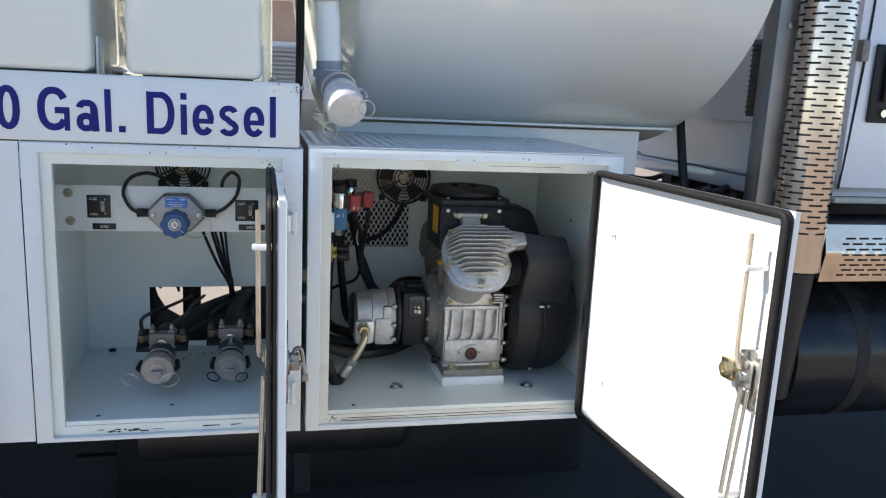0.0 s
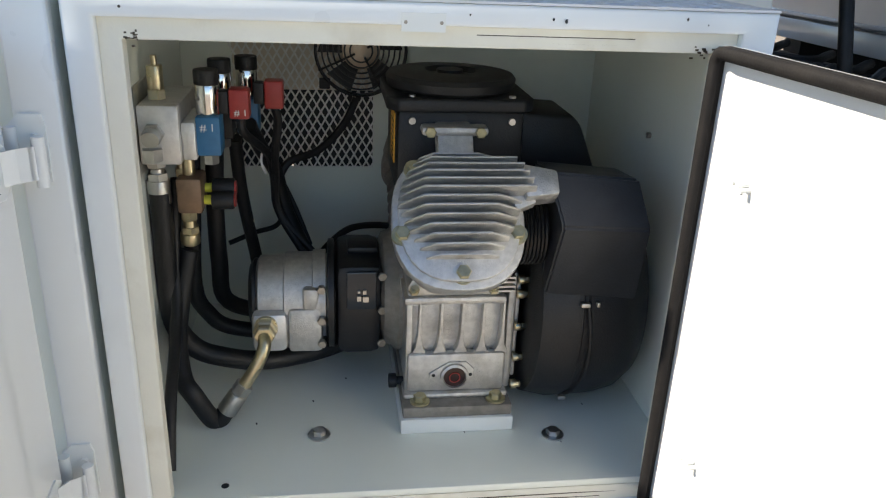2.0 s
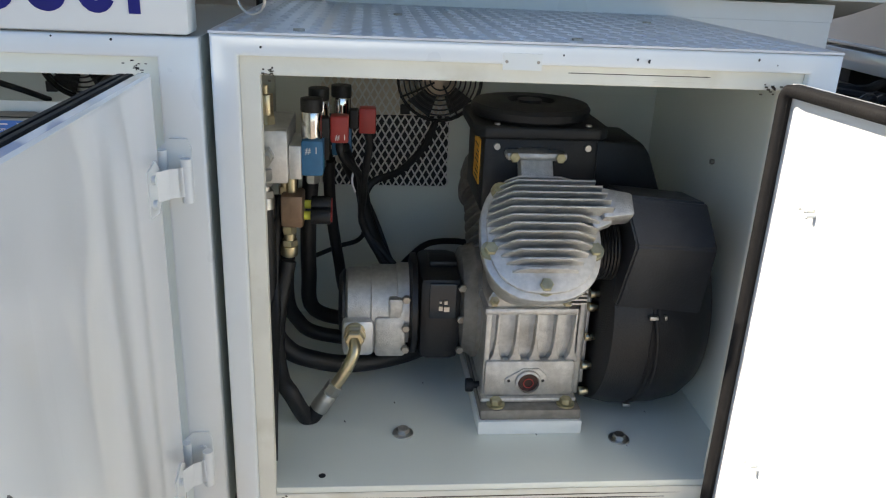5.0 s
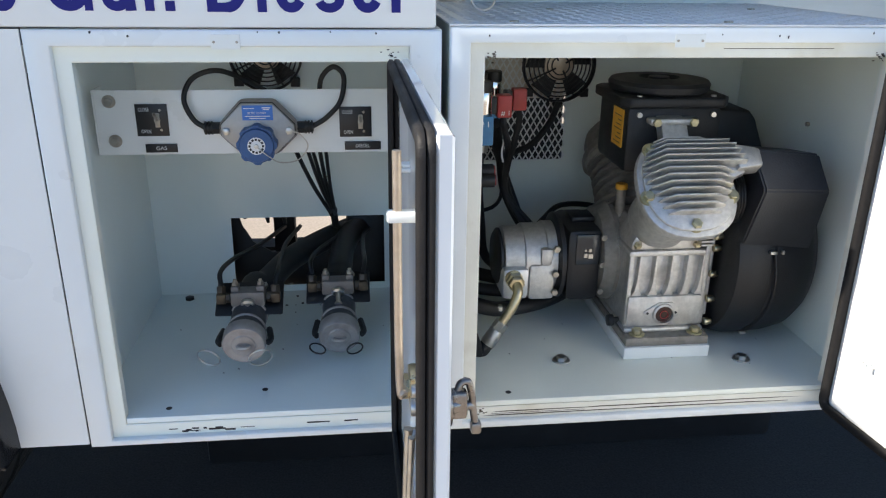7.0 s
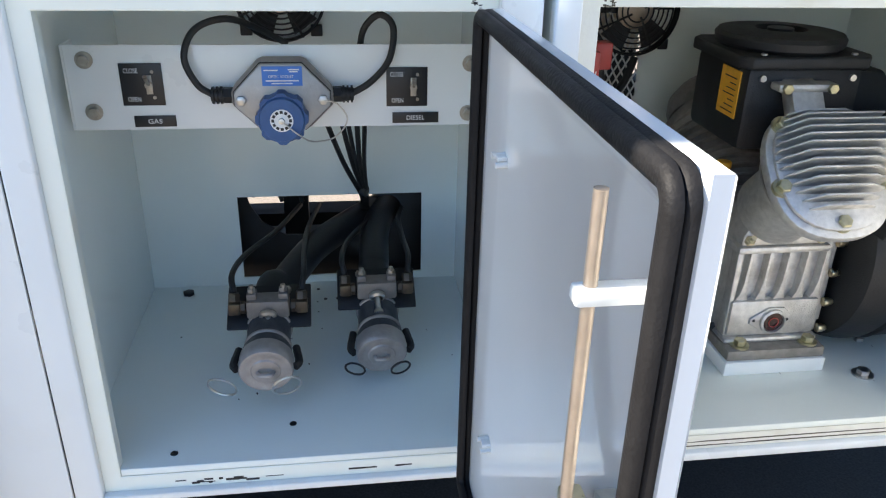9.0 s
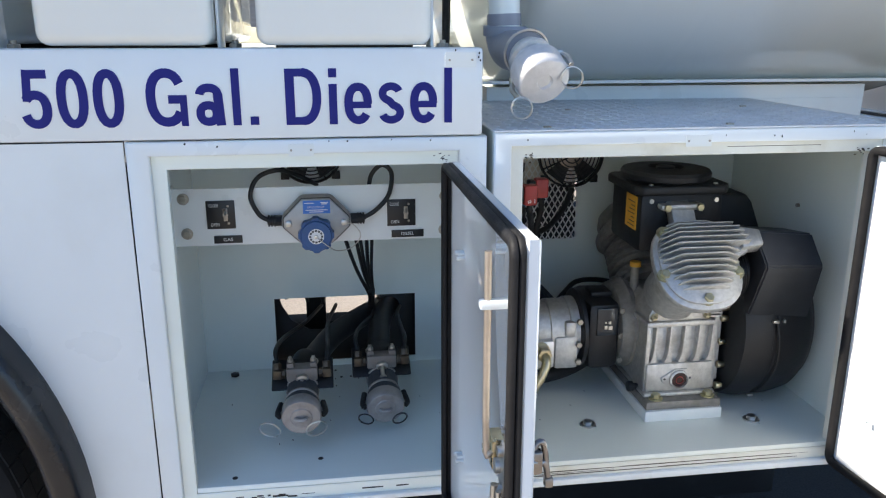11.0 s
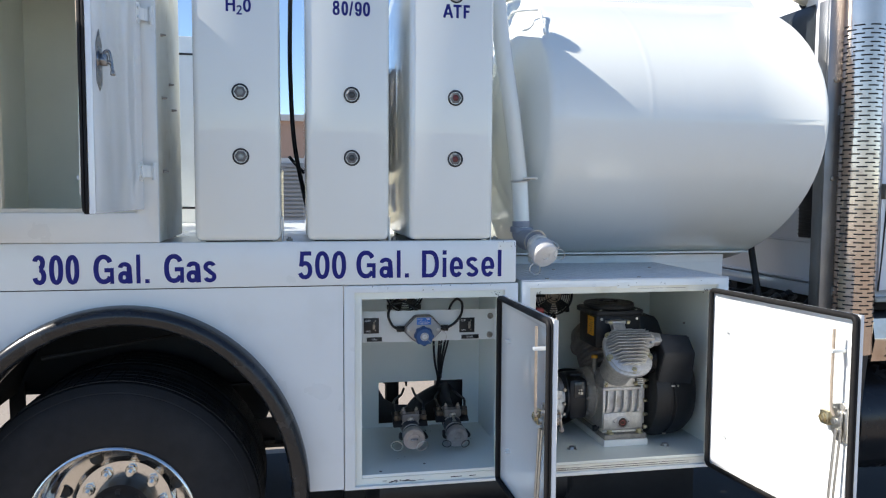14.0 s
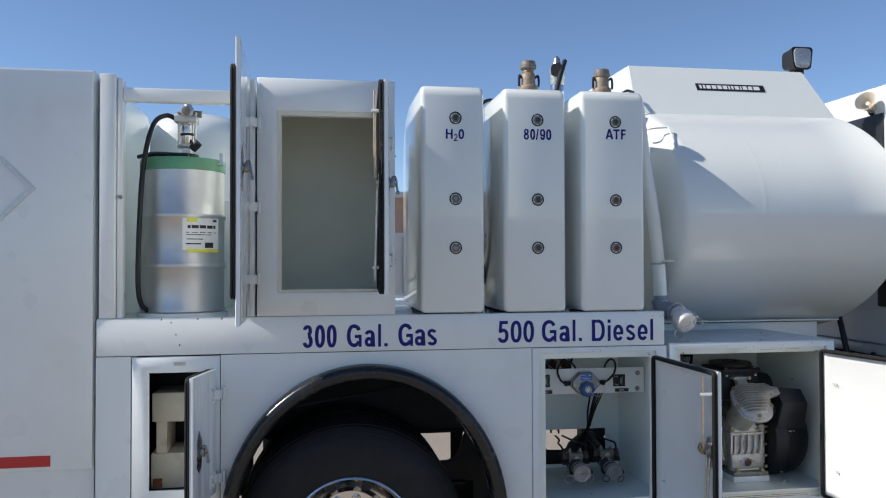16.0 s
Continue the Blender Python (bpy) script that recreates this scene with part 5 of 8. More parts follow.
part("lens", loft(bmesh.new(), [rounded(1.402, 0.8715, 2.955, 0.112, 0.120, 0.030, 0.012), rounded(1.402, 0.867, 2.955, 0.106, 0.114, 0.028, 0.012), rounded(1.402, 0.863, 2.955, 0.070, 0.076, 0.024)]), LENS, wl, "ribbed grey glass lens", smooth=40)
part("mount", B(((1.37, 0.90, 2.862), (1.43, 0.96, 2.897))), BLACKM, wl)

# diesel fill pipe
fp = thing("fill_pipe", (0.12, 0.2, 1.45), "grey-white fill pipe with capped aluminium cam coupling", "pipe")
part("pipe", T([(0.045, 0.22, 2.50), (0.075, 0.215, 2.25), (0.12, 0.215, 1.97), (0.158, 0.235, 1.72), (0.168, 0.234, 1.58), (0.172, 0.232, 1.49)], 0.034, 20), TANKW, fp)
el_ = part("elbow", T([(0.172, 0.232, 1.506), (0.173, 0.228, 1.484), (0.177, 0.198, 1.464), (0.183, 0.130, 1.462), (0.186, 0.090, 1.460)], 0.0415, 22, 5), GALV, fp, "grey plastic elbow")
part("elbow_collar", C((0.1717, 0.233, 1.490), (0.172, 0.232, 1.512), 0.0465, n=28, bevel=0.003), GALV, el_)
part("primer_stain", C((0.1705, 0.2335, 1.512), (0.1696, 0.2337, 1.536), 0.0362, n=24), GALV, el_, "grey primer at the pipe end")
part("hose_clamp", ring_tube(bmesh.new(), (0.1862, 0.094, 1.4602), (0.1, -0.95, -0.25), 0.045, 0.003, 30, 6), STEEL, el_, "worm-drive hose clamp")
ax = Vector((0.15, -0.83, -0.52)).normalized()
q0 = Vector((0.187, 0.078, 1.455))
cam_ = part("coupling", lathe(bmesh.new(), [(-0.01, 0.036), (0.002, 0.040), (0.006, 0.044), (0.014, 0.044), (0.017, 0.038), (0.030, 0.039), (0.034, 0.044), (0.046, 0.045)], q0, ax, 32), CAPAL, fp, "aluminium cam coupling")
part("dust_cap", lathe(bmesh.new(), [(0.036, 0.047), (0.039, 0.0515), (0.083, 0.0515), (0.089, 0.048), (0.090, 0.046), (0.090, 0.016), (0.085, 0.013), (0.085, 0.0)], q0, ax, 40), CAPBRIGHT, cam_, "dull aluminium dust cap")
for sg in (-1, 1):
    dirn = Vector((0.78 * sg, 0, 0.62 * sg))
    dirn = (dirn - ax * dirn.dot(ax)).normalized()
    e_ = q0 + ax * 0.060 + dirn * 0.054
    bm = bmesh.new()
    box(bm, q0 + ax * 0.040 + dirn * 0.049 - Vector((0.008, 0.008, 0.008)), q0 + ax * 0.040 + dirn * 0.049 + Vector((0.008, 0.008, 0.008)), 0.003)
    tube(bm, [q0 + ax * 0.040 + dirn * 0.050, e_ + dirn * 0.006, e_ + ax * 0.026 + dirn * 0.004], 0.0052, 8, 3)
    part("lever", bm, STEEL, cam_, "bright cam lever")
    for dz_ in (0.0, 0.004):
        part("pull_ring", ring_tube(bmesh.new(), e_ + ax * 0.026 + Vector((0.004, -0.004 - dz_, -0.021)), (0.45, 1, 0.1 + 8 * dz_), 0.020, 0.0015, 24, 6), STEEL, cam_, "thin steel pull ring")
bm = bmesh.new()
ring_tube(bm, (0.163, 0.234, 1.70), (0.1, 0.1, -1), 0.037, 0.004)
box(bm, (0.165, 0.188, 1.704), (0.222, 0.198, 1.714), 0.002)
cyl(bm, (0.216, 0.182, 1.709), (0.216, 0.206, 1.709), 0.006, n=10)
part("clamp", bm, STEEL, fp, "steel pipe clamp")

# ---------------- drum bay contents ----------------
dr = thing("grease_drum", (-2.158, 0.285, 1.463), "ribbed galvanised steel drum with green lid and paper label", "drum")
dc = (-2.158, 0.285, 0)
part("shell", lathe(bmesh.new(), [(1.485, 0.18), (1.49, 0.187), (1.50, 0.187), (1.505, 0.184), (1.68, 0.184), (1.686, 0.189), (1.696, 0.191), (1.706, 0.189), (1.712, 0.184), (1.905, 0.184), (1.911, 0.189), (1.921, 0.191), (1.931, 0.189), (1.937, 0.184), (2.13, 0.184)], dc, (0, 0, 1), 64), DRUM, dr)
part("lid", lathe(bmesh.new(), [(2.125, 0.184), (2.127, 0.189), (2.172, 0.190), (2.18, 0.184), (2.184, 0.16), (2.186, 0.0)], dc, (0, 0, 1), 64, cap=False), GREEN, dr, "green painted drum lid")
part("ring_stand", lathe(bmesh.new(), [(1.4625, 0.200), (1.484, 0.200), (1.484, 0.15), (1.4625, 0.15)], dc, (0, 0, 1), 48, cap=False), WHITE, dr, "white ring stand")
# label wraps the drum
def wrap(bm, a0, a1, z0, z1, r, n=10):
    vs = [[bm.verts.new((dc[0] + r * math.cos(a0 + (a1 - a0) * k / n), dc[1] + r * math.sin(a0 + (a1 - a0) * k / n), z_)) for z_ in (z0, z1)] for k in range(n + 1)]
    for p, q in zip(vs, vs[1:]):
        bm.faces.new((p[0], q[0], q[1], p[1]))
    return bm
A0, A1 = radians(-82), radians(-26)
lab = part("label", wrap(bmesh.new(), A0, A1, 1.765, 1.915, 0.1865), PAPER, dr, "white paper label with yellow edge")
part("label_strip", wrap(bmesh.new(), A0 + 0.1, A1, 1.755, 1.770, 0.1870), YLAB, lab, "yellow printed strip")
part("label_badge", wrap(bmesh.new(), A0 + 0.1, A0 + 0.35, 1.89, 1.912, 0.1870), YLAB, lab, "yellow printed badge")
bm = bmesh.new()
for a_, b_, z_, h_ in ((0.12, 0.88, 1.862, 0.014), (0.08, 0.9, 1.842, 0.003), (0.08, 0.75, 1.832, 0.003), (0.1, 0.5, 1.812, 0.004), (0.08, 0.45, 1.79, 0.006), (0.55, 0.80, 1.775, 0.024), (0.78, 0.92, 1.892, 0.01)):
    wrap(bm, A0 + (A1 - A0) * a_, A0 + (A1 - A0) * b_, z_, z_ + h_, 0.1872, 4)
part("print", bm, BLACK_LET, lab, smooth=0)
pu = thing("grease_pump", (-2.14, 0.30, 2.185), "aluminium air-driven grease pump on the drum lid", "pump")
part("base", C((-2.14, 0.30, 2.184), (-2.14, 0.30, 2.215), 0.05, n=20, bevel=0.004), BLACKM, pu)
part("adapter", B(((-2.165, 0.275, 2.21), (-2.125, 0.32, 2.265)), bevel=0.004), STEEL, pu)
part("barrel", C((-2.14, 0.30, 2.262), (-2.14, 0.30, 2.372), 0.032, n=24, bevel=0.004), CHROME, pu)
part("clamp_band", C((-2.14, 0.30, 2.300), (-2.14, 0.30, 2.312), 0.0345, n=24, bevel=0.002), BLACKM, pu)
for dx, dy in ((-0.036, -0.024), (0.036, -0.024), (0.0, 0.040)):
    part("tie_rod", C((-2.14 + dx, 0.30 + dy, 2.245), (-2.14 + dx, 0.30 + dy, 2.40), 0.0065, n=10), STEEL, pu)
    part("rod_nut", hexnut(bmesh.new(), (-2.14 + dx, 0.30 + dy, 2.40), (0, 0, 1), 0.011, 0.010), BOLT, pu)
part("foot_flange", C((-2.14, 0.30, 2.245), (-2.14, 0.30, 2.258), 0.05, n=24, bevel=0.003), STEEL, pu)
part("head", B(((-2.195, 0.256, 2.360), (-2.095, 0.344, 2.392)), ((-2.168, 0.262, 2.392), (-2.112, 0.334, 2.432)), bevel=0.005), STEEL, pu)
part("air_motor", C((-2.140, 0.256, 2.412), (-2.140, 0.238, 2.412), 0.020, n=20, bevel=0.003), DARKCAST, pu)
part("side_port", C((-2.112, 0.30, 2.405), (-2.078, 0.30, 2.405), 0.016, n=16, bevel=0.002), DARKCAST, pu)
part("regulator", C((-2.14, 0.30, 2.432), (-2.14, 0.30, 2.452), 0.020, 0.016, 16), STEEL, pu)
part("regulator_tip", C((-2.14, 0.30, 2.452), (-2.14, 0.30, 2.485), 0.009, 0.004, 12), BLACKM, pu)
part("valve", C((-2.115, 0.26, 2.235), (-2.085, 0.25, 2.265), 0.02), BLACKP, pu)
part("hose", T([(-2.185, 0.30, 2.376), (-2.235, 0.28, 2.392), (-2.278, 0.20, 2.33), (-2.302, 0.12, 2.13), (-2.312, 0.09, 1.85), (-2.316, 0.09, 1.62), (-2.310, 0.12, 1.53), (-2.29, 0.16, 1.495)], 0.0110, 10), HOSE, pu)
part("hose_end", C((-2.20, 0.30, 2.377), (-2.185, 0.30, 2.377), 0.014, n=12), BRASS, pu)
part("clamp_bar", T([(-2.36, 0.30, 2.20), (-2.28, 0.24, 2.207), (-2.20, 0.20, 2.20), (-2.12, 0.19, 2.195)], 0.011, 8), BLACKM, pu)
part("lid_clip", B(((-2.0, 0.19, 2.155), (-1.965, 0.22, 2.163)), ((-1.985, 0.195, 2.163), (-1.97, 0.215, 2.21))), STEEL, dr)
# white tank at the back of the bay
vt = thing("air_receiver", (-2.25, 1.45, 1.463), "white domed upright tank behind the drum", "tank")
part("shell", lathe(bmesh.new(), [(1.463, 0.30), (1.47, 0.32), (2.42, 0.32), (2.50, 0.29), (2.56, 0.2), (2.585, 0.1), (2.59, 0.0)], (-2.24, 1.32, 0), (0, 0, 1), 48), TANKW, vt)

# cream box in the small locker
cb = thing("valve_cabinet", (-2.18, 0.3, 0.705), "cream enamelled steel unit inside the narrow locker", "equipment")
part("upper_box", B(((-2.268, 0.15, 1.0), (-2.02, 0.38, 1.13)), bevel=0.006), CREAMBOX, cb)
part("upright", B(((-2.25, 0.16, 0.86), (-2.205, 0.37, 1.001))), CREAMBOX, cb)
part("lower_box", B(((-2.272, 0.15, 0.706), (-2.02, 0.38, 0.862)), bevel=0.006), CREAMBOX, cb)
part("rust_patch", B(((-2.262, 0.146, 0.712), (-2.222, 0.1495, 0.752)), bevel=0.001), RUST, cb, "rusty corner")
part("drain_plug", C((-2.24, 0.145, 0.735), (-2.24, 0.12, 0.735), 0.014), RUST, cb)

# ---------------- cab side ----------------
cab = thing("truck_cab", (2.9, 1.25, 0.9), "white truck cab with black rear vent and door handle", "cab")
prof = [(0.33, 1.17), (0.335, 1.9), (0.40, 2.45), (0.52, 2.72), (0.75, 2.80), (1.75, 2.80), (1.98, 2.72), (2.10, 2.45), (2.165, 1.9), (2.17, 1.17)]
bm = bmesh.new()
lo = [bm.verts.new((1.90, y_, z_)) for y_, z_ in prof]
hi = [bm.verts.new((4.0, y_, z_)) for y_, z_ in prof]
bm.faces.new(lo)
bm.faces.new(hi[::-1])
for i in range(len(prof)):
    j = (i + 1) % len(prof)
    bm.faces.new((lo[j], lo[i], hi[i], hi[j]))
bmesh.ops.recalc_face_normals(bm, faces=bm.faces)
bmesh.ops.bevel(bm, geom=bm.edges[:], offset=0.035, segments=3, affect="EDGES")
part("shell", bm, CABW, cab, smooth=50)
part("rear_skirt", B(((1.91, 0.45, 1.118), (1.935, 2.05, 1.185)), bevel=0.008), CABW, cab)
for z in (1.195, 1.40):
    part("rear_rib", B(((1.893, 0.75, z), (1.9, 1.75, z + 0.012)), bevel=0.003), CABW, cab)
bm = bmesh.new()
box(bm, (1.889, 0.725, 1.425), (1.8995, 0.865, 1.725), 0.004)
for k in range(14):
    box(bm, (1.878, 0.735, 1.44 + k * 0.02), (1.889, 0.855, 1.446 + k * 0.02))
part("rear_vent", bm, BLACKP, cab, "black louvred vent")
part("rear_window", B(((1.892, 0.80, 2.30), (1.899, 1.70, 2.62)), bevel=0.003), WINDOW, cab, "dark rear window")
part("door_gap", T([(1.935, 0.3315, 1.20), (1.950, 0.3315, 1.40), (1.972, 0.332, 1.8), (1.985, 0.36, 2.3)], 0.0045, 6), BLACKP, cab)
hd = part("door_handle", B(((2.0, 0.318, 1.43), (2.135, 0.330, 1.69)), bevel=0.0055), BLACKP, cab, "black recessed door handle")
part("handle_grip", B(((2.035, 0.298, 1.50), (2.075, 0.317, 1.675)), bevel=0.005), BLACKP, hd)
part("lock", C((2.055, 0.318, 1.462), (2.055, 0.309, 1.462), 0.013), CHROME, hd, "chrome lock")
part("sill_trim", B(((1.92, 0.32, 1.15), (3.9, 0.36, 1.169)), bevel=0.004), BEIGE, cab, "pale sill trim")
part("latch_block", B(((1.925, 0.30, 1.63), (1.955, 0.33, 1.70)), bevel=0.004), DARKCAST, cab)
part("mount", B(((2.0, 0.75, 0.80), (3.8, 0.85, 1.19)), ((2.0, 1.6, 0.80), (3.8, 1.7, 1.19))), CHASSIS, cab)
hn = thing("air_horn", (1.87, 0.88, 2.7), "beige horn loudspeaker on the cab roof edge", "horn")
hdir = Vector((-0.78, -0.48, 0.36)).normalized()
hb_ = Vector((1.90, 0.90, 2.655))
part("bell", lathe(bmesh.new(), [(0, 0.024), (0.03, 0.030), (0.07, 0.042), (0.112, 0.060), (0.118, 0.064), (0.114, 0.058), (0.07, 0.036), (0.04, 0.018), (0.04, 0.0)], hb_, hdir, 32, cap=False), BEIGE, hn)
part("throat", C(hb_ + hdir * 0.04, hb_ + hdir * 0.085, 0.014, n=16, bevel=0.003), BEIGE, hn)
part("driver", C(hb_ - hdir * 0.055, hb_, 0.032, n=20, bevel=0.005), BLACKP, hn)
part("mount", B(((1.90, 0.88, 2.56), (1.935, 0.915, 2.64))), BEIGE, hn)

# exhaust stack with perforated guard
ex = thing("exhaust_stack", (1.715, 0.2, 0.9), "polished upright exhaust stack in a slotted heat guard", "exhaust")
EX, EY, ER = 1.698, 0.20, 0.085
part("pipe", C((EX, EY, 0.95), (EX, EY, 2.70), 0.062, n=32), CHROME, ex)
tp_ = part("tip", T([(EX, EY, 2.68), (EX, EY, 2.755), (EX - 0.025, EY - 0.01, 2.81), (EX - 0.08, EY - 0.03, 2.85), (EX - 0.16, EY - 0.06, 2.875)], 0.063, 24), WARMCHROME, ex, "heat-browned turned-out exhaust tip")
# disc closes the pipe end; its black holds the bore's shade
part("bore", C((EX - 0.159, EY - 0.0597, 2.8747), (EX - 0.1625, EY - 0.061, 2.8757), 0.057, n=28), BLACKM, tp_, "flat black disc for the shaded bore")
bm = bmesh.new()
NA = 48
zs = [0.95, 1.075]
while zs[-1] < 2.385:
    zs += [zs[-1] + 0.0060, zs[-1] + 0.0182]
zs.append(2.535)
grid = [[bm.verts.new((EX + ER * math.cos(i * math.tau / NA), EY + ER * math.sin(i * math.tau / NA), z_)) for i in range(NA)] for z_ in zs]
for r_ in range(len(zs) - 1):
    slot_row = r_ % 2 == 1 and r_ < len(zs) - 2
    shift = 3 if (r_ // 2) % 2 else 0
    for i in range(NA):
        if slot_row and (i + shift) % 6 < 4:
            continue
        j = (i + 1) % NA
        bm.faces.new((grid[r_][i], grid[r_][j], grid[r_ + 1][j], grid[r_ + 1][i]))
part("heat_guard", bm, WARMCHROME, ex, "bright slotted heat guard", smooth=60)
# black sleeve added round the pipe to put shade behind the slots
part("slot_sleeve", C((EX, EY, 0.952), (EX, EY, 2.52), 0.078, n=32), BLACKM, ex, "black sleeve added for the shade behind the slots")
part("collar", lathe(bmesh.new(), [(2.515, 0.06), (2.533, 0.089), (2.537, 0.089), (2.55, 0.066)], (EX, EY, 0), (0, 0, 1), 40), CHROME, ex)
part("bracket", B(((1.562, 0.245, 0.9), (1.648, 0.262, 2.50)), ((1.562, 0.262, 0.9), (1.571, 0.32, 2.50)), bevel=0.003), DULLST, ex, "dull steel mounting bracket")
for z in (1.0, 1.72, 2.15):
    part("bracket_bolt", hexnut(bmesh.new(), (1.604, 0.245, z), (0, -1, 0), 0.012, 0.008), BOLT, ex)
for z in (1.2, 2.0):
    part("standoff", B(((1.622, 0.225, z), (1.636, 0.2445, z + 0.04))), STEEL, ex)
part("footing", C((EX, EY + 0.05, 0.5), (EX, EY, 0.95), 0.07, n=20), BLACKM, ex)

# step box and fuel tank under the cab
stp = thing("cab_step", (2.15, 0.2, 0.9), "polished step box with slotted anti-slip face", "step")
bm = bmesh.new()
zs2 = [0.915, 0.935]
while zs2[-1] < 1.07:
    zs2 += [zs2[-1] + 0.006, zs2[-1] + 0.0175]
zs2.append(1.105)
xs2 = [1.76 + 0.0125 * i for i in range(60)]
gr = [[bm.verts.new((x_, 0.13 + 0.02 * abs(z_ - 1.01) / 0.1, z_)) for x_ in xs2] for z_ in zs2]
for r_ in range(len(zs2) - 1):
    slot_row = r_ % 2 == 1 and r_ < len(zs2) - 2
    for i in range(len(xs2) - 1):
        if slot_row and 4 < i < 55 and (i + (2 if (r_ // 2) % 2 else 0)) % 4 < 3:
            continue
        bm.faces.new((gr[r_][i], gr[r_][i + 1], gr[r_ + 1][i + 1], gr[r_ + 1][i]))
part("step_face", bm, WARMCHROME, stp, "bright slotted face", smooth=50)
part("step_body", B(((1.765, 0.17, 0.92), (2.49, 0.42, 1.10)), bevel=0.01), BLACKM, stp)
for x_ in (1.9, 2.3):
    part("step_hanger", B(((x_, 0.40, 0.6), (x_ + 0.06, 0.84, 0.95))), CHASSIS, stp)
ft = thing("fuel_tank", (2.3, 0.42, 0.3), "black cylindrical fuel tank hung below the cab", "fuel tank")
part("shell", lathe(bmesh.new(), [(0, 0.0), (0.02, 0.2), (0.05, 0.262), (0.07, 0.27), (1.4, 0.27), (1.45, 0.2), (1.46, 0)], (1.72, 0.46, 0.60), (1, 0, 0), 48), FENDER, ft)
for x_ in (2.0, 2.7):
    part("strap", lathe(bmesh.new(), [(0, 0.272), (0.05, 0.272)], (x_, 0.46, 0.60), (1, 0, 0), 48, cap=False), CHASSIS, ft)
# cable on the frame behind the tank
cbh = thing("cab_cable", (1.55, 0.7, 0.8), "black cable loom running down behind the cab", "cable")
part("loom", T([(1.62, 0.95, 1.62), (1.57, 0.80, 1.40), (1.56, 0.72, 1.2), (1.60, 0.70, 0.95), (1.70, 0.80, 0.82)], 0.017), HOSE, cbh)
part("loom", T([(1.45, 0.7, 1.0), (1.6, 0.62, 1.05), (1.8, 0.65, 1.02), (1.95, 0.8, 1.0)], 0.02), HOSE, cbh)
tr2 = thing("frame_equipment", (1.6, 0.8, 0.82), "dark air valves and lines on the frame behind the cab", "valves")
part("valve_body", B(((1.42, 0.62, 0.82), (1.62, 0.74, 1.02)), bevel=0.012), BLACKM, tr2)
part("valve_body", B(((1.68, 0.55, 0.80), (1.88, 0.72, 1.0)), bevel=0.012), BLACKM, tr2)
# black blocks added here and below to hide bright ground behind the frame
part("cross_block", B(((1.36, 0.75, 0.83), (1.885, 1.95, 1.085)), bevel=0.01), BLACKM, tr2, "plain black block across the frame, hiding lit ground")
for y_ in (0.82, 1.02, 1.2, 1.45):
    part("air_line", T([(1.37, y_, 1.09), (1.55, y_ + 0.05, 1.11), (1.75, y_ - 0.04, 1.10), (1.875, y_ + 0.03, 1.11)], 0.014, 8), HOSE, tr2)
part("side_block", B(((1.02, 0.70, 0.80), (1.40, 1.60, 1.12)), ((1.34, 0.66, 0.78), (1.40, 0.72, 1.16)), bevel=0.01), BLACKM, tr2, "plain black block beside the frame, hiding lit ground")
for k in range(7):
    xa_, ya_ = 1.40 + 0.07 * k, 0.70 + 0.05 * (k % 3)
    part("air_line", T([(xa_, ya_, 1.08), (xa_ + 0.03, ya_ - 0.02, 1.13 + 0.012 * (k % 2)), (xa_ + 0.08, ya_ + 0.02, 1.125), (xa_ + 0.11, ya_ + 0.03, 1.07)], 0.012, 8, 4), HOSE, tr2)
part("fitting", C((1.62, 0.58, 1.04), (1.72, 0.58, 1.06), 0.012), STEEL, tr2)

# ---------------- far side of the body ----------------
fc = thing("far_cabinet", (-1.5, 2.2, 1.0), "white cabinet on the far side of the truck with closed door", "cabinet")
part("body", B(((-2.2, 2.0, 0.55), (-1.18, 2.45, 2.55)), bevel=0.006), WHITE, fc)
bm = bmesh.new()
for lo, hi in (((-2.1, 2.44), (-1.226, 2.452)), ((-2.1, 1.545), (-1.226, 1.557)), ((-1.238, 1.557), (-1.226, 2.44))):
    box(bm, (lo[0], 1.996, lo[1]), (hi[0], 1.9995, hi[1]))
part("door_gap", bm, BLACKP, fc, "black door gap", smooth=0)
for z in (1.7, 2.27):
    part("hinge", B(((-1.25, 1.985, z - 0.03), (-1.195, 1.9955, z + 0.03)), bevel=0.002), STEEL, fc)
part("far_deck", B(((-2.46, 1.21, 1.40), (0.08, 2.44, 1.46)), ((-2.46, 2.40, 0.55), (-2.0, 2.44, 1.39)), ((-0.6, 2.40, 0.55), (0.9, 2.44, 1.39))), WHITE, fc, "white far side panels")
vent = thing("hose_reel", (-0.3, 1.6, 1.463), "hose reel with cream frame and dark coils behind the tanks", "hose reel")
for x_ in (-0.55, -0.10):
    part("leg", B(((x_, 1.52, 1.462), (x_ + 0.05, 1.60, 1.70)), bevel=0.004), CREAMBOX, vent)
    part("side_plate", C((x_ + 0.02, 1.78, 2.06), (x_ + 0.03, 1.78, 2.06), 0.34, n=40), CREAMBOX, vent)
part("cross_bar", B(((-0.55, 1.50, 1.682), (-0.05, 1.56, 1.742)), bevel=0.004), CREAMBOX, vent)
part("lower_bar", B(((-0.55, 1.50, 1.462), (-0.05, 1.56, 1.515)), bevel=0.004), CREAMBOX, vent)
part("diagonal_brace", prism(bmesh.new(), [(-0.40, 1.52, 1.515), (-0.34, 1.52, 1.515), (-0.18, 1.52, 1.68), (-0.24, 1.52, 1.68)], (0, 0.012, 0)), CREAMBOX, vent)
for k in range(14):
    part("hose_coil", ring_tube(bmesh.new(), (-0.505 + k * 0.031, 1.78, 2.06), (1, 0, 0), 0.30, 0.0145, 36, 6), HOSE, vent)
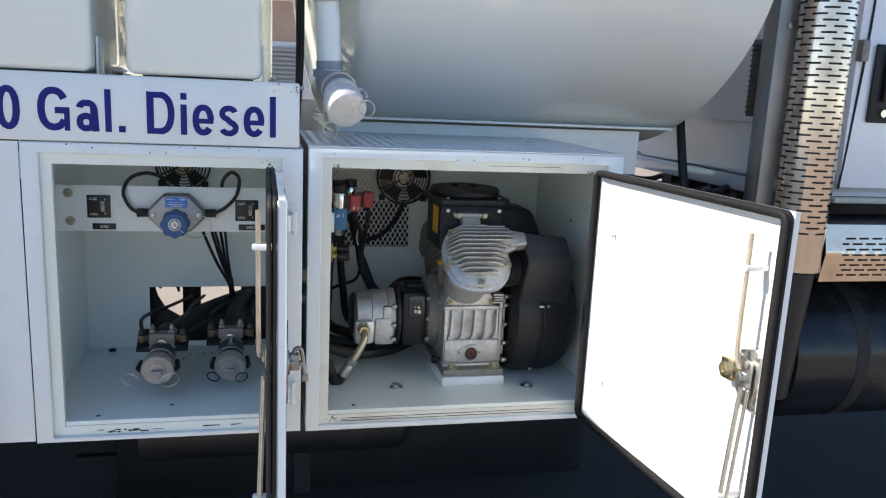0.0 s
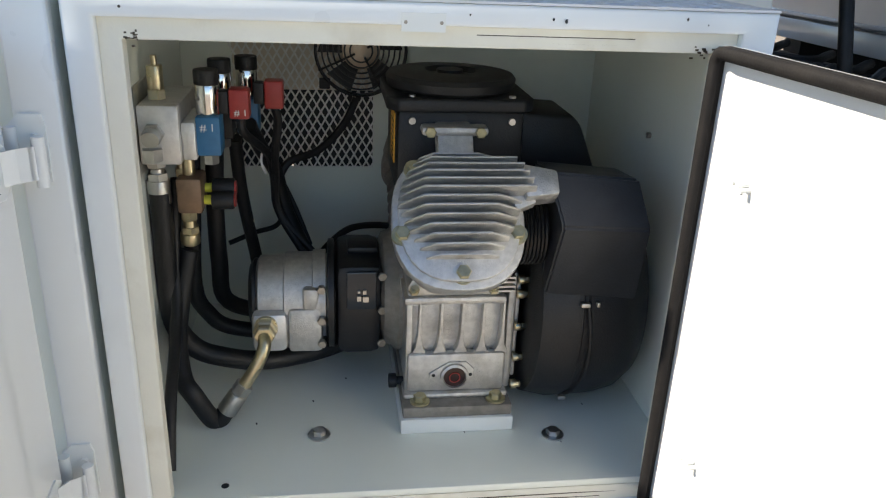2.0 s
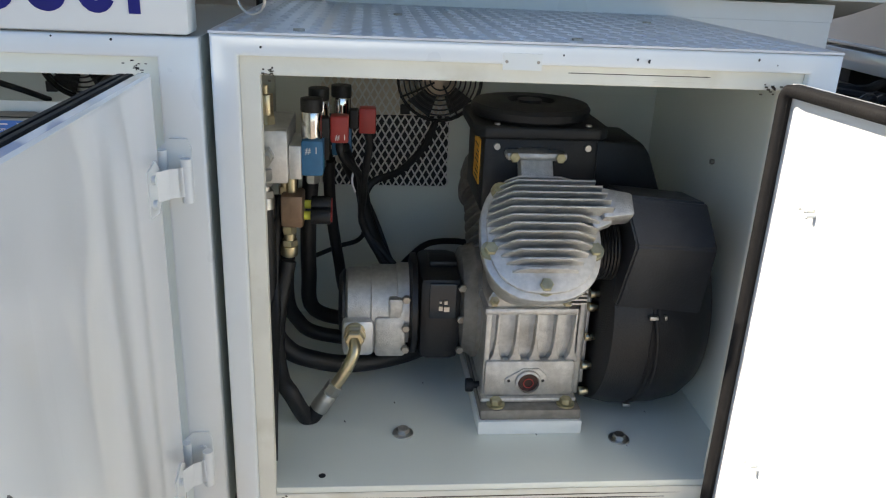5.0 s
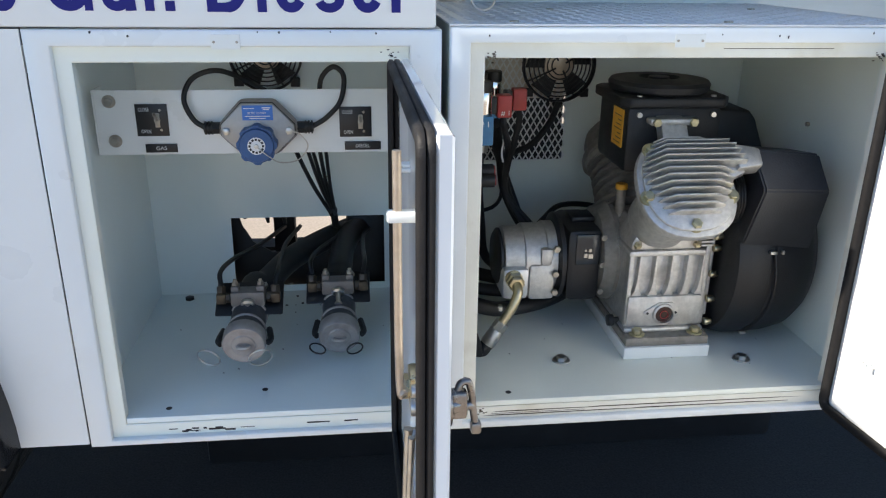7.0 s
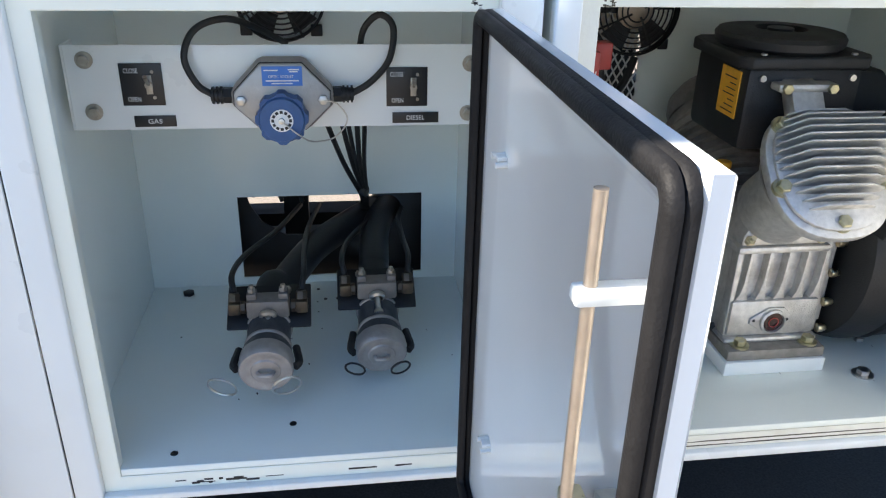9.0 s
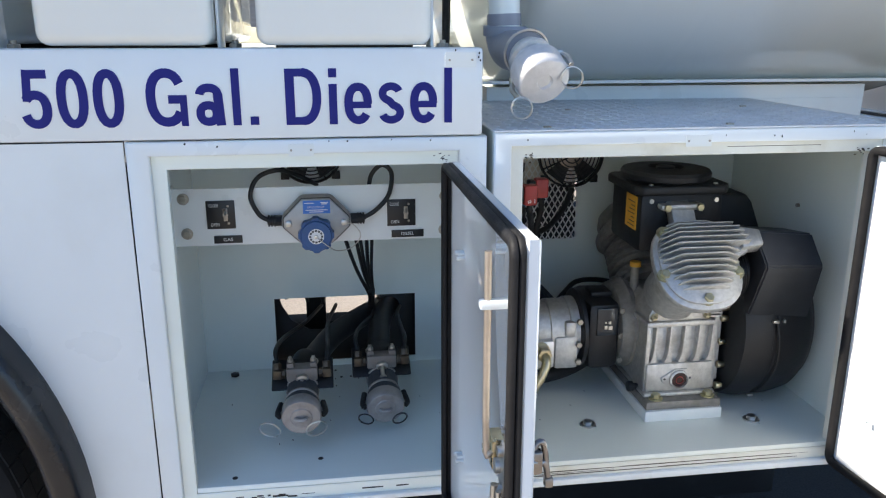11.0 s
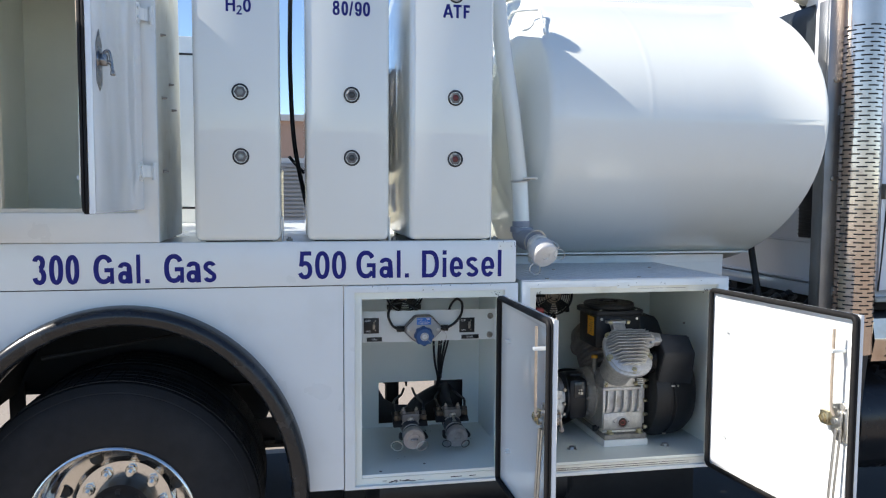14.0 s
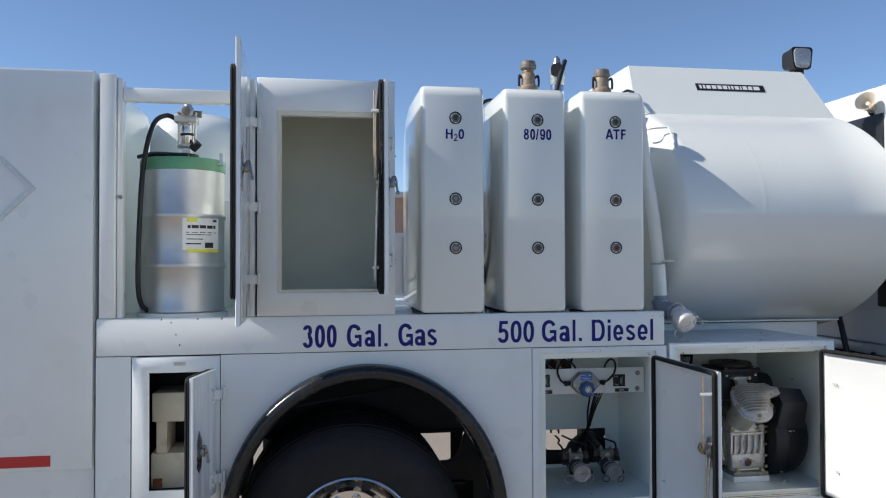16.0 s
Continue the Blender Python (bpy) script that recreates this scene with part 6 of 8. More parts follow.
part("drum_core", C((-0.52, 1.78, 2.06), (-0.09, 1.78, 2.06), 0.28, n=36), BLACKM, vent)
part("motor", B(((-0.36, 1.66, 1.55), (-0.24, 1.72, 1.66)), bevel=0.01), LOUVRE, vent)


# ---------------- fuel compartment contents ----------------
PY = 0.235
cp = thing("control_panel", (-0.25, PY, 1.05), "white control strip with switches and labels bolted across the compartment", "control panel")
part("strip", B(((-0.545, PY, 1.053), (0.078, PY + 0.004, 1.178)), ((-0.549, PY, 1.053), (-0.545, PY + 0.05, 1.178)), bevel=0.001), WHITE, cp)
for x, z in ((-0.518, 1.157), (-0.515, 1.081), (0.044, 1.149), (0.042, 1.072)):
    bm = bmesh.new()
    lathe(bm, [(0, 0.0125), (0.002, 0.0125), (0.0025, 0.008)], (x, PY, z), (0, -1, 0), 20)
    hexnut(bm, (x, PY - 0.002, z), (0, -1, 0), 0.0085, 0.006)
    part("bolt", bm, BOLT, cp, "dull zinc bolt with washer")
for x0, x1, z0, z1, text, tx0, tx1 in ((-0.472, -0.412, 1.090, 1.152, "GAS", -0.460, -0.400), (-0.085, -0.022, 1.084, 1.144, "DIESEL", -0.076, -0.004)):
    pl = part("switch_plate", B(((x0, PY - 0.002, z0), (x1, PY - 0.0005, z1)), bevel=0.0005), BLACK_LET, cp, "black switch plate")
    part("lettering", words("CLOSE", (x0 + 0.006, z1 - 0.014), (x0 + 0.026, z1 - 0.007), PY - 0.002, 0.0, 0.0004), WHITE_LET, pl, smooth=0)
    part("lettering", words("OPEN", (x0 + 0.008, z0 + 0.006), (x0 + 0.026, z0 + 0.013), PY - 0.002, 0.0, 0.0004), WHITE_LET, pl, smooth=0)
    bm = bmesh.new()
    xm_, zm = (x0 + x1) / 2 + 0.010, (z0 + z1) / 2
    cyl(bm, (xm_, PY - 0.002, zm), (xm_, PY - 0.008, zm), 0.0055, n=14)
    cyl(bm, (xm_, PY - 0.007, zm + 0.001), (xm_ - 0.001, PY - 0.022, zm + 0.016), 0.0022, 0.0032, 10)
    box(bm, (xm_ - 0.0045, PY - 0.0035, zm - 0.014), (xm_ + 0.0045, PY - 0.002, zm + 0.014), 0.0005)
    for s_ in (-1, 1):
        cyl(bm, (xm_ + 0.006, PY - 0.002, zm + s_ * 0.019), (xm_ + 0.006, PY - 0.004, zm + s_ * 0.019), 0.0026, n=8)
    part("toggle_switch", bm, BOLT, pl, "dull metal toggle switch")
    tg = part("name_tag", B(((tx0, PY - 0.002, 1.0575), (tx1, PY - 0.0005, 1.0745)), bevel=0.0004), BLACK_LET, cp, "black name tag")
    tm = (tx0 + tx1) / 2
    wd = 0.010 if text == "GAS" else 0.014
    part("lettering", words(text, (tm - wd, 1.0625), (tm + wd, 1.0695), PY - 0.002, 0.0, 0.0004), WHITE_LET, tg, smooth=0)
so = thing("overfill_socket", (-0.24, PY - 0.02, 1.08), "grey metal junction box with blue screw cap and cable glands", "socket")
SX, SZ = -0.239, 1.108
hexo = [(-0.075, -0.012), (-0.075, 0.010), (-0.032, 0.055), (0.032, 0.055), (0.075, 0.010), (0.075, -0.012), (0.034, -0.052), (-0.034, -0.052)]
part("housing", prism(bmesh.new(), [(SX + a_, PY, SZ + b_) for a_, b_ in hexo], (0, -0.034, 0), 0.010, 4), GREYCAP, so)
part("gasket", prism(bmesh.new(), [(SX + a_ * 0.94, PY - 0.034, SZ + b_ * 0.94) for a_, b_ in hexo], (0, -0.0015, 0)), BLACKM, so)
part("cover", prism(bmesh.new(), [(SX + a_ * 0.92, PY - 0.0355, SZ + b_ * 0.92) for a_, b_ in hexo], (0, -0.006, 0), 0.002), SOCKETAL, so, "dull aluminium cover plate")
bl = part("blue_label", B(((SX - 0.027, PY - 0.0432, SZ + 0.019), (SX + 0.030, PY - 0.042, SZ + 0.047))), BLUELAB, so, "blue printed label")
part("lettering", words("OPTIC SOCKET", (SX - 0.018, SZ + 0.0305), (SX + 0.018, SZ + 0.0345), PY - 0.0432, 0.0, 0.0003), WHITE_LET, bl, smooth=0)
bm = bmesh.new()
for a_, b_, z_ in ((-0.024, -0.004, 0.0415), (0.010, 0.026, 0.0425), (0.012, 0.024, 0.0395), (-0.022, 0.025, 0.0265), (-0.014, 0.016, 0.0225)):
    box(bm, (SX + a_, PY - 0.0436, SZ + z_ - 0.0009), (SX + b_, PY - 0.0432, SZ + z_ + 0.0009))
part("print", bm, WHITE_LET, bl, smooth=0)
for s_ in (-1, 1):
    part("cover_screw", hexnut(bmesh.new(), (SX + s_ * 0.059, PY - 0.0415, SZ - 0.002), (0, -1, 0), 0.0075, 0.005), STEEL, so)
    bm = bmesh.new()
    cyl(bm, (SX + s_ * 0.073, PY - 0.017, SZ), (SX + s_ * 0.085, PY - 0.017, SZ), 0.012, n=6)
    cyl(bm, (SX + s_ * 0.085, PY - 0.017, SZ), (SX + s_ * 0.104, PY - 0.017, SZ), 0.0115, 0.009, 14)
    for q_ in range(3):
        cyl(bm, (SX + s_ * (0.0875 + 0.006 * q_), PY - 0.017, SZ), (SX + s_ * (0.0905 + 0.006 * q_), PY - 0.017, SZ), 0.0128, n=14)
    part("cable_gland", bm, BLACKP, so, "black ribbed cable gland")
CX, CZ = SX - 0.001, SZ - 0.024
bm = bmesh.new()
n_ = 48
rr = [0.0355 + (0.0025 if math.cos(8 * k * math.tau / n_) > -0.3 else -0.001) for k in range(n_)]
lo = [(CX + rr[k] * math.cos(k * math.tau / n_), PY - 0.042, CZ + rr[k] * math.sin(k * math.tau / n_)) for k in range(n_)]
prism(bm, lo, (0, -0.026, 0))
lathe(bm, [(0, 0.033), (0.006, 0.031), (0.006, 0.018)], (CX, PY - 0.0675, CZ), (0, -1, 0), 36)
bc = part("screw_cap", bm, BLUECAP, so, "blue plastic screw cap")
part("cap_badge", C((CX, PY - 0.0735, CZ), (CX, PY - 0.0745, CZ), 0.0165, n=30), PAPER, bc, "round white badge")
bm = bmesh.new()
for k in range(12):
    a_ = k * math.tau / 12
    box(bm, (-0.0022, -0.0005, 0.0105), (0.0022, 0.0, 0.0145), m=Matrix.Translation((CX, PY - 0.0746, CZ)) @ Matrix.Rotation(a_, 4, "Y"))
part("badge_print", bm, BLACK_LET, bc, smooth=0)
part("badge_rivet", C((CX, PY - 0.0745, CZ), (CX, PY - 0.079, CZ), 0.0045, n=12, bevel=0.001), STEEL, bc)
part("lanyard", T([(CX, PY - 0.078, CZ), (CX + 0.025, PY - 0.076, CZ - 0.022), (CX + 0.044, PY - 0.06, CZ - 0.036), (CX + 0.075, PY - 0.045, CZ - 0.034), (CX + 0.094, PY - 0.045, CZ - 0.008), (CX + 0.08, PY - 0.045, CZ + 0.016), (SX + 0.059, PY - 0.046, SZ - 0.002)], 0.0012, 6), STEEL, so, "thin steel lanyard")
wr = thing("panel_cables", (-0.25, 0.3, 1.05), "black electric cables looping round the control strip", "cables")
part("cable", T([(SX - 0.10, PY - 0.017, SZ), (SX - 0.122, PY - 0.017, SZ + 0.016), (SX - 0.137, PY - 0.015, SZ + 0.055), (SX - 0.120, PY, SZ + 0.092), (SX - 0.075, PY + 0.01, SZ + 0.105), (SX - 0.03, PY + 0.06, SZ + 0.08), (SX, PY + 0.12, SZ + 0.05)], 0.005, 10), HOSE, wr)
part("cable", T([(SX + 0.10, PY - 0.017, SZ), (SX + 0.13, PY - 0.017, SZ + 0.018), (SX + 0.158, PY - 0.012, SZ + 0.05), (SX + 0.165, PY, SZ + 0.095), (SX + 0.145, PY + 0.005, SZ + 0.112), (SX + 0.122, PY + 0.012, SZ + 0.09), (SX + 0.115, PY + 0.03, SZ + 0.05)], 0.005, 10), HOSE, wr)
for x0, x1, r_ in ((-0.185, -0.118, 0.0048), (-0.16, -0.112, 0.0045), (-0.15, -0.108, 0.004), (-0.135, -0.11, 0.0045), (-0.122, -0.107, 0.004)):
    part("cable", T([(x0, PY + 0.03, 1.10), (x0 + 0.005, PY + 0.06, 1.05), ((x0 + x1) / 2, 0.42, 0.93), (x1, 0.52, 0.83), (x1 + 0.005, 0.60, 0.77), (x1 + 0.03, 0.72, 0.72)], r_, 8), HOSE, wr)
part("tie", T([(-0.118, 0.50, 0.845), (-0.108, 0.495, 0.845)], 0.012, 8, 2), BLACKP, wr)


def fan_guard(cx, cz, y, r, label):
    th = thing("fan", (cx, y, cz), label, "fan")
    part("frame", lathe(bmesh.new(), [(0.0, r * 1.02), (-0.02, r * 1.02), (-0.022, r), (-0.004, r * 0.97), (0.0, r * 0.97)], (cx, y, cz), (0, 1, 0), 40, cap=False), BLACKP, th)
    for k in range(2, 9):
        part("guard_ring", ring_tube(bmesh.new(), (cx, y - 0.028 + 0.012 * (k / 8) ** 2, cz), (0, 1, 0), r * k / 8.2, 0.0019, 36, 5), WIRE, th)
    for a_ in (0.5, 2.1, 3.6, 5.2):
        part("guard_spoke", T([(cx + r * 0.15 * math.cos(a_), y - 0.0285, cz + r * 0.15 * math.sin(a_)), (cx + r * 0.6 * math.cos(a_), y - 0.024, cz + r * 0.6 * math.sin(a_)), (cx + r * 1.03 * math.cos(a_), y - 0.014, cz + r * 1.03 * math.sin(a_))], 0.0024, 6, 3), WIRE, th)
    part("hub", C((cx, y - 0.004, cz), (cx, y - 0.016, cz), r * 0.42, n=28, bevel=0.002), BROWNR, th, "worn metal fan hub")
    for k in range(5):
        a_ = k * math.tau / 5
        part("blade", prism(bmesh.new(), [(cx + r * ra * math.cos(a_ + da), y - 0.006 - dy, cz + r * ra * math.sin(a_ + da)) for ra, da, dy in ((0.42, 0, 0), (0.92, 0.0, 0), (0.95, 0.7, 0.006), (0.42, 0.8, 0.006))], (0, 0.0015, 0)), BLACKP, th)
    for a_ in (0.8, 2.4, 3.9, 5.5):
        part("lug", B(((cx + r * 1.1 * math.cos(a_) - 0.011, y - 0.008, cz + r * 1.1 * math.sin(a_) - 0.011), (cx + r * 1.1 * math.cos(a_) + 0.011, y - 0.001, cz + r * 1.1 * math.sin(a_) + 0.011)), bevel=0.002), BLACKP, th)
    return th


fan_guard(-0.258, 1.203, 0.598, 0.083, "black wire-guarded fan on the compartment back wall")


def camlock(px, py, pz, cap, tilt, run):
    """Valve bracket at (px, py, pz); the capped coupling reaches forward and down to cap."""
    th = thing("fuel_outlet", (px, py, pz - 0.1), "capped aluminium fuel outlet with vapour valve and pull rings", "fuel outlet", "capped fuel outlets")
    mb = Matrix.Translation((px, py + 0.016, pz - 0.040)) @ Matrix.Rotation(radians(32), 4, "X")
    br = box(bmesh.new(), (-0.070, -0.048, -0.003), (0.070, 0.036, 0.003), 0.0028, 2, mb)
    bkt = part("bracket", br, BLACKM, th, "black steel bracket")
    for s_ in (-1, 1):
        part("bracket_nut", hexnut(bmesh.new(), mb @ Vector((s_ * 0.03, 0.022, 0.003)), mb.to_3x3() @ Vector((0, 0, 1)), 0.007, 0.009), BOLT, bkt)
    vbk = bmesh.new()
    box(vbk, (px - 0.035, py - 0.026, pz - 0.046), (px + 0.035, py + 0.012, pz - 0.014), 0.004)
    box(vbk, (px - 0.034, py - 0.018, pz - 0.016), (px - 0.018, py + 0.006, pz - 0.004), 0.002)
    box(vbk, (px + 0.018, py - 0.018, pz - 0.016), (px + 0.034, py + 0.006, pz - 0.004), 0.002)
    part("valve_block", vbk, WARMGREY, th, "dull warm-grey valve block")
    for s_ in (-1, 1):
        bm = bmesh.new()
        hexnut(bm, (px + s_ * 0.038, py - 0.008, pz - 0.032), (s_, 0, 0), 0.011, 0.008)
        box(bm, (px + s_ * 0.0555 - 0.010, py - 0.018, pz - 0.043), (px + s_ * 0.0555 + 0.010, py + 0.002, pz - 0.021), 0.003)
        hexnut(bm, (px + s_ * 0.0555, py - 0.006, pz - 0.021), (0, 0.35, 0.94), 0.010, 0.014)
        part("side_fitting", bm, DARKBRONZE, th, "dark bronze side elbow")
        bm = bmesh.new()
        hexnut(bm, (px + s_ * 0.026, py - 0.006, pz - 0.004), (0, 0, 1), 0.007, 0.007)
        cyl(bm, (px + s_ * 0.026, py - 0.006, pz + 0.003), (px + s_ * 0.026, py - 0.006, pz + 0.008), 0.004, n=10)
        part("top_fitting", bm, BOLT, th)
        part("air_line", T([(px + s_ * 0.0555, py, pz - 0.008), (px + s_ * 0.060, py + 0.03, pz + 0.012), (px + s_ * 0.052 + 0.006, py + 0.12, pz + 0.006), (px + s_ * 0.03 + 0.03, py + 0.25, pz - 0.006), (px + s_ * 0.02 + 0.06, 0.68, pz - 0.03)], 0.0052, 8), HOSE, th)
    bm = bmesh.new()
    lathe(bm, [(0, 0.014), (0.006, 0.014), (0.009, 0.010), (0.006, 0.007)], (px, py - 0.026, pz - 0.036), (0, -0.85, -0.5), 20)
    lathe(bm, [(0, 0.006), (0.004, 0.0085), (0.008, 0.0085), (0.009, 0.0)], (px + 0.001, py - 0.050, pz - 0.052), (0, -0.85, -0.5), 16)
    cyl(bm, (px, py - 0.028, pz - 0.037), (px + 0.001, py - 0.052, pz - 0.054), 0.0055, 0.0048, 12)
    part("plunger", bm, STEEL, th)
    ca = Vector(cap)
    o_ = Vector((px, py + 0.045, pz - 0.062))
    d_ = (ca - o_)
    L_ = d_.length
    d_.normalize()
    cp_ = part("coupling", lathe(bmesh.new(), [(0, 0.033), (0.02, 0.033), (0.024, 0.039), (0.05, 0.039), (0.054, 0.036), (L_ - 0.05, 0.036), (L_ - 0.046, 0.040), (L_ - 0.02, 0.040)], o_, d_, 36), SCUFFAL, th, "scratched grey coupling body")
    for za_ in (0.056, L_ - 0.062):
        part("coupling_band", lathe(bmesh.new(), [(za_, 0.035), (za_ + 0.002, 0.0385), (za_ + 0.006, 0.0385), (za_ + 0.008, 0.035)], o_, d_, 36), GREYCAP, cp_, "worn bright band")
    part("dust_cap", lathe(bmesh.new(), [(L_ - 0.034, 0.041), (L_ - 0.03, 0.0435), (L_ - 0.004, 0.0435), (L_, 0.041), (L_, 0.034), (L_ - 0.0012, 0.032), (L_ - 0.0012, 0.024), (L_ + 0.001, 0.022), (L_ + 0.001, 0.0)], o_, d_, 40), GREYCAP, cp_, "round dull aluminium dust cap")
    _, ua_, va_ = basis(d_)
    side = ua_ if abs(ua_.x) > abs(va_.x) else va_
    part("cap_handle", T([ca - side * 0.012 + d_ * 0.002, ca - side * 0.008 + d_ * 0.009, ca + side * 0.008 + d_ * 0.009, ca + side * 0.012 + d_ * 0.002], 0.004, 8, 3), GREYCAP, cp_)
    for s_ in (-1, 1):
        e_ = ca + side * s_ * 0.046 - d_ * 0.02
        part("lever", T([e_ - d_ * 0.035, e_ + side * s_ * 0.006, e_ + d_ * 0.012], 0.0065, 8, 3), BLACKM, cp_, "dark cam lever")
        bm = bmesh.new()
        ring_tube(bm, e_ + d_ * 0.016 + (Vector((-0.014, -0.008, -0.026)) if s_ < 0 else Vector((-0.022 if tilt else 0.0, -0.012, -0.020))), (0.3 * s_, 1, 0.45), 0.023 if tilt else 0.017, 0.0019, 26, 6)
        part("pull_ring", bm, STEEL if tilt else BLACKM, cp_, "thin steel pull ring" if tilt else "thin blackened pull ring")
    part("pipe", T([o_ + d_ * 0.01, o_ + Vector((0.0, 0.05, 0.014))] + [Vector(q_) for q_ in run], 0.029, 18), BLACKM, th, "thick black fuel pipe")
    return th


camlock(-0.287, 0.235, 0.778, (-0.288, 0.115, 0.690), True, ((-0.268, 0.36, 0.722), (-0.215, 0.48, 0.735), (-0.13, 0.60, 0.742), (-0.04, 0.72, 0.738), (0.10, 0.88, 0.72)))
camlock(-0.102, 0.300, 0.770, (-0.100, 0.185, 0.664), False, ((-0.100, 0.42, 0.730), (-0.092, 0.52, 0.745), (-0.07, 0.62, 0.748), (-0.02, 0.75, 0.74), (0.05, 0.90, 0.72)))
mf = thing("fuel_manifold", (-0.1, 0.8, 0.5), "black fuel manifold with added dark shapes behind the compartment", "manifold")
part("cross_pipe", C((-0.45, 0.93, 0.83), (0.3, 0.93, 0.83), 0.05), BLACKM, mf)
# block and sheet added to fill the opening's black part
part("dark_block", B(((-0.085, 0.655, 0.50), (0.03, 0.80, 0.786)), bevel=0.012), BLACKM, mf)
part("dark_sheet", prism(bmesh.new(), [(-0.44, 0.70, 0.50), (0.12, 0.70, 0.50), (0.12, 0.70, 0.715), (-0.10, 0.70, 0.715), (-0.12, 0.70, 0.70), (-0.20, 0.70, 0.665), (-0.285, 0.70, 0.668), (-0.335, 0.70, 0.70), (-0.360, 0.70, 0.745), (-0.375, 0.70, 0.80), (-0.44, 0.70, 0.80)], (0, 0.006, 0)), BLACKM, mf, "black jagged sheet added to darken the opening", smooth=0)
for x, l_ in ((-0.345, 0.018), (-0.288, 0.030), (-0.245, 0.034), (-0.03, 0.02)):
    part("stud", C((x, 0.635, 0.805), (x + 0.004, 0.635, 0.805 - l_), 0.008, 0.004, 10), BLACKM, mf)
part("stud_rail", B(((-0.40, 0.62, 0.805), (0.05, 0.65, 0.812))), BLACKM, mf)
for x in (-0.3, 0.16):
    part("stand", B(((x, 0.90, 0.56), (x + 0.06, 0.96, 0.80))), CHASSIS, mf)
fb = thing("floor_bolts", (-0.3, 0.3, 0.597), "dark bolt heads and holes in the compartment floor", "bolts")
random.seed(9)
bm = bmesh.new()
for k in range(9):
    x_, y_ = random.gauss(-0.20, 0.04), random.gauss(0.50, 0.035)
    cyl(bm, (x_, y_, 0.5971), (x_, y_, 0.5971 + random.uniform(0.0008, 0.0025)), random.uniform(0.001, 0.004), n=6)
part("debris", bm, BLACKM, fb, "black crumbs on the floor", smooth=0)["kind"] = "stuff"
part("nut", hexnut(bmesh.new(), (-0.485, 0.565, 0.597), (0, 0, 1), 0.012, 0.007), BLACKM, fb)
for x, y in ((-0.427, 0.045), (-0.25, 0.10), (0.239, 0.045)):
    part("hole", C((x, y, 0.5971), (x, y, 0.5976), 0.006, n=12), BLACKM, fb)

# ---------------- compressor compartment contents ----------------
FZ = 0.597
bt2 = thing("mount_bolts", (0.58, 0.16, FZ), "zinc hexagon bolts with washers in the compartment floor", "bolts")
for x, y in ((0.379, 0.165), (0.778, 0.137), (0.45, 0.5)):
    bm = bmesh.new()
    lathe(bm, [(0, 0.019), (0.003, 0.019), (0.0035, 0.013)], (x, y, FZ), (0, 0, 1), 24)
    hexnut(bm, (x, y, FZ + 0.003), (0, 0, 1), 0.012, 0.009)
    part("bolt", bm, STEEL, bt2)

co = thing("air_compressor", (0.62, 0.33, FZ), "grey cast aluminium two-cylinder air compressor on a white plinth", "compressor")
part("plinth", B(((0.516, 0.156, FZ), (0.711, 0.54, 0.625)), bevel=0.003), WHITE, co, "white painted steel plinth")
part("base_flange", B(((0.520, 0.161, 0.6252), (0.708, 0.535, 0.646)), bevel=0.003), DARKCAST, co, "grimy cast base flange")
for x in (0.550, 0.682):
    bm = bmesh.new()
    lathe(bm, [(0, 0.017), (0.004, 0.017)], (x, 0.180, 0.646), (0, 0, 1), 18)
    hexnut(bm, (x, 0.180, 0.650), (0, 0, 1), 0.0115, 0.010)
    part("base_bolt", bm, YBOLT, co, "zinc bolt")
bm = bmesh.new()
box(bm, (0.527, 0.214, 0.646), (0.698, 0.52, 0.832), 0.010)
cc = part("crankcase", bm, CAST, co)
part("foot_flange", B(((0.522, 0.186, 0.646), (0.704, 0.525, 0.657)), bevel=0.005), CAST, cc)
part("top_flange", B(((0.520, 0.190, 0.824), (0.692, 0.47, 0.838)), bevel=0.005), CAST, cc)
# ribs that widen into the ledge below
for x in (0.548, 0.584, 0.620, 0.656, 0.690):
    part("rib", prism(bmesh.new(), [(x - 0.013, 0.200, 0.727), (x + 0.013, 0.200, 0.727), (x + 0.006, 0.198, 0.742), (x + 0.003, 0.196, 0.765), (x + 0.0018, 0.194, 0.826), (x - 0.0018, 0.194, 0.826), (x - 0.003, 0.196, 0.765), (x - 0.006, 0.198, 0.742)], (0, 0.022, 0), 0.0010), CAST, cc)
part("ledge", B(((0.528, 0.193, 0.657), (0.697, 0.2135, 0.730)), bevel=0.006), CAST, cc)
part("side_post", B(((0.5255, 0.200, 0.655), (0.536, 0.225, 0.828)), bevel=0.003), CAST, cc)
part("side_housing", lathe(bmesh.new(), [(0.0, 0.092), (0.006, 0.104), (0.022, 0.110), (0.030, 0.118), (0.042, 0.118)], (0.4885, 0.375, 0.775), (1, 0, 0), 40), DARKCAST, cc, "dark round bearing housing")
sgx, sgz = 0.609, 0.690
bm = bmesh.new()
lathe(bm, [(0, 0.025), (0.010, 0.024), (0.012, 0.020), (0.008, 0.019)], (sgx, 0.193, sgz), (0, -1, 0), 28, cap=False)
prism(bm, [(sgx - 0.043, 0.1935, sgz - 0.004), (sgx - 0.043, 0.1935, sgz + 0.005), (sgx - 0.01, 0.1935, sgz + 0.026), (sgx + 0.02, 0.1935, sgz + 0.026), (sgx + 0.034, 0.1935, sgz + 0.012), (sgx + 0.034, 0.1935, sgz - 0.004), (sgx + 0.01, 0.1935, sgz - 0.026), (sgx - 0.01, 0.1935, sgz - 0.026)], (0, -0.005, 0), 0.001)
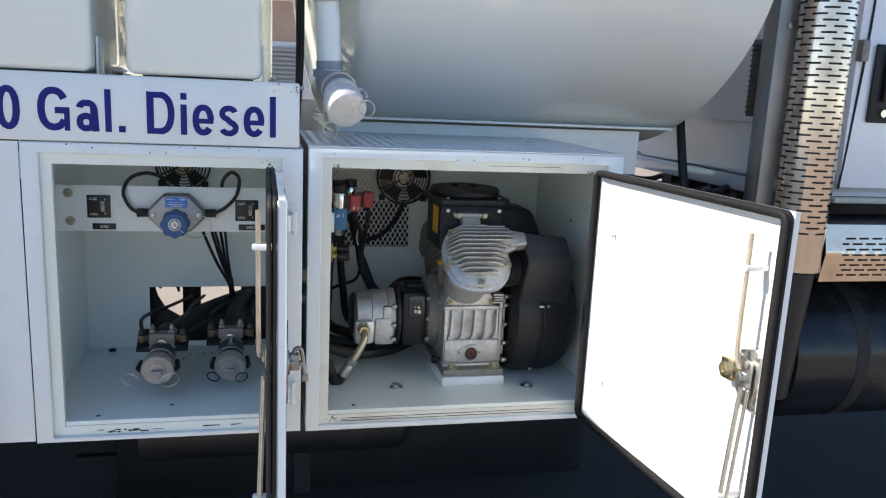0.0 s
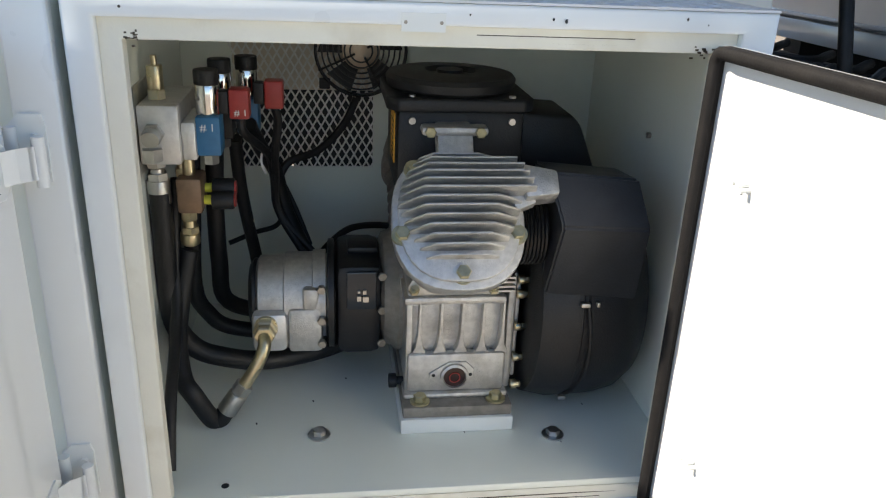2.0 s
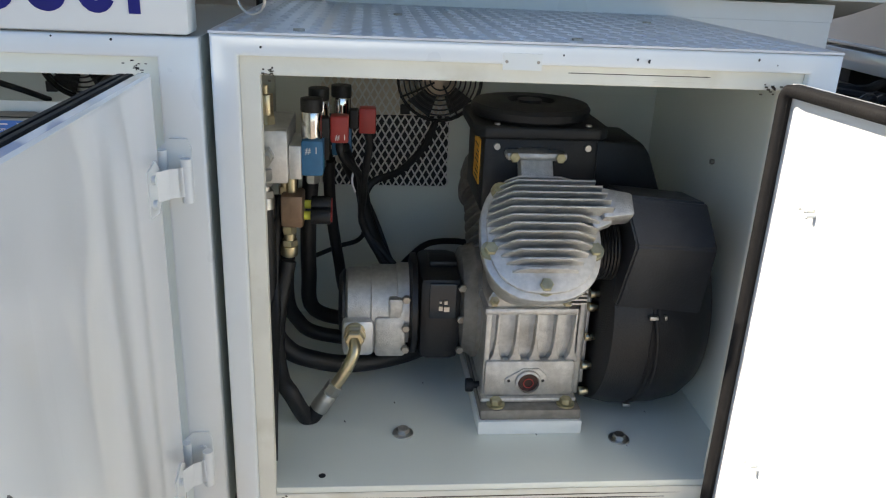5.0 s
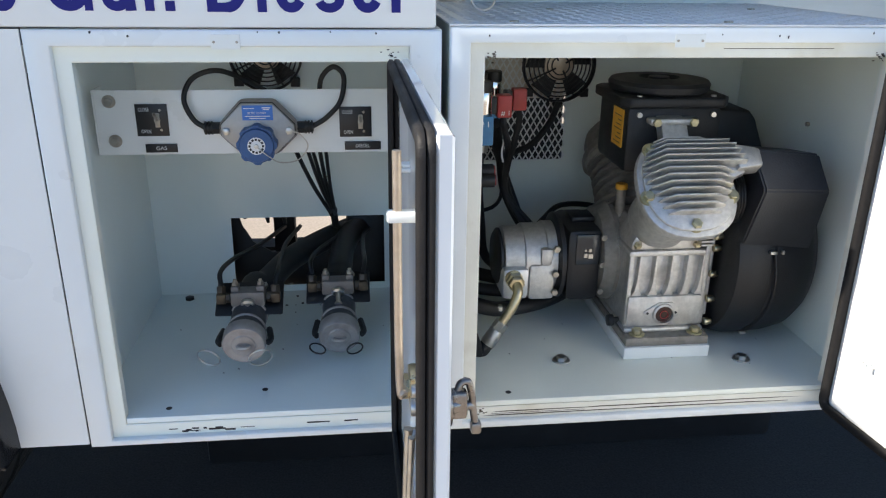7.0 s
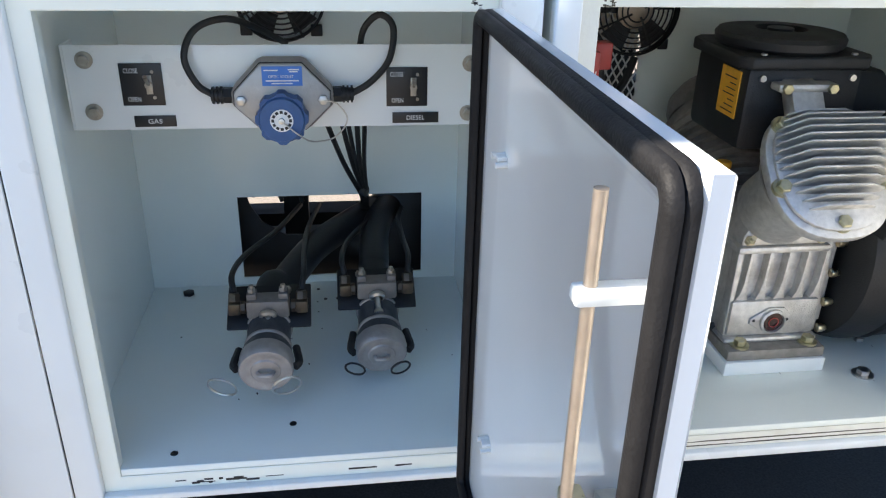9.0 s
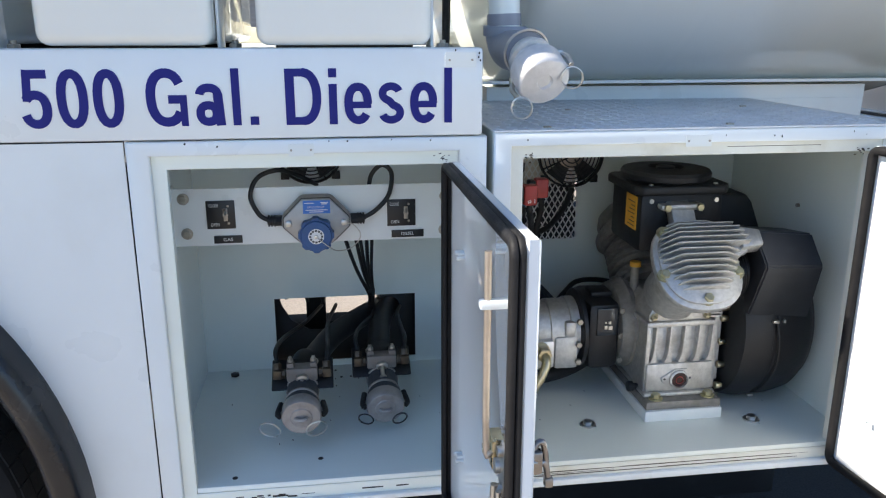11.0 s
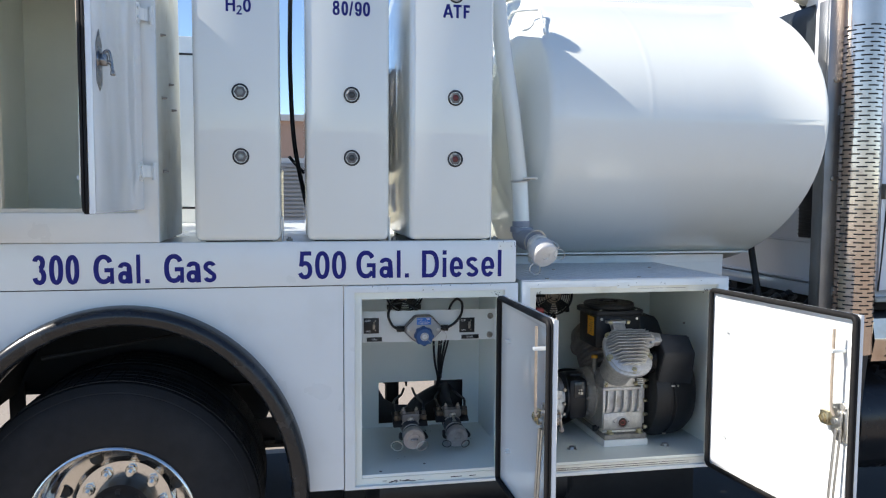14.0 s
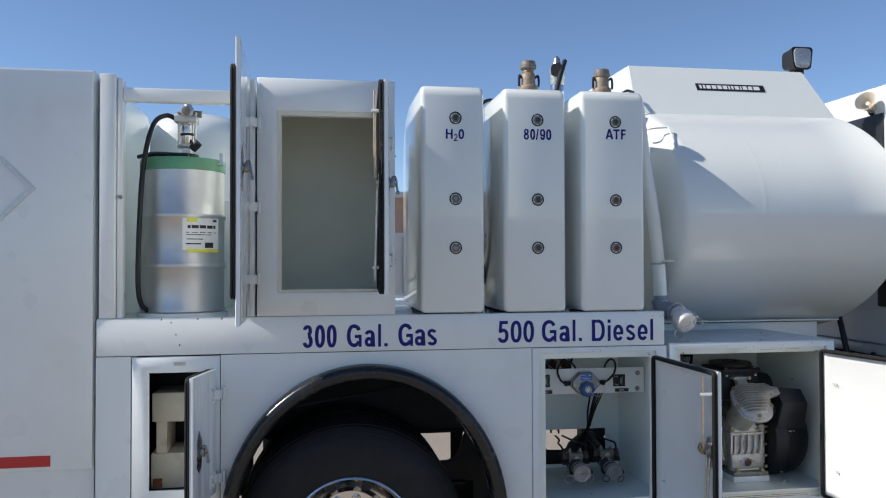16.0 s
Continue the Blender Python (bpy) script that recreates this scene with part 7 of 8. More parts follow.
sg_ = part("oil_sight", bm, CAST, co, "oil level sight flange")
part("glass", lathe(bmesh.new(), [(0.0, 0.019), (0.006, 0.0185), (0.008, 0.0)], (sgx, 0.191, sgz), (0, -1, 0), 24, cap=False), OILGLASS, sg_, "dark oil glass")
ring_tube(bm := bmesh.new(), (sgx, 0.1825, sgz), (0, 1, 0), 0.009, 0.0010, 20, 6)
part("level_ring", bm, RED, sg_)
for dx in (-0.036, 0.028):
    part("screw_hole", C((sgx + dx, 0.1887, sgz + 0.002), (sgx + dx, 0.1878, sgz + 0.002), 0.003, n=10), BLACKM, sg_)
bm = bmesh.new()
box(bm, (0.6985, 0.208, 0.652), (0.712, 0.51, 0.872), 0.004)
box(bm, (0.7125, 0.213, 0.672), (0.720, 0.50, 0.862), 0.003)
part("end_cover", bm, CAST, co)
for z in (0.660, 0.715, 0.775, 0.835, 0.862):
    bm = bmesh.new()
    cyl(bm, (0.712, 0.205, z), (0.723, 0.205, z), 0.0085, n=12, bevel=0.001)
    hexnut(bm, (0.723, 0.205, z), (1, 0, 0), 0.0065, 0.007)
    part("cover_bolt", bm, BRASS, co)
for k in range(4):
    part("corner_fin", B(((0.672, 0.190, 0.846 + 0.008 * k), (0.704, 0.214, 0.8495 + 0.008 * k))), CAST, co)
bm = bmesh.new()
cyl(bm, (0.526, 0.238, 0.655), (0.514, 0.238, 0.655), 0.007, n=12)
cyl(bm, (0.514, 0.238, 0.655), (0.500, 0.238, 0.655), 0.013, n=16, bevel=0.002)
part("drain_plug", bm, BLACKP, co, "black drain plug")
of = part("oil_filler", C((0.538, 0.33, 0.838), (0.538, 0.33, 0.936), 0.011, n=14), DARKCAST, co, "dark oil filler neck")
part("filler_cap", C((0.538, 0.33, 0.936), (0.538, 0.33, 0.949), 0.014, n=10, bevel=0.002), YELLOW, of, "yellow oil filler cap")


# cylinders: local z is the cylinder's axis, local y climbs towards its top
def cylinder(base, tilt, front):
    m = Matrix.Translation(base) @ Matrix.Rotation(radians(tilt), 4, "X")
    sy = 1 if front else -1
    # rear cylinder takes a darker cast, its deep shade put into the colour
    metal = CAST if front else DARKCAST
    def P(x, y, z):
        return m @ Vector((x, y * sy, z))
    axis_ = m.to_3x3() @ Vector((0, 0, 1))
    if front:
        prof_ = [(0.0, 0.066), (0.108, 0.068), (0.112, 0.078), (0.118, 0.078), (0.120, 0.088), (0.127, 0.088), (0.129, 0.080), (0.133, 0.080)]
    else:
        prof_ = []
        for k in range(13):
            r_ = 0.074 if k % 2 else 0.090
            prof_ += [(0.0108 * k, r_), (0.0108 * k + (0.0035 if not k % 2 else 0.0100), r_)]
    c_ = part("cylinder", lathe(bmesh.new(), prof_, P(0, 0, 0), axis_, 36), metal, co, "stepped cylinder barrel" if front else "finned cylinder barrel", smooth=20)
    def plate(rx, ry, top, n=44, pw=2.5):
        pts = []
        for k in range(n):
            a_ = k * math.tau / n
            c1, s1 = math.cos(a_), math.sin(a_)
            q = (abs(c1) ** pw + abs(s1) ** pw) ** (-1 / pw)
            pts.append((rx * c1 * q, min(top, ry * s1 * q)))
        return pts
    hd_ = part("cylinder_head", prism(bmesh.new(), [P(x_, y_ - 0.002, 0.146) for x_, y_ in plate(0.0985, 0.110, 0.097)], axis_ * 0.021, 0.004), metal, co, "pale cast cylinder head" if front else "rear cylinder head of the same casting, darkened for deep shade")
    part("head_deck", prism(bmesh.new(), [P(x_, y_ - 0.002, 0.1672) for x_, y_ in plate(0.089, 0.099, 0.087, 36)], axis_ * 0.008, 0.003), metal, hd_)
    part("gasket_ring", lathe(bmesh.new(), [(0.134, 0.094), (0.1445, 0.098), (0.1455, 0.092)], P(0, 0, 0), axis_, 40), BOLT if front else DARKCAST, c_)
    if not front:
        part("head_cover", lathe(bmesh.new(), [(0.1755, 0.092), (0.19, 0.094), (0.215, 0.086), (0.236, 0.064), (0.245, 0.03), (0.246, 0.0)], P(0, 0, 0), axis_, 36, cap=False), DARKCAST, hd_, "domed head cover with deep shade in its colour")
        return
    for k in range(13):
        s_ = 0.088 - 0.0130 * k
        w0 = 0.095 * math.sqrt(max(0.05, 1 - (s_ / 0.114) ** 2)) - 0.004
        hgt = (0.022, 0.036, 0.043, 0.047, 0.049, 0.049, 0.047, 0.045, 0.042, 0.038, 0.033, 0.027, 0.018)[k]
        if k > 6:
            w0 *= 1 - 0.045 * (k - 6)
        w1 = w0 * 0.62
        ext = 0.022 if 0 < k < 6 else 0.0
        o_ = [P(-w0, s_, 0.175), P(w0 + ext, s_, 0.175), P(w0 + ext - 0.001, s_, 0.175 + hgt * 0.5), P((w1 if not ext else w0) + ext - 0.004, s_, 0.175 + hgt), P(-w1, s_, 0.175 + hgt), P(-w0 + 0.003, s_, 0.175 + hgt * 0.3)]
        part("fin", prism(bmesh.new(), o_, (m.to_3x3() @ Vector((0, 0.0034, 0))), 0.0009), metal, hd_)
    part("fin_bridge", prism(bmesh.new(), [P(0.05, 0.086, 0.174), P(0.104, 0.075, 0.174), P(0.112, 0.012, 0.174), P(0.082, 0.0, 0.174)], axis_ * 0.018, 0.003), metal, hd_)
    part("outlet_stub", prism(bmesh.new(), [P(0.094, 0.070, 0.168), P(0.146, 0.060, 0.168), P(0.146, 0.020, 0.168), P(0.094, 0.014, 0.168)], axis_ * 0.038, 0.006), metal, hd_, "cast outlet stub")
    for x_, y_ in ((-0.084, -0.028), (0.084, -0.028), (0.0, -0.088), (-0.062, 0.076), (0.056, 0.080)):
        bm = bmesh.new()
        lathe(bm, [(0, 0.016), (0.006, 0.0155)], P(x_, y_, 0.1655), axis_, 18)
        hexnut(bm, P(x_, y_, 0.1710), axis_, 0.0110, 0.011)
        part("head_bolt", bm, YBOLT, hd_, "zinc head bolt")


cylinder((0.588, 0.226, 0.895), 47, True)
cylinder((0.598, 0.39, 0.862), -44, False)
part("neck_flange", prism(bmesh.new(), [(0.526, 0.196, 0.838), (0.680, 0.196, 0.838), (0.680, 0.196, 0.856), (0.650, 0.200, 0.888), (0.545, 0.200, 0.888), (0.526, 0.196, 0.856)], (0, 0.2, 0), 0.004), CAST, co)
for x in (0.536, 0.668):
    part("neck_stud", hexnut(bmesh.new(), (x, 0.194, 0.848), (0, -0.7, 0.7), 0.009, 0.009, 0.010), BRASS, co, "brass stud nut")
# intake: elbow bracket, black filter box and lid
part("intake_duct", prism(bmesh.new(), [(0.566, 0.165, 1.040), (0.622, 0.165, 1.040), (0.622, 0.214, 1.112), (0.566, 0.214, 1.112)], (0, 0.045, 0.010), 0.004), CAST, co, "cast intake duct")
part("duct_flange", B(((0.542, 0.206, 1.104), (0.646, 0.238, 1.118)), bevel=0.005), CAST, co)
for x in (0.555, 0.633):
    part("duct_bolt", hexnut(bmesh.new(), (x, 0.206, 1.111), (0, -1, 0), 0.009, 0.007), YBOLT, co)
flt = thing("air_filter", (0.615, 0.38, 0.95), "black plastic air filter box with round lid on the compressor", "air filter")
part("box", B(((0.506, 0.244, 0.995), (0.712, 0.44, 1.138)), bevel=0.014), BLACKP, flt)
part("top_rim", prism(bmesh.new(), [(0.490, 0.256, 1.134), (0.508, 0.232, 1.134), (0.708, 0.232, 1.134), (0.726, 0.256, 1.134), (0.726, 0.43, 1.134), (0.708, 0.45, 1.134), (0.508, 0.45, 1.134), (0.490, 0.43, 1.134)], (0, 0, 0.022), 0.005), BLACKP, flt)
part("lid", lathe(bmesh.new(), [(1.156, 0.098), (1.162, 0.106), (1.174, 0.108), (1.181, 0.103), (1.185, 0.075), (1.185, 0.044), (1.176, 0.041), (1.176, 0.0)], (0.602, 0.338, 0), (0, 0, 1), 48), BLACKP, flt)
part("wing_hub", C((0.600, 0.336, 1.176), (0.600, 0.336, 1.186), 0.022, n=20), BLACKM, flt)
for x in (0.530, 0.689):
    part("rim_screw", C((x, 0.244, 1.120), (x, 0.238, 1.120), 0.0055, n=12), STEEL, flt)
    part("rim_screw", C((x, 0.250, 1.156), (x, 0.250, 1.159), 0.0055, n=12), STEEL, flt)
wlb = part("warning_label", B(((0.5035, 0.264, 1.046), (0.5055, 0.330, 1.126))), YELLOW, flt, "orange warning label")
bm = bmesh.new()
for k in range(7):
    box(bm, (0.5028, 0.273, 1.054 + k * 0.0095), (0.5034, 0.273 + 0.042 - 0.010 * (k % 3), 1.0556 + k * 0.0095))
part("label_print", bm, BLACK_LET, wlb, smooth=0)
part("side_duct", prism(bmesh.new(), [(0.714, 0.34, 1.115), (0.820, 0.34, 1.110), (0.838, 0.34, 1.09), (0.875, 0.34, 1.0), (0.875, 0.34, 0.93), (0.714, 0.34, 0.93)], (0, 0.14, 0), 0.008), BLACKP, flt, "black side duct")
# fan cowl
fcw = thing("fan_cowl", (0.83, 0.37, 0.62), "black plastic cooling fan cowl beside the compressor", "fan cowl")
part("round_housing", lathe(bmesh.new(), [(0.0, 0.14), (0.0, 0.180), (0.010, 0.200), (0.05, 0.210), (0.075, 0.210), (0.078, 0.206), (0.084, 0.206), (0.087, 0.210), (0.13, 0.208), (0.17, 0.199), (0.195, 0.180), (0.208, 0.14), (0.21, 0.0)], (0.730, 0.335, 0.800), (1, 0, 0), 56), BLACKP, fcw)
# hood folded across its middle
gp_ = [(0.720, 0.118, 1.075), (0.862, 0.118, 1.063), (0.876, 0.080, 0.995), (0.893, 0.140, 0.850), (0.735, 0.128, 0.872), (0.740, 0.080, 1.000)]
bm = bmesh.new()
f_ = [bm.verts.new(q) for q in gp_]
r_ = [bm.verts.new(Vector(q) + Vector((0.012, 0.13 if q[1] > 0.1 else 0.16, -0.02))) for q in gp_]
for fs in ((f_[0], f_[1], f_[2], f_[5]), (f_[5], f_[2], f_[3], f_[4]), (r_[5], r_[2], r_[1], r_[0]), (r_[4], r_[3], r_[2], r_[5])):
    bm.faces.new(fs)
for k in range(6):
    bm.faces.new((f_[(k + 1) % 6], f_[k], r_[k], r_[(k + 1) % 6]))
bmesh.ops.recalc_face_normals(bm, faces=bm.faces)
bmesh.ops.bevel(bm, geom=bm.edges[:], offset=0.004, segments=2, affect="EDGES")
part("front_guard", bm, GUARDP, fcw, "angular black guard hood folded across the middle", smooth=35)
for k in range(6):
    part("mesh_gap", ring_tube(bmesh.new(), (0.706 + 0.006 * k, 0.20, 0.955), (1, 0, 0), 0.056, 0.003, 28, 6), WIRE, fcw)
part("cable", T([(0.812, 0.128, 0.848), (0.818, 0.122, 0.80), (0.822, 0.130, 0.74), (0.822, 0.158, 0.69), (0.816, 0.195, 0.645), (0.808, 0.225, 0.628)], 0.004, 8), HOSE, fcw)
for lo_, hi_ in (((0.797, 0.121, 0.848), (0.812, 0.129, 0.855)), ((0.823, 0.121, 0.848), (0.828, 0.129, 0.856)), ((0.804, 0.205, 0.622), (0.818, 0.215, 0.629))):
    part("cable_clip", B((lo_, hi_), bevel=0.001), STEEL, fcw)

# bell housing and hydraulic motor
hm = thing("hydraulic_motor", (0.36, 0.36, 0.6), "grey cast hydraulic gear motor on a black bell housing", "hydraulic motor")
MY, MZ = 0.365, 0.770
part("bell_flange", lathe(bmesh.new(), [(0, 0.090), (0.003, 0.100), (0.012, 0.100), (0.015, 0.090)], (0.394, MY, MZ), (1, 0, 0), 40), BLACKM, hm, "black round flange")
bh = part("bell_housing", B(((0.408, MY - 0.085, MZ - 0.088), (0.492, MY + 0.085, MZ + 0.088)), bevel=0.020), BLACKM, hm, "boxy black cast bell housing")
part("top_boss", B(((0.43, MY - 0.03, MZ + 0.086), (0.485, MY + 0.03, MZ + 0.100)), bevel=0.005), BLACKM, bh)
part("window_frame", B(((0.428, MY - 0.0895, 0.776), (0.480, MY - 0.083, 0.848)), bevel=0.003), WINDOW, bh, "dark coupling window")
for x_, z_, w_, h_ in ((0.446, 0.795, 0.007, 0.009), (0.456, 0.793, 0.010, 0.010), (0.456, 0.808, 0.006, 0.007), (0.447, 0.810, 0.004, 0.004)):
    part("coupling_lug", B(((x_, MY - 0.094, z_), (x_ + w_, MY - 0.0897, z_ + h_))), STEEL, bh, "bright coupling lug")
for z in (0.71, 0.775, 0.84):
    part("housing_bolt", hexnut(bmesh.new(), (0.4885, MY - 0.088, z), (0.3, -1, 0), 0.008, 0.006), BOLT, hm)
bm = bmesh.new()
lathe(bm, [(0, 0.062), (0.005, 0.070), (0.048, 0.071), (0.050, 0.076), (0.098, 0.076), (0.10, 0.080), (0.122, 0.080)], (0.270, MY, MZ), (1, 0, 0), 36)
box(bm, (0.326, MY - 0.082, 0.690), (0.386, MY + 0.06, 0.775), 0.008)
box(bm, (0.352, MY - 0.080, 0.770), (0.380, MY - 0.045, 0.812), 0.006)
part("motor_body", bm, CAST, hm)
part("port_block", B(((0.264, MY - 0.088, 0.694), (0.326, MY + 0.02, 0.770)), bevel=0.012), CAPAL, hm)
part("end_ring", lathe(bmesh.new(), [(0, 0.054), (0.008, 0.066), (0.013, 0.066)], (0.257, MY, MZ), (1, 0, 0), 32), BLACKM, hm)
for z, x in ((0.755, 0.385), (0.71, 0.385), (0.815, 0.385)):
    part("motor_bolt", hexnut(bmesh.new(), (x, MY - 0.082, z), (0, -1, 0), 0.008, 0.010), BOLT, hm)
bm = bmesh.new()
pa = Vector((0.289, MY - 0.088, 0.748))
lathe(bm, [(0, 0.020), (0.008, 0.020)], pa, (0, -1, 0), 20)
hexnut(bm, pa + Vector((0, -0.008, 0)), (0, -1, 0), 0.021, 0.016)
hexnut(bm, pa + Vector((0, -0.026, 0)), (0, -1, 0), 0.018, 0.014)
part("port_fitting", bm, BRASS, hm, "yellow zinc port fitting")
pb = pa + Vector((0, -0.04, -0.002))
part("bent_tube", T([pa + Vector((0, -0.035, 0)), pb + Vector((0.0, -0.012, -0.012)), pb + Vector((-0.015, -0.02, -0.045)), pb + Vector((-0.040, -0.022, -0.085))], 0.011, 14), BRASS, hm, "bent yellow zinc tube")
pc = pb + Vector((-0.040, -0.022, -0.085))
dv = Vector((-0.55, -0.05, -0.83)).normalized()
bm = bmesh.new()
hexnut(bm, pc - dv * 0.012, dv, 0.0165, 0.02)
cyl(bm, pc + dv * 0.008, pc + dv * 0.048, 0.0165, 0.0175, 18, 0.002)
part("hose_ferrule", bm, STEEL, hm, "crimped steel ferrule")
pe = pc + dv * 0.048
hy = thing("hydraulic_hoses", (0.2, 0.3, 0.6), "thick black hydraulic hoses between valve block and motor", "hoses")
part("hose", T([pe, pe + Vector((-0.02, -0.002, -0.018)), (0.176, 0.19, 0.668), (0.157, 0.21, 0.69), (0.145, 0.255, 0.735), (0.147, 0.30, 0.79), (0.164, 0.32, 0.875)], 0.0155, 14), HOSE, hy)
part("hose", T([(0.128, 0.30, 0.985), (0.128, 0.30, 0.90), (0.127, 0.30, 0.815), (0.135, 0.295, 0.745), (0.165, 0.30, 0.696), (0.212, 0.31, 0.671), (0.27, 0.34, 0.645), (0.345, 0.37, 0.638), (0.42, 0.41, 0.640), (0.51, 0.46, 0.66)], 0.018, 14), HOSE, hy)
part("hose", T([(0.150, 0.325, 1.0), (0.141, 0.32, 0.88), (0.143, 0.28, 0.79), (0.146, 0.22, 0.74), (0.151, 0.13, 0.69), (0.154, 0.07, 0.61)], 0.0095, 10), HOSE, hy)
part("hose", T([(0.165, 0.40, 1.02), (0.158, 0.40, 0.90), (0.150, 0.41, 0.77), (0.165, 0.43, 0.705), (0.22, 0.45, 0.655), (0.42, 0.47, 0.63), (0.53, 0.48, 0.68)], 0.015, 12), HOSE, hy)
part("hose", T([(0.205, 0.40, 1.04), (0.195, 0.43, 0.93), (0.192, 0.45, 0.80), (0.20, 0.48, 0.70), (0.30, 0.54, 0.64)], 0.016, 12), HOSE, hy)
part("hose", T([(0.235, 0.44, 1.04), (0.235, 0.49, 0.93), (0.25, 0.52, 0.80), (0.27, 0.54, 0.70), (0.35, 0.55, 0.64)], 0.012, 12), HOSE, hy)
part("hose_end", C((0.245, 0.325, 0.655), (0.27, 0.335, 0.648), 0.014, n=12), STEEL, hy)

# valve block on the left wall
vb = thing("valve_block", (0.15, 0.38, 1.07), "aluminium hydraulic valve block with coils and cartridges", "valve block")
part("mount_plate", B(((0.1095, 0.285, 1.015), (0.116, 0.50, 1.155)), bevel=0.002), STEEL, vb)
part("manifold", B(((0.1165, 0.30, 1.035), (0.178, 0.47, 1.128)), bevel=0.004), CAPAL, vb)
part("end_block", B(((0.1785, 0.31, 1.040), (0.200, 0.42, 1.100)), bevel=0.003), CAPAL, vb, "pale aluminium end block")
for x, y in ((0.138, 0.355),):
    bm = bmesh.new()
    hexnut(bm, (x, y, 1.128), (0, 0, 1), 0.015, 0.016)
    cyl(bm, (x, y, 1.143), (x, y, 1.180), 0.0125, n=18, bevel=0.001)
    cyl(bm, (x, y, 1.180), (x, y, 1.195), 0.005, n=10)
    part("relief_cartridge", bm, BRASS, vb, "yellow zinc relief cartridge")
bm = bmesh.new()
hexnut(bm, (0.140, 0.300, 1.085), (0, -1, 0), 0.017, 0.014)
cyl(bm, (0.140, 0.286, 1.085), (0.140, 0.270, 1.082), 0.013, n=16)
hexnut(bm, (0.136, 0.298, 1.062), (0, 0, -1), 0.0165, 0.02)
part("elbow_fitting", bm, STEEL, vb)
for x, y, z, r_ in ((0.132, 0.335, 1.035, 0.016), (0.165, 0.36, 1.035, 0.010), (0.155, 0.45, 1.035, 0.012)):
    bm = bmesh.new()
    hexnut(bm, (x, y, z), (0, 0, -1), r_, 0.014)
    cyl(bm, (x, y, z - 0.014), (x, y, z - 0.024), r_ * 0.7, n=12)
    hexnut(bm, (x, y, z - 0.022), (0, 0, -1), r_ * 1.05, 0.014)
    part("fitting", bm, STEEL if r_ > 0.011 else BRASS, vb)
    if r_ > 0.015:
        part("ferrule", C((x, y + 0.002, z - 0.034), (x, y + 0.002, z - 0.075), r_ * 1.15, n=18, bevel=0.002), STEEL, vb, "crimped hose ferrule")
for x, y, k in ((0.216, 0.34, 0), (0.262, 0.49, 1), (0.222, 0.45, 2)):
    part("coil", B(((x - 0.017, y - 0.024, 1.045), (x + 0.021, y + 0.024, 1.108)), bevel=0.004), BLUE if k < 2 else BLACKP, vb, "blue solenoid coil" if k < 2 else "black solenoid coil")
    part("coil_tube", C((x + 0.001, y, 1.108), (x + 0.001, y, 1.155), 0.0185, n=20, bevel=0.001), CHROME, vb, "bright solenoid tube")
    part("coil_knob", C((x + 0.001, y, 1.155), (x + 0.001, y, 1.178), 0.0195, n=14, bevel=0.002), BLACKP, vb, "black knurled knob")
    part("coil_nut", hexnut(bmesh.new(), (x + 0.001, y, 1.045), (0, 0, -1), 0.013, 0.018), STEEL, vb)
bm = bmesh.new()
for dx in (0.0, 0.006):
    box(bm, (0.210 + dx, 0.3154, 1.092), (0.212 + dx, 0.3159, 1.103))
bm.free()
part("coil_mark", words("# 1", (0.206, 1.084), (0.226, 1.097), 0.316, 0.0, 0.0004), WHITE_LET, vb, smooth=0)
for x, y, z, k in ((0.264, 0.36, 1.122, 1), (0.313, 0.44, 1.122, 2)):
    c_ = part("connector", B(((x - 0.016, y - 0.016, z - 0.024), (x + 0.016, y + 0.016, z + 0.024)), bevel=0.004), RED, vb, "red plug connector")
    part("connector_seat", B(((x - 0.034, y - 0.014, z - 0.016), (x - 0.0165, y + 0.014, z + 0.02)), bevel=0.003), BLACKP, vb)
    part("connector_cable", T([(x, y, z - 0.024), (x + 0.004, y + 0.005, z - 0.05), (0.285 + 0.012 * k, 0.46, 1.01), (0.298 + 0.004 * k, 0.5, 0.955), (0.308, 0.52, 0.88), (0.335 + 0.02 * k, 0.50, 0.80)], 0.0075, 8), HOSE, vb)
    if k == 1:
        part("connector_mark", words("# 1", (x - 0.008, z - 0.019), (x + 0.010, z - 0.008), y - 0.016, 0.0, 0.0004), WHITE_LET, c_, smooth=0)
part("lower_block", B(((0.160, 0.325, 0.945), (0.200, 0.385, 1.005)), bevel=0.005), BRONZE, vb, "dull bronze flow valve")
part("block_neck", C((0.178, 0.355, 1.0), (0.178, 0.355, 1.036), 0.010, n=14), BRASS, vb)
for dz in (0.0, 0.016):
    part("flow_knob", C((0.212, 0.35 + dz, 0.962 + dz), (0.248, 0.35 + dz, 0.962 + dz), 0.016, n=16, bevel=0.002), BLACKP, vb, "black adjuster knob")
    part("knob_tip", C((0.248, 0.35 + dz, 0.962 + dz), (0.2505, 0.35 + dz, 0.962 + dz), 0.012, n=14), RED, vb, "red knob end")
    part("knob_band", C((0.2, 0.35 + dz, 0.962 + dz), (0.212, 0.35 + dz, 0.962 + dz), 0.008, n=12), YLAB, vb, "yellow-green scale band")
bm = bmesh.new()
hexnut(bm, (0.172, 0.355, 0.945), (0, 0, -1), 0.014, 0.02)
cyl(bm, (0.172, 0.355, 0.925), (0.172, 0.355, 0.913), 0.011, n=12)
hexnut(bm, (0.172, 0.356, 0.913), (0, 0, -1), 0.0155, 0.012)
cyl(bm, (0.171, 0.357, 0.903), (0.170, 0.36, 0.882), 0.0165, n=16, bevel=0.002)
part("lower_fitting", bm, BRASS, vb, "zinc hose fitting")

vb.location += Vector((-0.004, -0.036, 0.005))

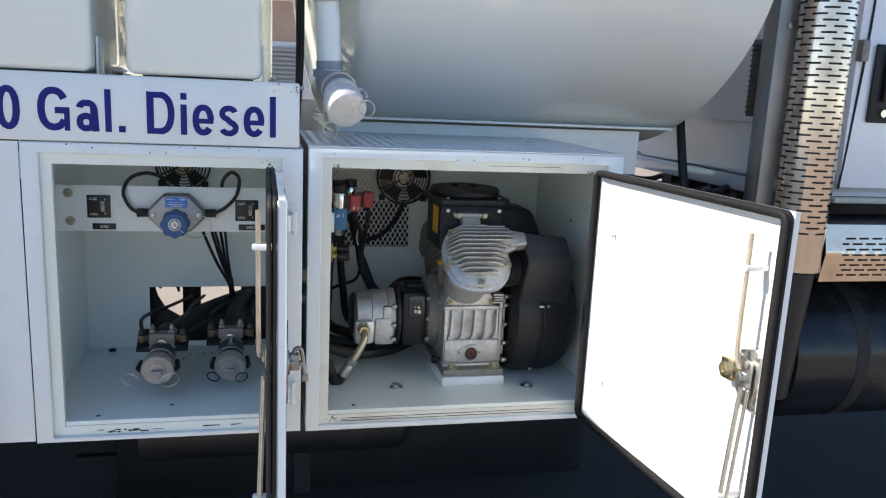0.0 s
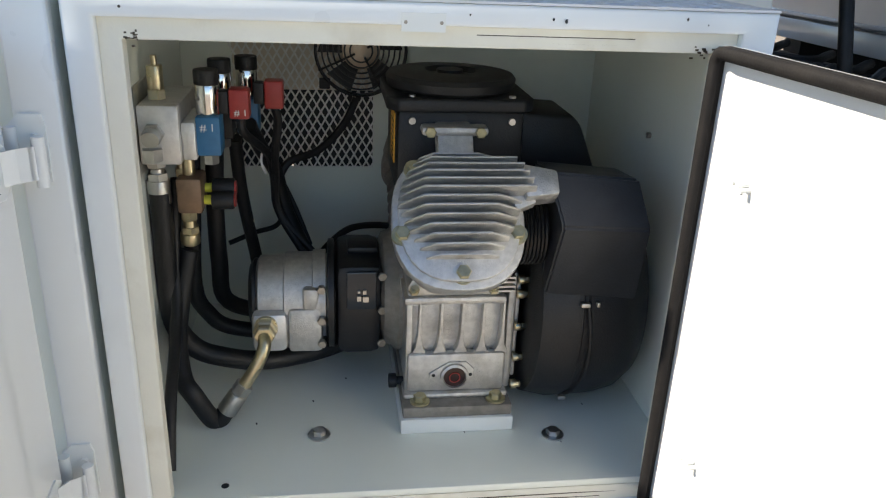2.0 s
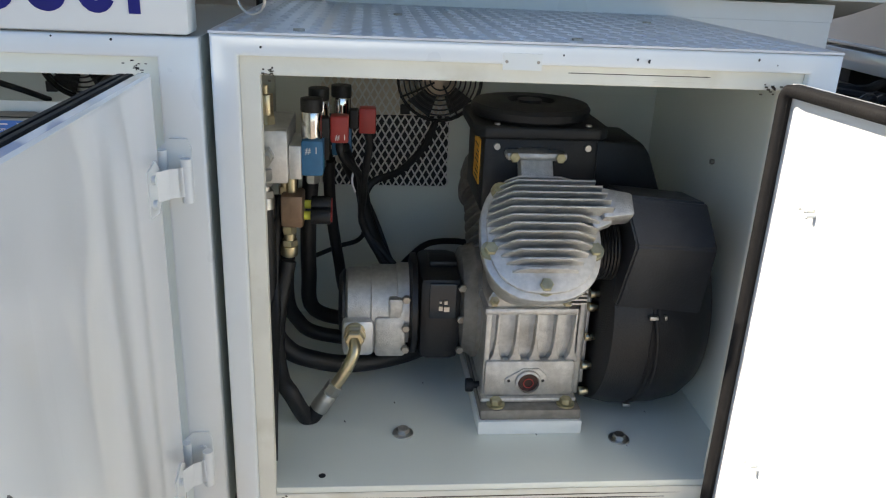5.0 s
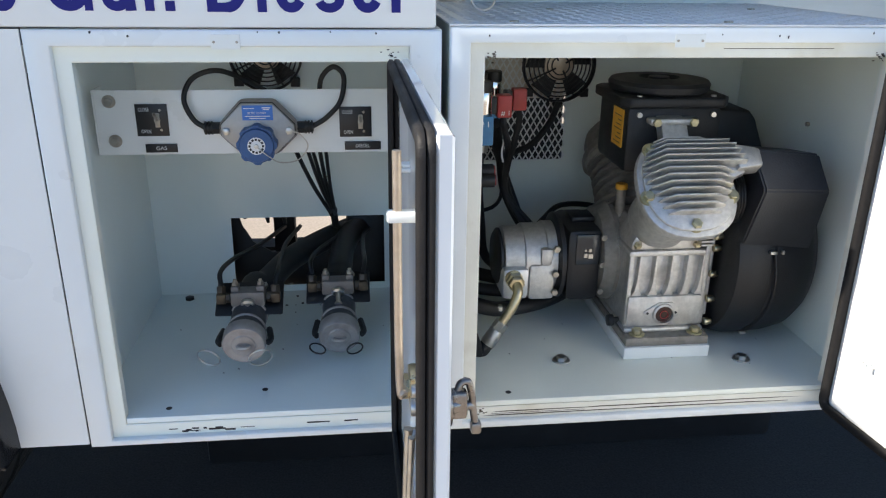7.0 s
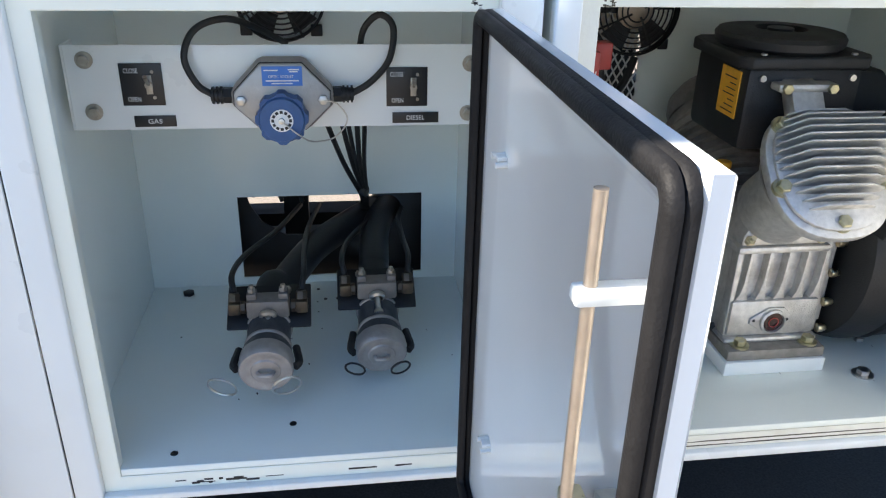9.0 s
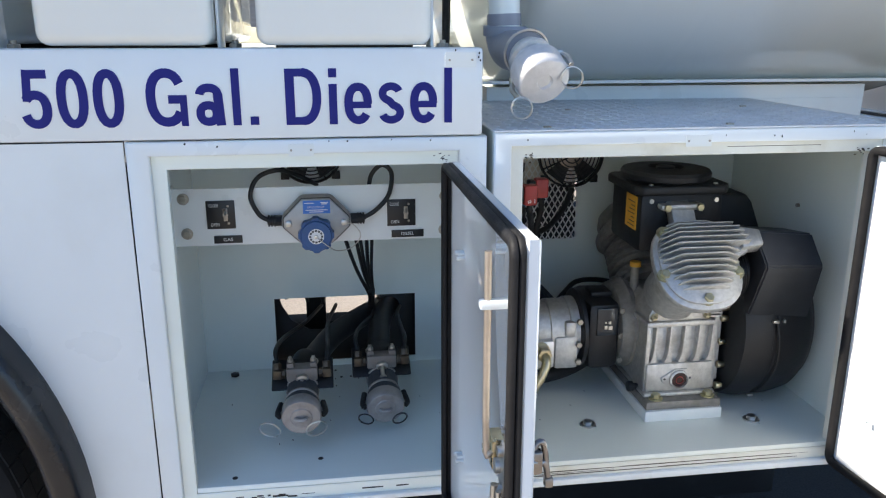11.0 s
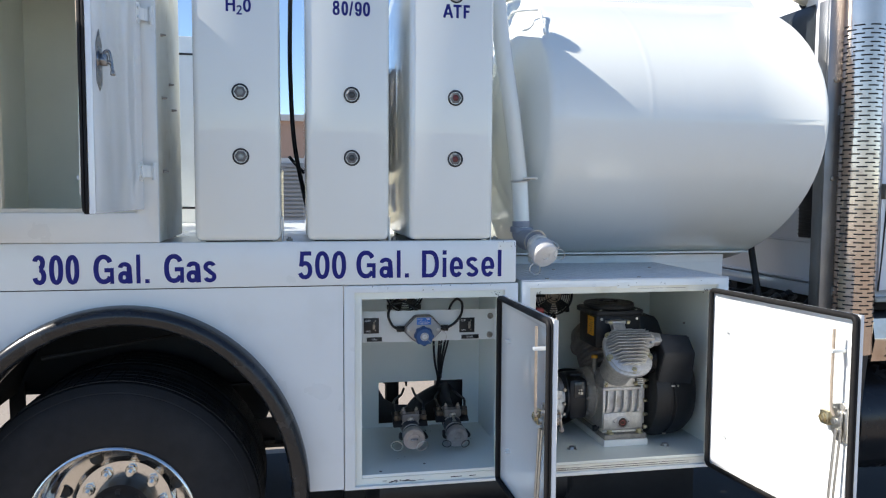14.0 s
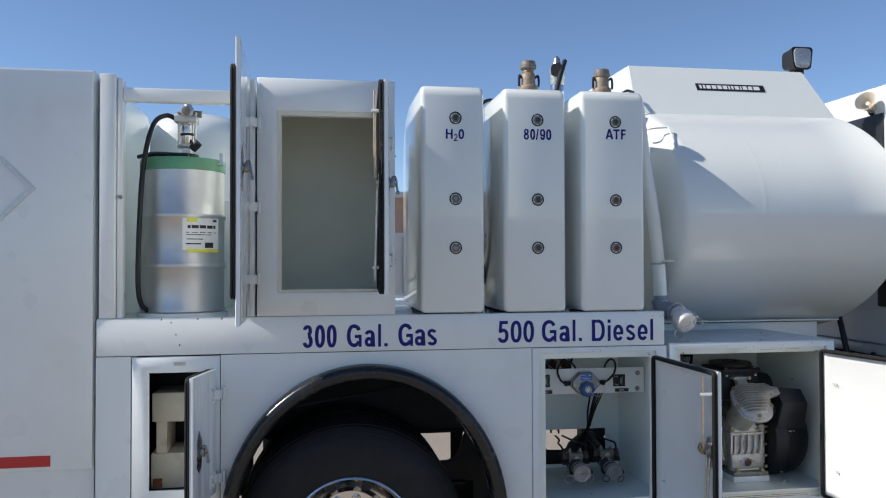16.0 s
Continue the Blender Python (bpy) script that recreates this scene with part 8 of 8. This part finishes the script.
# wiring loom
wl2 = thing("wiring_loom", (0.33, 0.52, 0.8), "black taped wiring loom hanging on the back wall", "cables")
part("trunk", T([(0.262, 0.42, 1.07), (0.277, 0.48, 1.01), (0.298, 0.52, 0.955), (0.312, 0.53, 0.88), (0.345, 0.51, 0.81), (0.37, 0.47, 0.785)], 0.014, 10), HOSE, wl2)
part("branch", T([(0.455, 0.615, 1.08), (0.43, 0.60, 1.03), (0.38, 0.57, 0.985), (0.325, 0.54, 0.97), (0.305, 0.53, 0.945)], 0.008, 8), HOSE, wl2)
part("branch", T([(0.305, 0.53, 0.93), (0.305, 0.55, 0.86), (0.29, 0.57, 0.825), (0.25, 0.56, 0.815), (0.2, 0.54, 0.80)], 0.005, 8), HOSE, wl2)
part("branch", T([(0.302, 0.525, 0.95), (0.33, 0.54, 0.88), (0.36, 0.53, 0.80)], 0.005, 8), HOSE, wl2)
part("branch", T([(0.375, 0.48, 0.79), (0.40, 0.47, 0.825), (0.44, 0.50, 0.845), (0.50, 0.53, 0.84), (0.56, 0.53, 0.83)], 0.007, 8), HOSE, wl2)
part("branch", T([(0.36, 0.46, 0.80), (0.335, 0.44, 0.79), (0.325, 0.43, 0.77)], 0.006, 8), HOSE, wl2)
part("tape_tag", T([(0.285, 0.43, 1.03), (0.280, 0.43, 1.0), (0.286, 0.44, 0.975)], 0.0022, 6), PAPER, wl2, "white cable tag")

fan_guard(0.466, 1.167, 0.682, 0.0925, "black wire-guarded fan on the compartment back wall")
# plain sheets added behind the grille, black below and beige above
bk = thing("grille_backing", (0.35, 0.71, 0.92), "black lower sheet and beige upper sheet behind the grille", "duct")
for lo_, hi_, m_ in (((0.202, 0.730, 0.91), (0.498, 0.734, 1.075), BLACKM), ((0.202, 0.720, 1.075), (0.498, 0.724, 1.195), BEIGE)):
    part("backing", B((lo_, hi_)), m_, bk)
vg = thing("vent_grille", (0.35, 0.681, 0.92), "expanded metal grille over the back wall vent", "grille")
bm = bmesh.new()
DX, DZ, WW = 0.0172, 0.030, 0.0036
x_, z_ = 0.203, 0.917
nz = int((1.19 - z_) / DZ) + 1
nx = int((0.494 - x_) / DX) + 1
for i in range(nx):
    for j in range(nz):
        cx_, cz_ = x_ + i * DX, z_ + j * DZ
        corners = [Vector((cx_ + DX / 2, 0, cz_)), Vector((cx_ + DX, 0, cz_ + DZ / 2)), Vector((cx_ + DX / 2, 0, cz_ + DZ)), Vector((cx_, 0, cz_ + DZ / 2))]
        for p_, q_ in zip(corners, corners[1:] + corners[:1]):
            d_ = (q_ - p_).normalized()
            n__ = Vector((-d_.z, 0, d_.x)) * WW / 2
            verts_ = [bm.verts.new((v_.x, yy_, v_.z)) for yy_ in (0.6785, 0.6800) for v_ in (p_ - n__, q_ - n__, q_ + n__, p_ + n__)]
            for f_ in ((0, 1, 2, 3), (7, 6, 5, 4), (0, 4, 5, 1), (2, 6, 7, 3)):
                bm.faces.new([verts_[k_] for k_ in f_])
bmesh.ops.recalc_face_normals(bm, faces=bm.faces)
part("expanded_metal", bm, MESHM, vg, smooth=0)["kind"] = "stuff"

# tread plate on top of the box, tags, screws
bm = bmesh.new()
box(bm, (0.104, 0.0, 1.3165), (0.968, 0.66, 1.3195))
tp = thing("tread_plate", (0.53, 0.33, 1.3165), "white painted chequer plate on the box top", "chequer plate")
part("sheet", bm, TREAD, tp, smooth=0)
bm = bmesh.new()
for i in range(30):
    for j in range(23):
        x_, y_ = 0.120 + i * 0.0288 , 0.014 + j * 0.0282
        if x_ > 0.955:
            continue
        a_ = radians(45 if (i + j) % 2 else -45)
        u_, v_ = Vector((math.cos(a_), math.sin(a_), 0)), Vector((-math.sin(a_), math.cos(a_), 0))
        o_ = Vector((x_, y_, 1.3195))
        r0 = [bm.verts.new(o_ + u_ * s_ * 0.0125) for s_ in (-1, 1)]
        r1 = [bm.verts.new(o_ + v_ * s_ * 0.0038) for s_ in (-1, 1)]
        t0 = [bm.verts.new(o_ + u_ * s_ * 0.006 + Vector((0, 0, 0.0018))) for s_ in (-1, 1)]
        bm.faces.new((r0[0], r1[0], t0[0]))
        bm.faces.new((r1[0], t0[1], t0[0]))
        bm.faces.new((r1[0], r0[1], t0[1]))
        bm.faces.new((r0[1], r1[1], t0[1]))
        bm.faces.new((r1[1], t0[0], t0[1]))
        bm.faces.new((r1[1], r0[0], t0[0]))
part("chequer_relief", bm, TREAD, tp, smooth=0)["kind"] = "stuff"
for x, y in ((0.217, 0.034), (0.36, 0.371), (0.598, 0.039), (0.821, 0.404)):
    part("screw", C((x, y, 1.3195), (x, y, 1.3225), 0.008, n=12), BOLT, tp)
for par, xa, xb, za, zb in ((b1, -0.279, -0.233, 1.279, 1.302), (b2, 0.489, 0.542, 1.282, 1.304)):
    nt_ = part("name_plate", B(((xa, -0.0012, za), (xb, 0.0, zb))), TANKW, par, "blank aluminium name plate")
    for x in (xa + 0.005, xb - 0.005):
        part("rivet", C((x, -0.0012, (za + zb) / 2), (x, -0.0026, (za + zb) / 2), 0.0022, n=10), BOLT, nt_)
random.seed(4)
for par, x0, x1 in ((b1, -0.55, 0.08), (b2, 0.12, 0.95)):
    black = par is b1
    bm = bmesh.new()
    for k in range(5 if black else 9):
        x_ = random.uniform(x0 + 0.04, x1 - 0.26)
        z_ = random.choice((0.5645, 0.5670, 0.5700, 0.5735) if black else (1.2690, 1.2735, 1.2780, 0.5655, 0.5690))
        if black:
            for i in range(random.randint(2, 5)):
                xa_ = x_ + random.uniform(0, 0.12)
                box(bm, (xa_, 0.0122, z_ + random.uniform(-0.0015, 0.0015)), (xa_ + random.uniform(0.005, 0.028), 0.0129, z_ + random.uniform(0.0018, 0.0026)))
        else:
            box(bm, (x_, 0.0126, z_), (x_ + random.uniform(0.10, 0.30), 0.0129, z_ + random.uniform(0.0008, 0.0016)))
    if not black:
        for za_, xa_, xb_ in ((0.5655, x0 + 0.062, x0 + 0.40), (0.5662, x0 + 0.36, x1 - 0.14), (0.5735, x0 + 0.08, x0 + 0.30), (0.5741, x0 + 0.27, x1 - 0.10)):
            prism(bm, [(xa_, 0.0122, za_), (xa_ + 0.05, 0.0122, za_ - 0.0008), (xb_, 0.0122, za_), (xb_ - 0.06, 0.0122, za_ + 0.0014), (xa_ + 0.03, 0.0122, za_ + 0.0016)], (0, 0.0006, 0))
    for xc_, zc_ in ((x1 - 0.075, 1.266),) if black else ((x0 + 0.055, 1.266), (x1 - 0.075, 1.266), (x0 + 0.055, 0.575)):
        for k in range(14):
            x_, z_ = xc_ + random.gauss(0, 0.006), zc_ + random.gauss(0, 0.004)
            w_ = random.uniform(0.0015, 0.005)
            box(bm, (x_, 0.0122, z_), (x_ + w_, 0.0130, z_ + random.uniform(0.0008, 0.003)))
    part("scuffing", bm, BLACKM if black else OILMARK, par, "black scuffs along the lip" if black else "brown scuffs along the lip", smooth=0)["kind"] = "stuff"
    bm = bmesh.new()
    for k in range(9):
        x_, y_ = random.uniform(x0, x1 - 0.02), random.uniform(0.03, 0.4)
        cyl(bm, (x_, y_, 0.5971), (x_ + 0.0004, y_, 0.5976), random.uniform(0.0009, 0.0028), n=random.choice((5, 6, 7)))
    part("grit", bm, BLACKM, par, "dark grit on the floor", smooth=0)["kind"] = "stuff"
    bm = bmesh.new()
    for k in range(6):
        x_, z_ = random.uniform(x0 + 0.02, x1 - 0.02), random.uniform(1.298, 1.307)
        cyl(bm, (x_, -0.0003, z_), (x_ + 0.0003, -0.0008, z_), random.uniform(0.001, 0.0028), n=random.choice((5, 6, 7)))
    part("chipped_paint", bm, BLACKM, par, smooth=0)["kind"] = "stuff"
